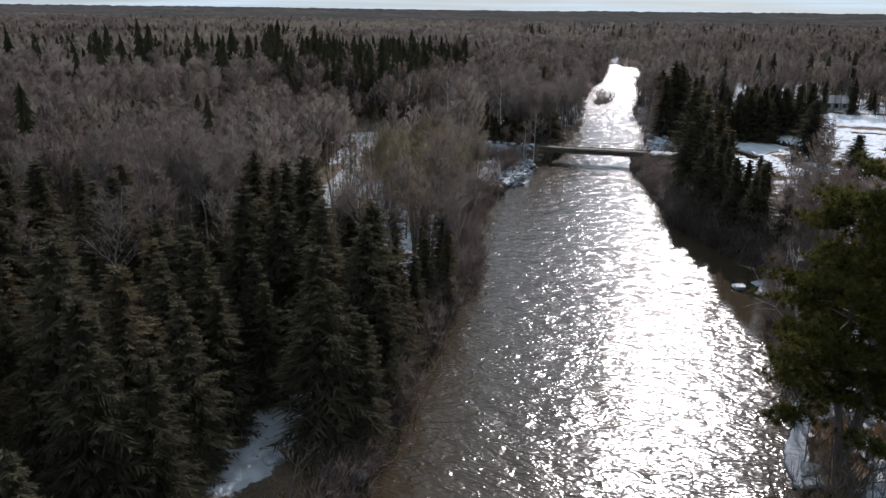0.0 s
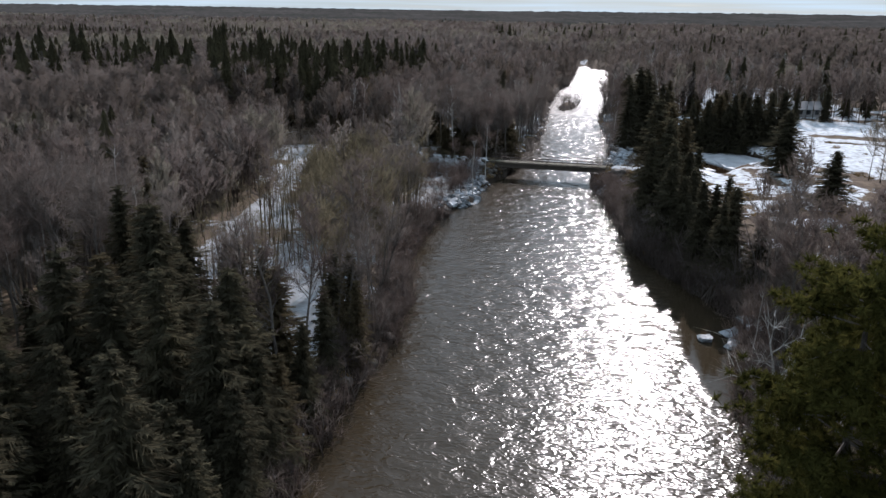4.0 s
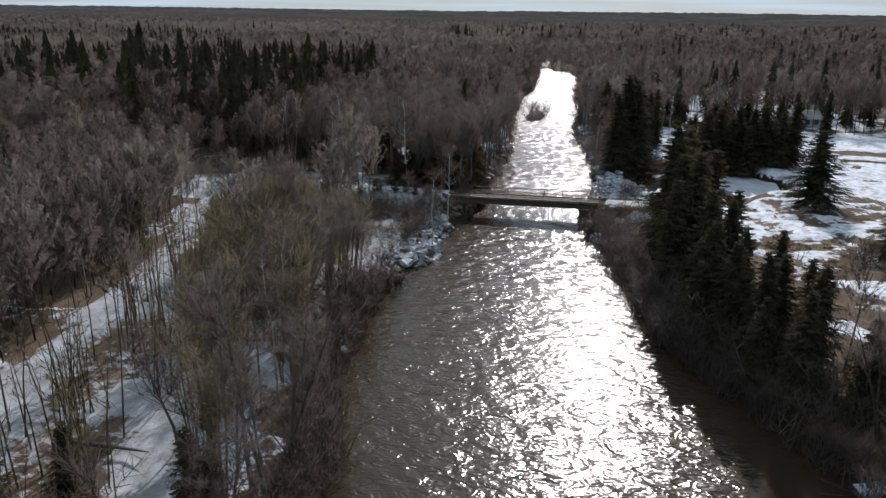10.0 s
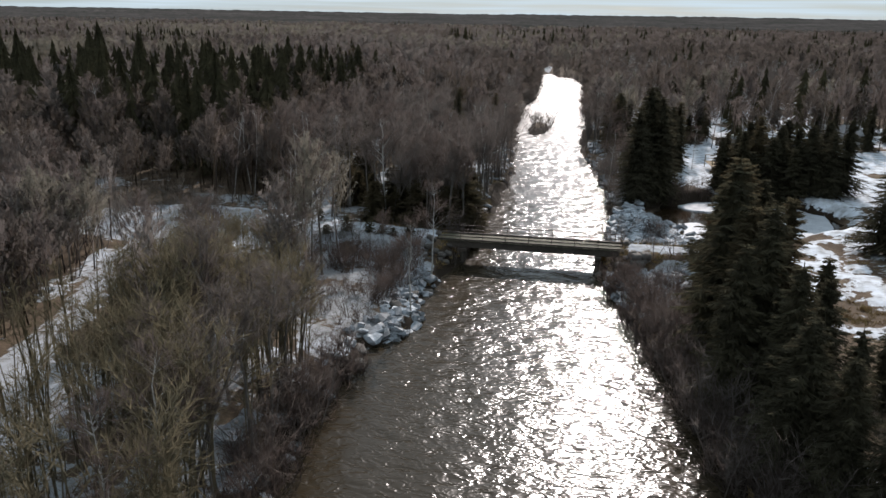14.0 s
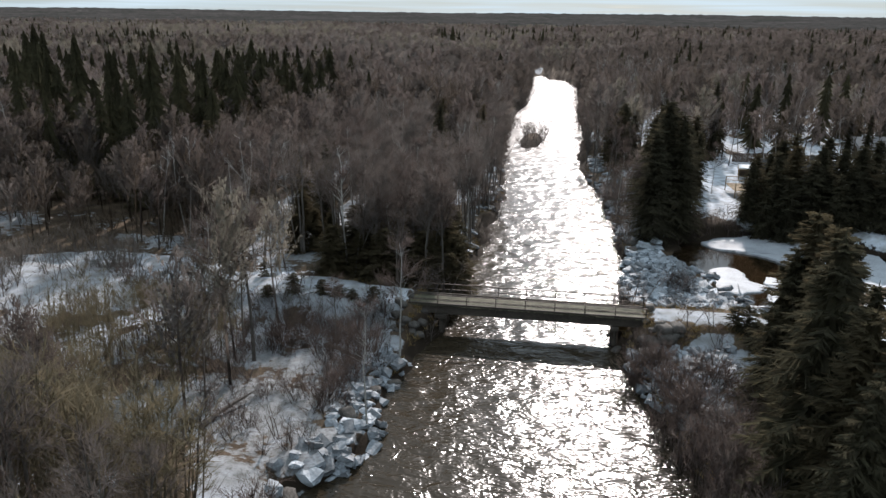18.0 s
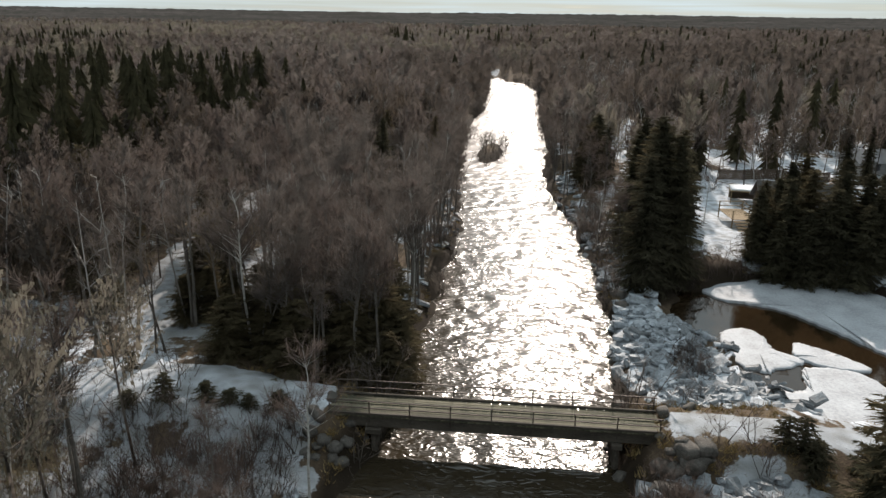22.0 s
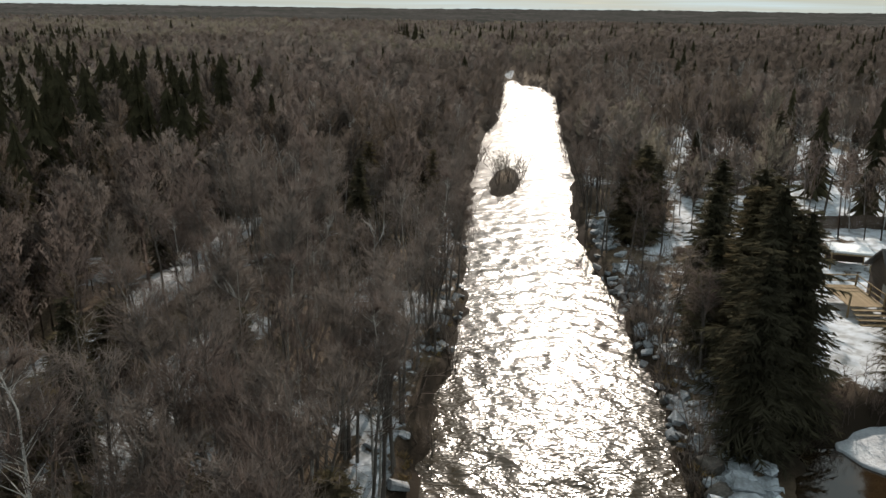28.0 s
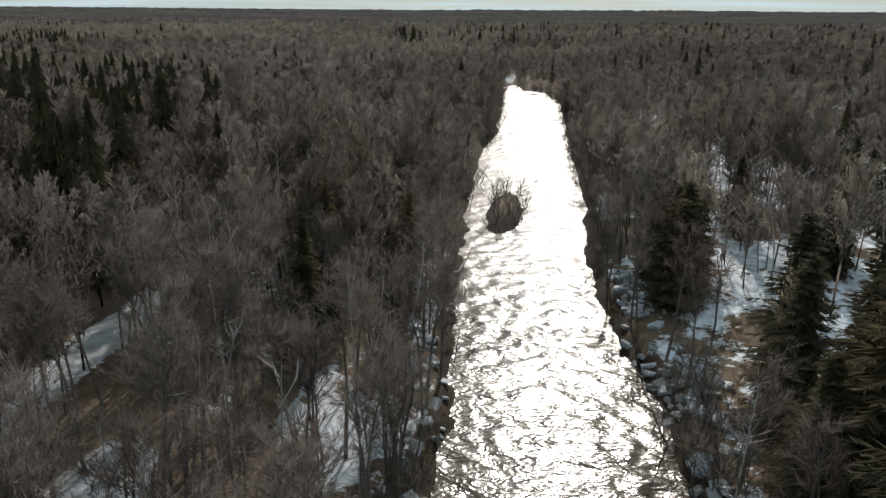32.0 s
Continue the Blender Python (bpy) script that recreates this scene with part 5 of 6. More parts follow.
shrubs = [joined(*bare_tree(rng, 2.6, 9, 30, 80, 0.025, crown=0.12, wide=0.42, tw=0.015, sides=3, stems=3, lean=0.2)) for k in range(6)]
tallshrubs = [joined(*bare_tree(rng, 4.6, 12, 40, 120, 0.04, crown=0.15, wide=0.34, tw=0.02, sides=3, stems=3, lean=0.22)) for k in range(6)]
island_shapes = [joined(*bare_tree(rng, 4.2, 10, 26, 60, 0.04, crown=0.1, wide=0.36, tw=0.034, sides=3, stems=5, lean=0.3)) for k in range(6)]
bx, by = thicket(9000, 3, -24, 14, 20, 380, lambda x, y: (shore(x, y) > -0.6) & (shore(x, y) < 2.6) & (bank_road(x, y) > 2.2) & (pond(x, y) < -0.5) & (fbm(x * 0.12, y * 0.12, 44, 2) > 0.38 + 0.1 * smooth(132, 142, y)) & ~((np.abs(x + 12.7) < 4.5) & (np.abs(y - 225) < 22)) & ~((x > -2) & (x < 9) & (y > 112) & (y < 124)) & (jam(x, y) < -0.4) & ~((x < -15) & (y > 98) & (y < 123) & (fbm(x * 0.3, y * 0.3, 43, 2) < 0.72)))
V, F = stamp(shrubs, bx, by, ground_z(bx, by) - 0.1, rng.uniform(0.7, 1.6, len(bx)), rng)
tagged(new("bank_shrubs", mesh_from("bank_shrubs", V, F, [M_TWIG])), "tangled leafless grey-brown shrubs along the water's edge", "shrubs", kind="stuff")
brush = [joined(*bare_tree(rng, 1.9, 7, 16, 44, 0.02, crown=0.08, wide=0.5, tw=0.02, sides=3, stems=3, lean=0.3)) for k in range(6)]
bx, by = thicket(16000, 31, -24, 15, 26, 120, lambda x, y: (shore(x, y) > -0.7) & (shore(x, y) < 1.7) & ((x > -14.5) | (y < 100)) & ~((x > 8) & (y < 52)) & (vnoise(x * 0.8, y * 0.8, 55) > 0.3))
V, F = stamp(brush, bx, by, ground_z(bx, by) - 0.05, rng.uniform(0.5, 1.3, len(bx)), rng)
tagged(new("shore_brush", mesh_from("shore_brush", V, F, [M_TWIG_RED])), "low dark leafless brush overhanging the river's edge", "shrubs", kind="stuff")
bx, by = thicket(2500, 9, -42, 12, 104, 124.6, lambda x, y: (shore(x, y) > 0.6) & ((x < -16) | (x > -0.5)) & ((y > 115) | (x < -26) | (x > -5) | (vnoise(x * 0.5, y * 0.5, 50) > 0.6)) & (fbm(x * 0.25, y * 0.25, 49, 2) > 0.5) & ((np.hypot((x - 5.4) / 3.0, (y - 121.8) / 3.0) > 1) | (vnoise(x * 1.3, y * 1.3, 51) > 0.75)))
V, F = stamp(shrubs, bx, by, ground_z(bx, by) - 0.05, rng.uniform(0.4, 0.95, len(bx)), rng)
tagged(new("trail_shrubs", mesh_from("trail_shrubs", V, F, [M_TWIG_RED])), "low red-brown leafless shrubs in the snow below the trail", "shrubs", kind="stuff")
bx, by = thicket(60, 33, 2.5, 7.5, 131, 141, lambda x, y: (np.hypot((x - 4.4) / 1.4, (y - 135.5) / 3.2) < 1) | (np.hypot((x - 3.6) / 2.0, (y - 130.6) / 1.2) < 1))
V, F = stamp(brush, bx, by, ground_z(bx, by) - 0.05, rng.uniform(0.5, 1.1, len(bx)), rng)
tagged(new("red_shrubs", mesh_from("red_shrubs", V, F, [M_TWIG_RED])), "red-brown leafless shrubs standing in slushy snow and ice", "shrubs", kind="stuff")
bx, by = thicket(300, 37, -26, 2, 396, 440, lambda x, y: (shore(x, y) > 0.4) & (((np.abs(x + 12.5) < 3.5) & (y < 425)) | (y < 408) | (fbm(x * 0.2, y * 0.2, 57, 2) > 0.52)))
V, F = stamp(tallshrubs, bx, by, ground_z(bx, by) - 0.05, rng.uniform(0.5, 1.1, len(bx)), rng)
tagged(new("far_shore_shrubs", mesh_from("far_shore_shrubs", V, F, [M_TWIG])), "dark leafless shrubs on the far shore where the river bends", "shrubs", kind="stuff")
bx, by = thicket(420, 39, -36, -18, 110, 124, lambda x, y: (shore(x, y) > 0.8) & (fbm(x * 0.35, y * 0.35, 60, 2) > 0.46))
V, F = stamp(brush, bx, by, ground_z(bx, by) - 0.05, rng.uniform(0.35, 0.9, len(bx)), rng)
tagged(new("low_red_brush", mesh_from("low_red_brush", V, F, [M_TWIG_RED])), "low red-brown brush poking through the snow below the trail", "shrubs", kind="stuff")
bx, by = thicket(230, 40, -54, -22, 132, 158, lambda x, y: (np.abs(x - along(GLADE, y)) > 2.2) & (np.abs(x - along(GLADE_EAST, y)) > 2.4) & ((x < -35) | (y < 137)) & (clearing(x, y) < 0.5))
V, F = stamp(tallshrubs, bx, by, ground_z(bx, by) - 0.05, rng.uniform(0.35, 0.85, len(bx)), rng)
tagged(new("glade_undergrowth", mesh_from("glade_undergrowth", V, F, [M_TWIG_DARK])), "dark leafless undergrowth round the snowy glades", "shrubs", kind="stuff")
bx, by = thicket(150, 41, 5.5, 24, 151.5, 160, lambda x, y: (pond(x, y) < 0.2) & (pond(x, y) > -3.0))
V, F = stamp(brush, bx, by, ground_z(bx, by) - 0.05, rng.uniform(0.4, 0.9, len(bx)), rng)
tagged(new("pond_brush", mesh_from("pond_brush", V, F, [M_TWIG_RED])), "dark red-brown brush along the far edge of the back-water", "shrubs", kind="stuff")
bx, by = thicket(420, 29, -66, -26, 112, 138, lambda x, y: (clearing(x, y) > 0.1) & (fbm(x * 0.18, y * 0.18, 53, 2) > 0.42))
V, F = stamp(shrubs, bx, by, ground_z(bx, by) - 0.05, rng.uniform(0.45, 1.3, len(bx)), rng)
tagged(new("clearing_shrubs", mesh_from("clearing_shrubs", V, F, [M_TWIG_PALE])), "sparse leafless saplings and shrubs in the snowy clearing", "shrubs", kind="stuff")
bx, by = thicket(1900, 4, 8, 40, 50, 125, lambda x, y: (shore(x, y) > 1.5) & (x < 26) & (field(x, y) < 0.9) & (fbm(x * 0.1, y * 0.1, 45, 2) > 0.36) & ((y < 84) | (x < 13) | (vnoise(x * 0.9, y * 0.9, 37) > 0.8)) & (bank_road(x, y) > 3) & ~((x < 20) & (y < 60)))
V, F = stamp(tallshrubs, bx, by, ground_z(bx, by) - 0.1, rng.uniform(0.5, 1.2, len(bx)) * (1 - 0.45 * smooth(76, 92, by)), rng)
tagged(new("alder_thicket", mesh_from("alder_thicket", V, F, [M_TWIG])), "grey leafless alder thicket on the flat ground", "shrubs", kind="stuff")
bx, by = thicket(62, 5, -16, -9, 205, 240, lambda x, y: np.hypot((x + 12.7) / (0.9 + 1.9 * smooth(206, 222, y)), (y - 222) / 15) < 1)
V, F = stamp(island_shapes, bx, by, ground_z(bx, by) - 0.1, rng.uniform(0.4, 0.85, len(bx)) * (0.35 + 0.65 * smooth(206, 221, by)), rng)
tagged(new("island_shrubs", mesh_from("island_shrubs", V, F, [M_TWIG_PALE])), "leafless shrubs covering the small river island", "shrubs", kind="stuff")


bx, by = thicket(560, 19, -86, -36, 58, 124, lambda x, y: (x < along(LANE, y) - 3.4) & (clearing(x, y) < 0.3) & (bank_road(x, y) > 3))
V, F, K = stamp(tallshrubs, bx, by, ground_z(bx, by) - 0.1, rng.uniform(0.6, 1.25, len(bx)), rng, kinds_of(bx, by, rng))
tagged(new("woodland_undergrowth", mesh_from("woodland_undergrowth", V, F, TWIGS, index=K)), "leafless brown undergrowth beneath the trees beyond the lane", "shrubs", kind="stuff")


# ---- back-water, ice sheets, ice blocks, stones ----
me, V = grid_mesh("back_water", np.arange(2.5, 30, 1.5), np.arange(128, 158, 1.5), lambda x, y: x * 0 - 1.62, None)
M_STILL = material("still_brown_water", [(0.014, 0.009, 0.005), (0.026, 0.016, 0.008)], 0.3, 2, rough=0.05, bump=0.02, spec=0.5)
me.materials[0] = M_STILL
tagged(new("back_water", me), "still dark brown back-water beside the river", "water", kind="structure")
M_SNOWICE = material("ice_sheet_snowy", [(0.22, 0.23, 0.24), (0.34, 0.36, 0.385), (0.43, 0.455, 0.48)], 0.5, 5, rough=0.7, bump=0.45)
M_GREYICE = material("ice_wet_grey", [(0.09, 0.1, 0.115), (0.16, 0.18, 0.2), (0.27, 0.295, 0.32)], 0.6, 4, rough=0.85, bump=0.3, spec=0.1)


def ice_sheet(anchors, z, thick, seed, label="snow-covered ice sheet with a broken edge on brown back-water", mat=None):
    """A floating plate: a wavering closed outline with a rounded, undercut rim."""
    r = np.random.default_rng(seed)
    P = np.array(anchors, float)
    n = len(P)
    out = []
    for k in range(n):
        p0, p1, p2, p3 = P[k - 1], P[k], P[(k + 1) % n], P[(k + 2) % n]
        for t in np.arange(0, 1, 0.12):
            q = 0.5 * (2 * p1 + (p2 - p0) * t + (2 * p0 - 5 * p1 + 4 * p2 - p3) * t ** 2 + (3 * p1 - p0 - 3 * p2 + p3) * t ** 3)
            out.append(q + r.normal(0, 0.07, 2))
    out = np.array(out)
    c = out.mean(0)
    m = len(out)
    rings = [(1.0, -thick), (1.0, -0.05), (0.985, 0.02), (0.9, 0.035), (0.6, 0.05), (0.3, 0.05)]
    v = []
    for s, dz in rings:
        q = c + (out - c) * s
        v.append(np.stack([q[:, 0], q[:, 1], z + dz + (0.07 * (fbm(q[:, 0] * 0.6, q[:, 1] * 0.6, seed) - 0.5) if dz > 0 else 0 * q[:, 0])], 1))
    v.append(np.array([[c[0], c[1], z + 0.05]]))
    f = []
    for k in range(len(rings) - 1):
        for j in range(m):
            a, b = k * m + j, k * m + (j + 1) % m
            f += [[a, b, b + m], [a, b + m, a + m]]
    last = (len(rings) - 1) * m
    f += [[last + j, last + (j + 1) % m, last + m] for j in range(m)]
    g = Geo()
    g.add(np.concatenate(v), f)
    return tagged(new("ice_sheet", g.mesh("ice_sheet", mat or M_SNOWICE, True)), label, "ice", "ice sheets on the water")


ice_sheet([(9.4, 154.3), (10.4, 151.3), (12.4, 150.7), (15.2, 149.2), (17.2, 146.1), (19.0, 142.9), (20.7, 140.7), (25, 142), (27, 152.9), (25.1, 157.5), (17.8, 158.3), (13.5, 157.2)], -1.45, 0.3, 3)
ice_sheet([(8.6, 144.1), (10.7, 145.1), (11.6, 143.5), (11.7, 141.3), (13.3, 139.6), (12.1, 138.5), (10.8, 137.9), (9.8, 137.3), (8.1, 139.1), (8.0, 141.2)], -1.5, 0.28, 4)
ice_sheet([(13.6, 142.7), (14.7, 142.2), (16.2, 140.9), (17.5, 138.6), (15.2, 138.5), (13.5, 139.4), (12.9, 140.6)], -1.48, 0.26, 7)
ice_sheet([(13.3, 138.6), (16.4, 138.2), (17.5, 134), (14, 130.2), (10.8, 129.6), (8.2, 132.2), (8.2, 134.6), (9.9, 134.6), (11.1, 134.7), (12.1, 135.6), (12.5, 137.6)], -1.52, 0.28, 5)
ice_sheet([(9.5, 37.5), (9.3, 40.6), (10.3, 44.5), (11.3, 48.6), (12.6, 49.4), (12.8, 45), (12.4, 40), (11, 37)], -1.62, 0.28, 6, "thin grey shore ice shelf at the foot of a pine", M_GREYICE)


def rock_mesh(name, r, mat, flat, cuts=1):
    """An angular lump: a subdivided block pulled about and chipped."""
    bm = bmesh.new()
    bmesh.ops.create_cube(bm, size=1.0)
    bmesh.ops.subdivide_edges(bm, edges=bm.edges[:], cuts=cuts, use_grid_fill=True)
    for v in bm.verts:
        L = v.co.length
        v.co = v.co * (0.62 / L) ** 0.45
        v.co += Vector(r.normal(0, 0.085 if cuts == 1 else 0.035, 3))
        v.co.z *= flat
    bmesh.ops.triangulate(bm, faces=bm.faces[:])
    me = bpy.data.meshes.new(name)
    for f in bm.faces:
        f.smooth = cuts > 1
    bm.to_mesh(me)
    bm.free()
    me.materials.append(mat)
    return me


ice_meshes = [rock_mesh("ice_block", rng, M_ICE, f) for f in (0.4, 0.28, 0.5, 0.35, 0.24, 0.55, 0.32, 0.42)]
stone_meshes = [rock_mesh("stone", rng, M_STONE, f, 2) for f in (0.7, 0.6, 0.8, 0.5, 0.75)]


def strew(n, x0, x1, y0, y1, size, meshes, name, label, category, group, want=None, tilt=14):
    for k in range(n * 6):
        if n <= 0:
            break
        x, y = rng.uniform(x0, x1), rng.uniform(y0, y1)
        if want is not None and not want(np.float64(x), np.float64(y)):
            continue
        n -= 1
        sc = size * float(rng.uniform(0.45, 1.0)) ** 1.3
        z = max(float(ground_top(np.float64(x), np.float64(y))), WATER - 0.1)
        ob = tagged(new(name, meshes[int(rng.integers(len(meshes)))]), label, category, group)
        ob.matrix_basis = pose(x, y, z + sc * 0.1, rng.normal(0, tilt), rng.normal(0, tilt), rng.uniform(0, 360)) @ Matrix.Diagonal((sc * rng.uniform(0.8, 1.5), sc, sc, 1))


SLABS = [(-20.7, 84.2, 2.6, 1.9, 20), (-22.0, 89.0, 1.7, 1.3, 80), (-22.2, 87.0, 1.4, 1.1, 10)]
LOGS = [(-29.2, 66.6, 5.4, 0, 0), (-26.0, 106.5, 4.5, 70, -2), (-22.5, 118.5, 3.6, -30, 0), (-34.0, 145.0, 5.5, 40, 0), (3.4, 113.6, 4.0, 150, 0)]
ICE = (ice_meshes, "ice_block", "broken slab of dirty river ice stranded on the bank", "ice", "stranded ice blocks")
STONE = (stone_meshes, "stone", "rough grey boulder on the river bank", "stone", "bank stones")
strew(130, -0.6, 5.0, 131.0, 151, 1.05, *ICE, want=lambda x, y: (jam(x, y) > -0.2) & (x < along(JAM_WEST, y) + 3.2))
strew(46, 2.5, 12.0, 129.6, 147, 0.85, *ICE, want=lambda x, y: (jam(x, y) > 0.0) & (vnoise(x * 0.5, y * 0.5, 38) > 0.4))
strew(46, -21.5, -15.5, 104, 119, 0.8, *ICE, want=lambda x, y: (shore(x, y) > -0.4) & (shore(x, y) < 2.2))
strew(38, -1.2, 8.0, 114.5, 123.0, 0.8, *ICE, want=lambda x, y: shore(x, y) > 0.1)
strew(14, -24, -15, 60, 104, 1.0, *ICE, want=lambda x, y: (shore(x, y) > 0) & (shore(x, y) < 2.5))
strew(10, -22, -13, 30, 60, 1.3, *ICE, want=lambda x, y: (shore(x, y) > 0) & (shore(x, y) < 6))
strew(10, 9, 17, 50, 74, 1.2, *ICE, want=lambda x, y: (shore(x, y) > 0.2) & (shore(x, y) < 6))
strew(16, 12.6, 15.2, 38.6, 41.6, 0.85, *ICE, tilt=8)
strew(14, 13.6, 18, 43.5, 49.5, 0.75, *ICE, tilt=8)
strew(20, -0.5, 5, 150, 175, 1.2, *ICE, want=lambda x, y: (shore(x, y) > 0) & (shore(x, y) < 3))
strew(10, -1, 6, 150, 190, 1.1, *ICE, want=lambda x, y: (shore(x, y) > 0) & (shore(x, y) < 4))
strew(10, -20, -14, 150, 200, 1.0, *ICE, want=lambda x, y: (shore(x, y) > 0) & (shore(x, y) < 3))
strew(14, -18.6, -15, 122.5, 129.5, 0.7, *STONE)
strew(14, -1.2, 3.2, 120.5, 131.5, 0.7, *STONE)
strew(10, 0.0, 3.0, 123.0, 124.4, 1.15, *STONE, tilt=5)
strew(7, -18.6, -16, 121.8, 123.6, 0.8, *STONE, tilt=5)
strew(20, -24, -14, 40, 122, 1.0, *STONE, want=lambda x, y: (shore(x, y) > -0.4) & (shore(x, y) < 1.5))
strew(20, -3, 10, 60, 200, 1.0, *STONE, want=lambda x, y: (shore(x, y) > -0.4) & (shore(x, y) < 1.5))

# rubble of small ice plates between the slabs
def plates(count, seed):
    r = np.random.default_rng(seed)
    out = []
    for k in range(count):
        g = Geo()
        box_geo(g, (0, 0, 0), (r.uniform(0.7, 1.2), r.uniform(0.6, 1.0), r.uniform(0.25, 0.5)), 0.12)
        v, f = g.arrays()
        v = v + r.normal(0, 0.05, v.shape)
        a, b = r.normal(0, 0.35), r.normal(0, 0.35)
        v = v @ np.array(Matrix.Rotation(a, 3, "X") @ Matrix.Rotation(b, 3, "Y"))
        out.append((v, f))
    return out


bits = [thicket(900, 21, -0.6, 12, 129.6, 151.5, lambda x, y: (jam(x, y) > -0.3) & (fbm(x * 0.35, y * 0.35, 23, 2) > 0.34)),
        thicket(420, 22, -26, -14.5, 104, 123, lambda x, y: (shore(x, y) > -0.4) & (shore(x, y) < 2.4) & (fbm(x * 0.3, y * 0.3, 24, 2) > 0.42)),
        thicket(420, 23, -1.4, 8, 112, 123, lambda x, y: (shore(x, y) > 0) & (fbm(x * 0.3, y * 0.3, 25, 2) > 0.4)),
        thicket(600, 24, -2, 5, 150, 200, lambda x, y: (shore(x, y) > -0.2) & (shore(x, y) < 3.4) & (fbm(x * 0.2, y * 0.2, 26, 2) > 0.42)),
        thicket(500, 25, -26, -13, 130, 200, lambda x, y: (shore(x, y) > -0.2) & (shore(x, y) < 2.6) & (fbm(x * 0.2, y * 0.2, 27, 2) > 0.46)),
        thicket(500, 26, -26, -12, 30, 104, lambda x, y: (shore(x, y) > -0.1) & (shore(x, y) < 2.4) & (fbm(x * 0.2, y * 0.2, 28, 2) > 0.52)),
        thicket(160, 27, 10, 18, 36, 60, lambda x, y: (shore(x, y) > 0.2) & (shore(x, y) < 4) & (fbm(x * 0.3, y * 0.3, 29, 2) > 0.5))]
bx, by = np.concatenate([b[0] for b in bits]), np.concatenate([b[1] for b in bits])
V, F = stamp(plates(14, 28), bx, by, np.maximum(ground_top(bx, by), WATER) + 0.06, rng.uniform(0.35, 1.0, len(bx)), rng)
tagged(new("ice_rubble", mesh_from("ice_rubble", V, F, [M_ICE])), "bluish rubble of small broken ice plates along the banks", "ice", kind="stuff")

# large slabs left at the water's edge
SLABS += [(9.6, 69.0, 1.0, 0.8, 10), (11.9, 70.7, 1.7, 1.1, 40), (13.5, 70.2, 1.5, 1.0, -20), (11.5, 68.3, 1.4, 0.8, 70), (13.1, 72.1, 1.3, 0.9, 15)]
for x, y, sx, sy, turn in SLABS:
    ob = tagged(new("ice_floe", ice_meshes[1]), "large greyish ice slab lying at the water's edge", "ice", "stranded ice blocks")
    ob.matrix_basis = pose(x, y, max(float(ground_top(np.float64(x), np.float64(y))), WATER) + 0.2, 6, -5, turn) @ Matrix.Diagonal((sx, sy, 1.5, 1))

# fallen trunks in the snow
for x, y, L, turn, tip in LOGS:
    g = Geo()
    ts = np.linspace(0, 1, 6)
    tube(g, np.stack([ts * L, 0.12 * np.sin(ts * 4), 0.16 + 0.1 * ts], 1), 0.14 * (1 - ts) ** 0.6 + 0.03, 7)
    log = tagged(new("fallen_log"), "bare fallen trunk with broken branch stubs lying on snow", "log", "fallen trunks")
    part("stem", g, M_BARK, log)
    for k in range(4):
        g = Geo()
        p = np.array([L * (0.3 + 0.17 * k), 0.0, 0.25])
        spikes(g, [p], [p + [0.35, 0.6 * (-1) ** k, 0.4]], 0.035)
        part("branch_stub", g, M_BARK, log)
    log.matrix_basis = pose(x, y, float(ground_top(np.float64(x), np.float64(y))), 0, tip, turn)

# small spruces along the trail's shoulder
t, c = spruce(rng, 1.5, 12, 6, 6, base=0.03, wide=0.34, thick=0.035, ragged=0.6, droop=0.05)
little = tree_thing("young_spruce", "knee-high young spruce poking out of trail-side snow", "conifer", "young spruces by the trail", t, c, M_BARK, M_NEEDLE)
first = True
for x, y in ((-27.0, 124.6), (-24.7, 124.9), (-23.3, 124.8), (-22.2, 124.7), (-20.5, 124.9), (-31.1, 128.6), (-29.0, 124.2), (6.9, 124.6), (7.6, 124.2), (8.3, 123.9), (7.9, 123.2), (-33.5, 125.0), (10.5, 123.5)):
    m = pose(x, y, float(ground_top(np.float64(x), np.float64(y))), 0, 0, rng.uniform(0, 360)) @ Matrix.Diagonal((float(rng.uniform(1.1, 1.9)) * (1.3 if x > 0 else 1.0), float(rng.uniform(1.1, 1.9)) * (1.3 if x > 0 else 1.0), float(rng.uniform(0.5, 1.15)) * (1.25 if x > 0 else 1.0), 1))
    if first:
        little.matrix_basis, first = m, False
    else:
        copy_thing(little, m).matrix_basis = m


# ---- young aspen thicket between lane and river ----
M_ASPEN = material("twigs_olive_grey", [(0.087, 0.076, 0.048), (0.151, 0.128, 0.085), (0.222, 0.193, 0.136)], 0.15, 3, island=0.12, bump=0, spec=0.0, thin=0.45)
young = [joined(*bare_tree(rng, 7.4, 14, 40, 120, 0.06, crown=0.42, wide=0.2, tw=0.032, sides=3, lean=0.06)) for k in range(6)]
bx, by = thicket(3000, 6, -44, -17.5, 62, 118, lambda x, y: (shore(x, y) > 1.6) & (x > along(LANE, y) + 3.5 + 5 * smooth(101, 92, y)) & (np.abs(x - along(GLADE_NEAR, y)) > 2.6 * (y < 80)) & ((x < -28.5) | (y < 101)) & (fbm(x * 0.22, y * 0.22, 47, 2) > 0.36 + 0.2 * smooth(76, 66, y) - 0.16 * smooth(90, 98, y)) & ~((x > -26) & (y > 97) & (vnoise(x * 0.8, y * 0.8, 48) < 0.62)))
V, F = stamp(young, bx, by, ground_z(bx, by) - 0.1, rng.uniform(0.6, 1.2, len(bx)) * (0.68 + 0.4 * smooth(5, 13, bx - along(LANE, by)) * smooth(102, 92, by) - 0.2 * smooth(101, 107, by)), rng)
tagged(new("aspen_thicket", mesh_from("aspen_thicket", V, F, [M_ASPEN])), "dense olive-grey leafless young aspens beside the snowy lane", "shrubs", kind="stuff")

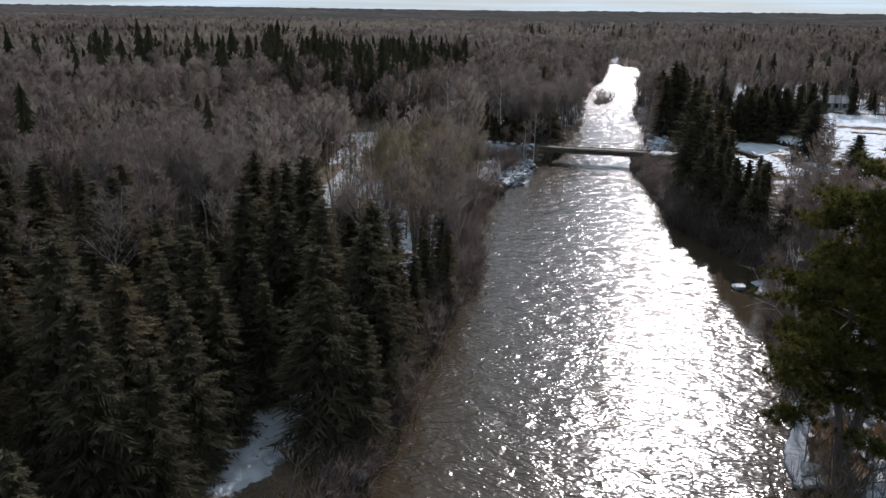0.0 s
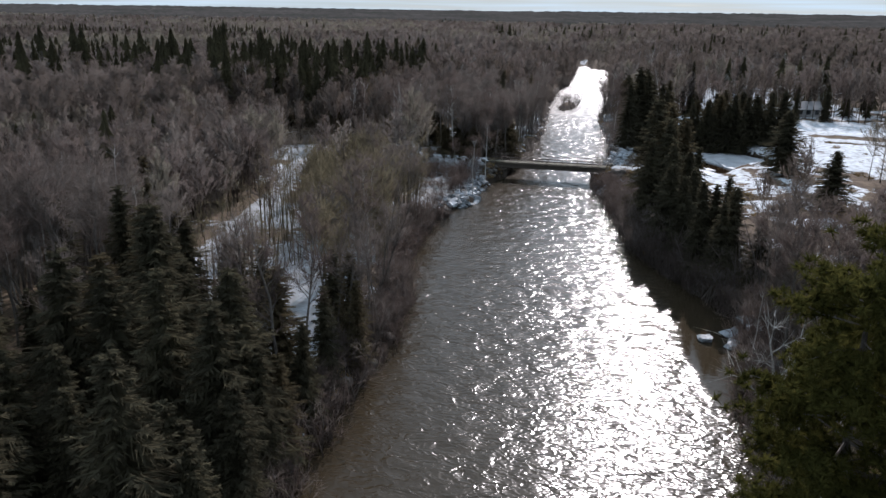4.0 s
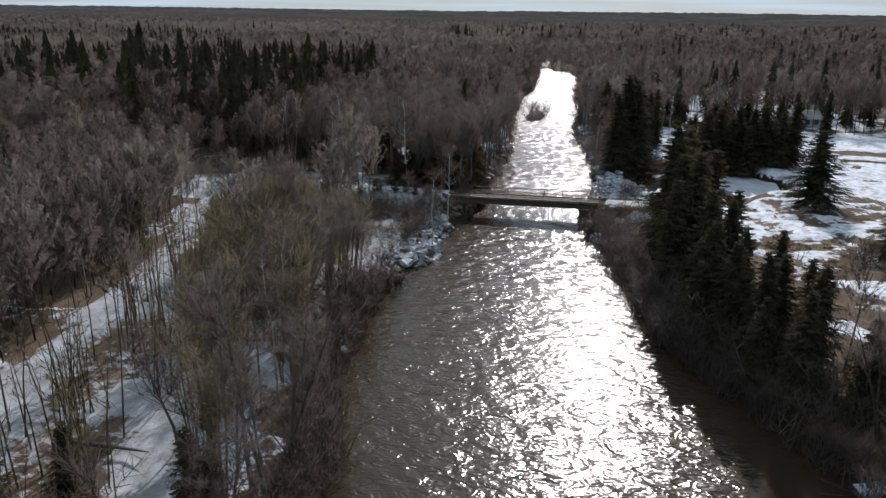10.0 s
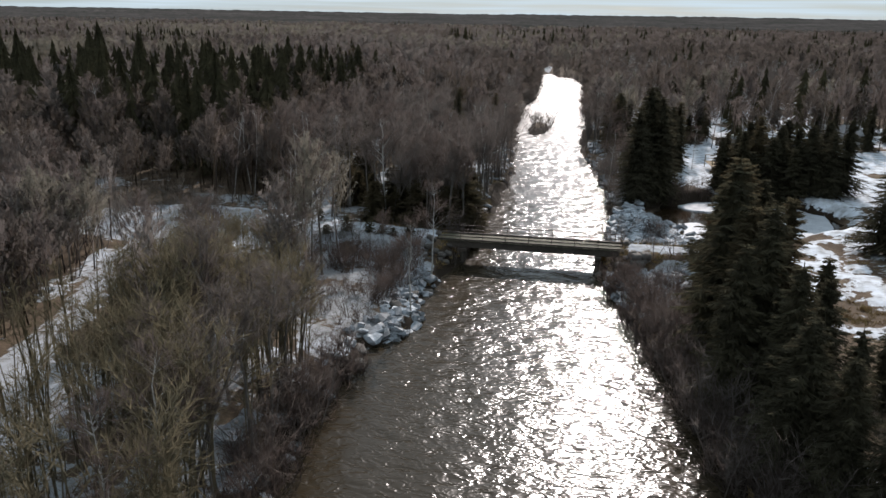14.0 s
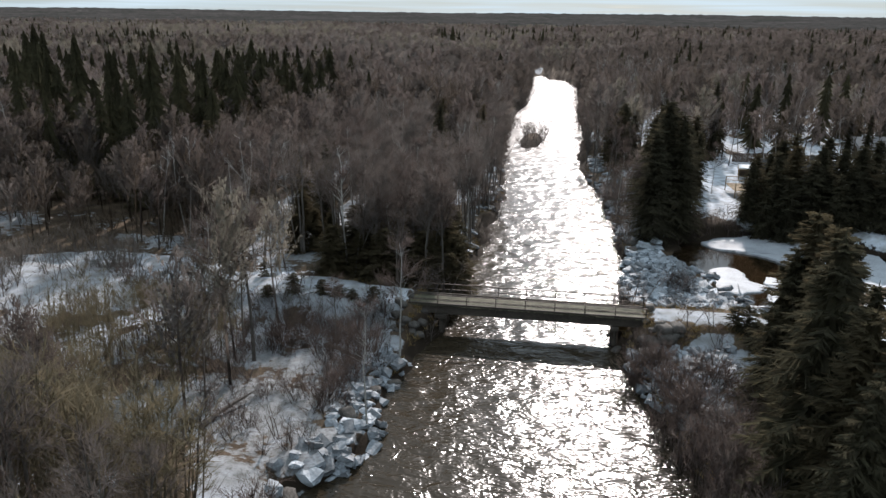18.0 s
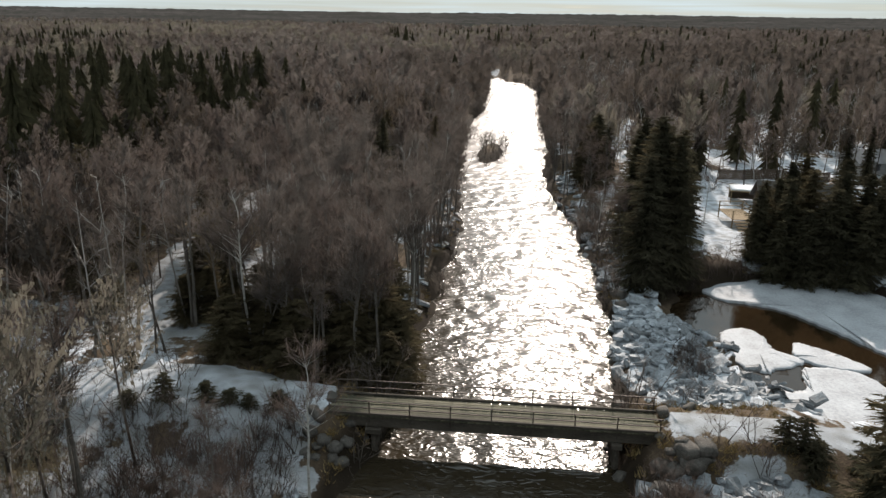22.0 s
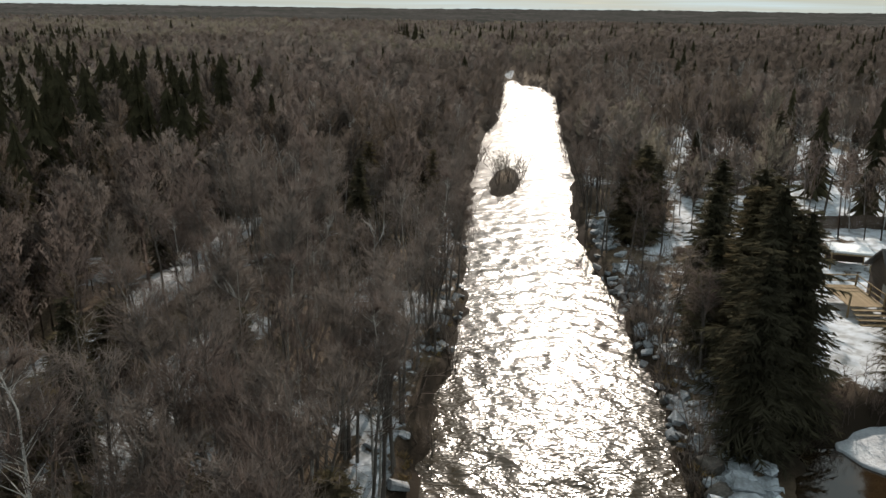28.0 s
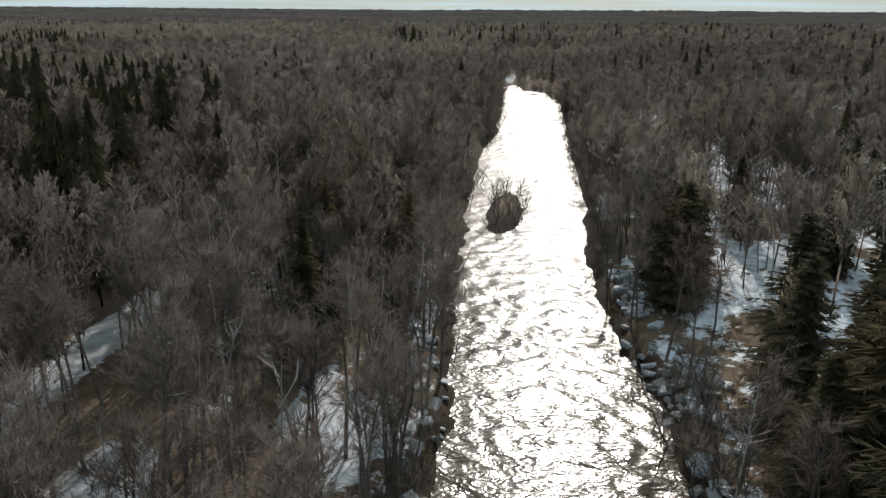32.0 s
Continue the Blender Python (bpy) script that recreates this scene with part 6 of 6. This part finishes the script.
slender = [joined(*bare_tree(rng, 7.6, 7, 16, 26, 0.055, crown=0.5, wide=0.14, tw=0.025, sides=3, lean=0.06)) for k in range(6)]
bx, by = thicket(950, 16, -46, -17, 55, 119, lambda x, y: (shore(x, y) > 2) & (x > along(LANE, y) + 1.5) & (x < along(LANE, y) + 10.5) & ((np.abs(x - along(GLADE_NEAR, y)) > 1.2) | (vnoise(x * 1.7, y * 1.7, 52) > 0.7) | (y > 78)))
V, F = stamp(slender, bx, by, ground_z(bx, by) - 0.1, rng.uniform(0.6, 1.15, len(bx)) * (1 - 0.35 * smooth(90, 100, by) - 0.12 * smooth(103, 110, by)), rng)
tagged(new("slender_saplings", mesh_from("slender_saplings", V, F, [M_ASPEN])), "thin dark bare saplings standing in snow beside the lane", "saplings", kind="stuff")

# pale stems showing through the woods
M_STEM = material("pale_stems", [(0.16, 0.145, 0.13), (0.25, 0.235, 0.22), (0.33, 0.315, 0.295)], 0.4, 6, island=0.15, bump=0, spec=0.1)
stems = [joined(*bare_tree(rng, 10.5, 8, 16, 10, 0.085, crown=0.4, wide=0.17, tw=0.05, sides=3, lean=0.07, limb_r=0.5)) for k in range(6)]
bx, by = thicket(1300, 36, -78, 70, 128, 340, lambda x, y: free_ground(x, y) & (shore(x, y) > 1.5) & (vnoise(x * 0.06, y * 0.06, 59) > np.where(x > 0, 0.35, 0.6)) & (x > -0.55 * y + 30) & (x < 0.35 * y - 20))
V, F = stamp(stems, bx, by, ground_z(bx, by) - 0.1, rng.uniform(0.75, 1.1, len(bx)), rng)
tagged(new("pale_stems", mesh_from("pale_stems", V, F, [M_STEM])), "slender pale bare stems standing among the darker woods", "trees", kind="stuff")

# ---- dry grass ----
M_STRAW = material("dry_grass", [(0.12, 0.08, 0.035), (0.24, 0.17, 0.08), (0.36, 0.27, 0.14)], 0.6, 5, island=0.25, bump=0, spec=0.0)
g = Geo()
n = 24
az, up = rng.uniform(0, 6.28, n), rng.uniform(0.6, 1.6, n)
d = unit(np.stack([np.cos(az), np.sin(az), up], 1))
root = np.stack([rng.normal(0, 0.12, n), rng.normal(0, 0.12, n), np.zeros(n)], 1)
slivers(g, root, root + d * rng.uniform(0.2, 0.5, (n, 1)), 0.035, rng)
tuft = [g.arrays()]
gx, gy = thicket(26000, 8, -26, 46, 26, 200, lambda x, y: (shore(x, y) > 0.2) & (snow_cover(x, y) < 0.42) & (pond(x, y) < 0) & (((shore(x, y) < 3) & (fbm(x * 0.2, y * 0.2, 71, 2) > 0.5)) | ((x > 9) & (x < 20) & (y < 52)) | ((field(x, y) > 0.3) & (fbm(x * 0.2, y * 0.2, 72, 2) > 0.5)) | (bank_road(x, y) < 4.5) & (x < 14)))
V, F = stamp(tuft, gx, gy, ground_top(gx, gy) - 0.02, rng.uniform(0.7, 1.5, len(gx)), rng)
tagged(new("dry_grass", mesh_from("dry_grass", V, F, [M_STRAW])), "tufts of straw-coloured dead grass between snow patches", "grass", kind="stuff")


# ---- houses and yard on the right bank ----
M_SIDING = material("siding_brown", [(0.035, 0.025, 0.018), (0.07, 0.05, 0.036), (0.1, 0.075, 0.055)], 0.8, 12, stretch=(1, 1, 6))
M_PALE = material("siding_pale", [(0.252, 0.246, 0.236), (0.330, 0.324, 0.316), (0.378, 0.372, 0.372)], 0.8, 12, stretch=(1, 1, 6))
M_ROOF = material("roof_shingle_dark", [(0.03, 0.028, 0.027), (0.06, 0.056, 0.053), (0.1, 0.094, 0.09)], 1.0, 14)
M_ROOF_GREY = material("roof_metal_grey", [(0.16, 0.16, 0.165), (0.25, 0.25, 0.255)], 0.6, 6, rough=0.5, metal=0.3, bump=0.1)
M_WOOD = material("deck_wood", [(0.140, 0.098, 0.052), (0.224, 0.164, 0.091), (0.294, 0.224, 0.140)], 1.5, 18, island=0.2, stretch=(0.3, 1, 1))
M_GLASS = material("window_glass_dark", [(0.015, 0.018, 0.02), (0.03, 0.034, 0.038)], 0.5, 3, rough=0.05, bump=0, spec=0.6)
M_SNOW = material("settled_snow", [(0.52, 0.53, 0.53), (0.66, 0.68, 0.7), (0.74, 0.76, 0.78)], 0.5, 4, rough=0.8, bump=0.4)


def house(x, y, w, d, wall, rise, m_wall, m_roof, label, turn=0.0, snow=False):
    """A small gabled house, ridge along x, with wall, roof slopes, windows, door and chimney."""
    root = tagged(new("house"), label, "house")
    z0 = float(ground_top(np.float64(x), np.float64(y))) - 0.15
    g = Geo()
    pts = [(-w / 2, -d / 2), (w / 2, -d / 2), (w / 2, d / 2), (-w / 2, d / 2)]
    v = [(p, q, 0) for p, q in pts] + [(p, q, wall) for p, q in pts] + [(-w / 2, 0, wall + rise), (w / 2, 0, wall + rise)]
    f = []
    for k in range(4):
        a, b = k, (k + 1) % 4
        f += [[a, b, b + 4], [a, b + 4, a + 4]]
    f += [[4, 8, 7], [5, 6, 9], [4, 5, 9], [4, 9, 8], [7, 8, 9], [7, 9, 6]]
    g.add(v, f)
    part("wall", g, m_wall, root)
    L = math.hypot(d / 2 + 0.45, rise + rise * 0.45 / (d / 2))
    ang = math.degrees(math.atan2(rise, d / 2))
    for sg in (-1, 1):
        g = Geo()
        box_geo(g, (0, 0, 0), (w + 0.9, L, 0.14), 0.03)
        o = part("roof", g, m_roof, root)
        o.matrix_local = pose(0, sg * (d / 2 + 0.45) / 2, wall + rise - (rise + rise * 0.45 / (d / 2)) / 2 + 0.09, -sg * ang, 0, 0)
        if snow and sg < 0:
            g = Geo()
            box_geo(g, (0, 0, 0), (w * 0.8, L * 0.7, 0.16), 0.06)
            o = part("roof_snow", g, M_SNOW, root, "old snow lying on the roof")
            o.matrix_local = pose(0.3, sg * (d / 2 + 0.3) / 2, wall + rise / 2 + 0.22, -sg * ang, 0, 0)
    for k in range(3):
        win = new("window")
        win.parent = root
        cx = -w / 2 + w * (k + 0.5) / 3
        g = Geo()
        for dx, dz, sx, sz in ((0, 0.62, 1.1, 0.1), (0, -0.62, 1.1, 0.1), (-0.5, 0, 0.1, 1.14), (0.5, 0, 0.1, 1.14)):
            box_geo(g, (cx + dx, -d / 2 - 0.03, 1.55 + dz), (sx, 0.1, sz))
        part("window_frame", g, M_PALE, win)
        g = Geo()
        box_geo(g, (cx, -d / 2 - 0.015, 1.55), (0.92, 0.05, 1.14))
        part("pane", g, M_GLASS, win)
    door = new("door")
    door.parent = root
    g = Geo()
    box_geo(g, (0, 0, 0), (0.95, 0.06, 2.05), 0.01)
    o = part("door_leaf", g, M_PALE if m_wall is M_SIDING else M_SIDING, door)
    o.matrix_local = pose(-w / 2 - 0.03, -d * 0.15, 1.2, 0, 0, 90)
    g = Geo()
    box_geo(g, (0, 0, 0), (0.12, 0.05, 0.05), 0.01)
    o = part("handle", g, M_STEEL, door)
    o.matrix_local = pose(-w / 2 - 0.08, -d * 0.15 + 0.35, 1.15, 0, 0, 90)
    g = Geo()
    box_geo(g, (0, 0, 0), (1.3, 0.55, 0.55), 0.03)
    o = part("chimney", g, M_STONE, root)
    o.matrix_local = pose(w * 0.2, 0.2, wall + rise + 0.3, 0, 90, 0)
    root.matrix_basis = pose(x, y, z0, 0, 0, turn)
    return root


house(23.4, 172.2, 8.6, 6.6, 2.7, 2.1, M_SIDING, M_ROOF, "dark brown gabled house with a shingle roof behind the spruces", turn=-8)
house(43.6, 203.6, 5.6, 5.0, 2.2, 1.4, M_PALE, M_ROOF_GREY, "pale house with a grey metal roof among bare trees", turn=12)

# wooden deck with steps and a rail beside the dark house
deck = tagged(new("deck"), "raised wooden deck with steps and a slanting handrail, edged by snow", "deck")
for k in range(14):
    g = Geo()
    box_geo(g, (0, 0, 0), (2.9, 0.19, 0.05), 0.008)
    o = part("plank", g, M_WOOD, deck)
    o.matrix_local = pose(0, -1.4 + k * 0.21, 0.95)
for px, py in ((-1.35, -1.4), (1.35, -1.4), (-1.35, 1.35), (1.35, 1.35), (0, -1.4)):
    g = Geo()
    box_geo(g, (0, 0, 0), (2.0, 0.1, 0.1), 0.008)
    o = part("post", g, M_WOOD, deck)
    o.matrix_local = pose(px, py, 0.95, 0, 90, 0)
for (ax, ay), (bx_, by_) in (((-1.35, -1.4), (1.35, -1.4)), ((1.35, -1.4), (1.35, 1.35))):
    for h in (1.4, 1.9):
        g = Geo()
        tube(g, [(ax, ay, h), (bx_, by_, h)], [0.045, 0.045], 6)
        part("rail", g, M_WOOD, deck)
for k in range(4):
    g = Geo()
    box_geo(g, (0, 0, 0), (2.6, 0.28, 0.06), 0.01)
    o = part("step", g, M_WOOD, deck)
    o.matrix_local = pose(-1.6 - k * 0.3, 0, 0.78 - k * 0.2, 0, 0, 90)
deck.matrix_basis = pose(17.0, 172.6, float(ground_top(np.float64(17.0), np.float64(172.6))), 0, 0, 94) @ Matrix.Diagonal((1.7, 0.95, 1, 1))

shelter = tagged(new("lean_to"), "low wooden lean-to with a flat snow-covered roof", "shed")
g = Geo()
box_geo(g, (0, 0, 1.55), (3.6, 3.0, 0.12), 0.02)
part("roof", g, M_WOOD, shelter)
g = Geo()
box_geo(g, (0, 0, 1.72), (3.5, 2.9, 0.22), 0.08)
part("roof_snow", g, M_SNOW, shelter, "thick white snow slab on the roof")
for px, py in ((-1.65, -1.35), (1.65, -1.35), (-1.65, 1.35), (1.65, 1.35)):
    g = Geo()
    box_geo(g, (0, 0, 0), (1.7, 0.12, 0.12), 0.01)
    o = part("post", g, M_WOOD, shelter)
    o.matrix_local = pose(px, py, 0.7, 0, 90, 0)
g = Geo()
box_geo(g, (0, 1.4, 0.75), (3.4, 0.06, 1.4), 0.01)
part("back_panel", g, M_SIDING, shelter)
shelter.matrix_basis = pose(20.6, 183.0, float(ground_top(np.float64(20.6), np.float64(183.0))), 0, 0, -10)

fence = tagged(new("fence"), "long dark board fence across the snowy yard", "fence")
g = Geo()
box_geo(g, (0, 0, 0), (1.5, 0.16, 0.03), 0.004)
board = g.mesh("board", M_SIDING)
g = Geo()
box_geo(g, (0, 0, 0), (1.8, 0.11, 0.11), 0.01)
fpost = g.mesh("post", M_BEAM)
for k in range(84):
    x, y = 20.5 + k * 0.18, 195.2 + k * 0.004
    o = part("board", board, None, fence)
    o.matrix_local = pose(x, y, float(ground_top(np.float64(x), np.float64(y))) + 0.7 + rng.normal(0, 0.015), 0, 90 + rng.normal(0, 0.6), 90)
    if k % 12 == 0:
        o = part("post", fpost, None, fence)
        o.matrix_local = pose(x, y + 0.08, float(ground_top(np.float64(x), np.float64(y))) + 0.75, 0, 90, 0)
for h in (0.35, 1.1):
    g = Geo()
    xs = np.linspace(20.4, 35.6, 12)
    ys = 195.26 + (xs - 20.5) * 0.022
    tube(g, np.stack([xs, ys, ground_top(xs, ys) + h], 1), np.full(12, 0.045), 4)
    part("rail", g, M_BEAM, fence)

pole = tagged(new("utility_pole"), "weathered wooden pole standing in the snowy yard", "pole")
g = Geo()
tube(g, [(0, 0, -0.5), (0, 0, 3.0), (0.05, 0, 5.6)], [0.13, 0.12, 0.1], 8)
part("shaft", g, M_BEAM, pole)
g = Geo()
box_geo(g, (0.05, 0, 5.1), (1.3, 0.1, 0.1), 0.01)
part("cross_arm", g, M_BEAM, pole)
pole.matrix_basis = pose(23.0, 196.6, float(ground_top(np.float64(23.0), np.float64(196.6))), 0, 3, 0)


# parked car in the yard
M_PAINT = material("car_paint_dark", [(0.012, 0.013, 0.016), (0.022, 0.024, 0.028)], 0.6, 9, rough=0.25, bump=0.02, spec=0.6)
M_TYRE = material("tyre_rubber", [(0.012, 0.012, 0.012), (0.03, 0.03, 0.03)], 3, 30, rough=0.9)


def shell(g, sections):
    """Skins a row of cross-sections (x, half width, floor, top) with rounded shoulders."""
    rings = []
    for x, w, lo, hi in sections:
        b = min(0.16, (hi - lo) * 0.3)
        rings.append([(x, -w, lo), (x, -w, hi - b), (x, -w + b, hi), (x, w - b, hi), (x, w, hi - b), (x, w, lo)])
    m = 6
    f = []
    for k in range(len(rings) - 1):
        for j in range(m):
            a, c = k * m + j, k * m + (j + 1) % m
            f += [[a, c, c + m], [a, c + m, a + m]]
    last = (len(rings) - 1) * m
    for j in range(1, m - 1):
        f += [[0, j, j + 1], [last, last + j + 1, last + j]]
    g.add(np.array(rings).reshape(-1, 3), f)


car = tagged(new("car"), "dark parked car at the edge of the snowy yard", "car")
g = Geo()
shell(g, [(-2.1, 0.74, 0.38, 0.7), (-1.95, 0.84, 0.3, 0.86), (-1.0, 0.88, 0.26, 0.92), (1.2, 0.88, 0.26, 0.94), (1.95, 0.84, 0.3, 0.9), (2.1, 0.76, 0.4, 0.74)])
part("body", g, M_PAINT, car)
g = Geo()
shell(g, [(-0.95, 0.74, 0.9, 0.95), (-0.35, 0.68, 0.9, 1.4), (1.0, 0.68, 0.9, 1.42), (1.75, 0.74, 0.9, 0.98)])
part("cabin", g, M_GLASS, car, "dark window glass")
g = Geo()
box_geo(g, (0.33, 0, 1.43), (1.35, 1.1, 0.05), 0.02)
part("roof", g, M_PAINT, car)
for wx in (-1.3, 1.32):
    for wy in (-0.86, 0.86):
        wheel = new("wheel")
        wheel.parent = car
        wheel.matrix_local = pose(wx, wy, 0.31, 90, 0, 0)
        g = Geo()
        tube(g, [(0, 0, -0.1), (0, 0, -0.085), (0, 0, 0.085), (0, 0, 0.1)], [0.26, 0.31, 0.31, 0.26], 14)
        part("tyre", g, M_TYRE, wheel)
        g = Geo()
        tube(g, [(0, 0, -0.105), (0, 0, -0.1), (0, 0, 0.1), (0, 0, 0.105)], [0.02, 0.2, 0.2, 0.02], 12)
        part("rim", g, M_ROOF_GREY, wheel, "dull grey wheel rim")
car.matrix_basis = pose(30.1, 162.2, float(ground_top(np.float64(30.1), np.float64(162.2))), 0, 0, 8)
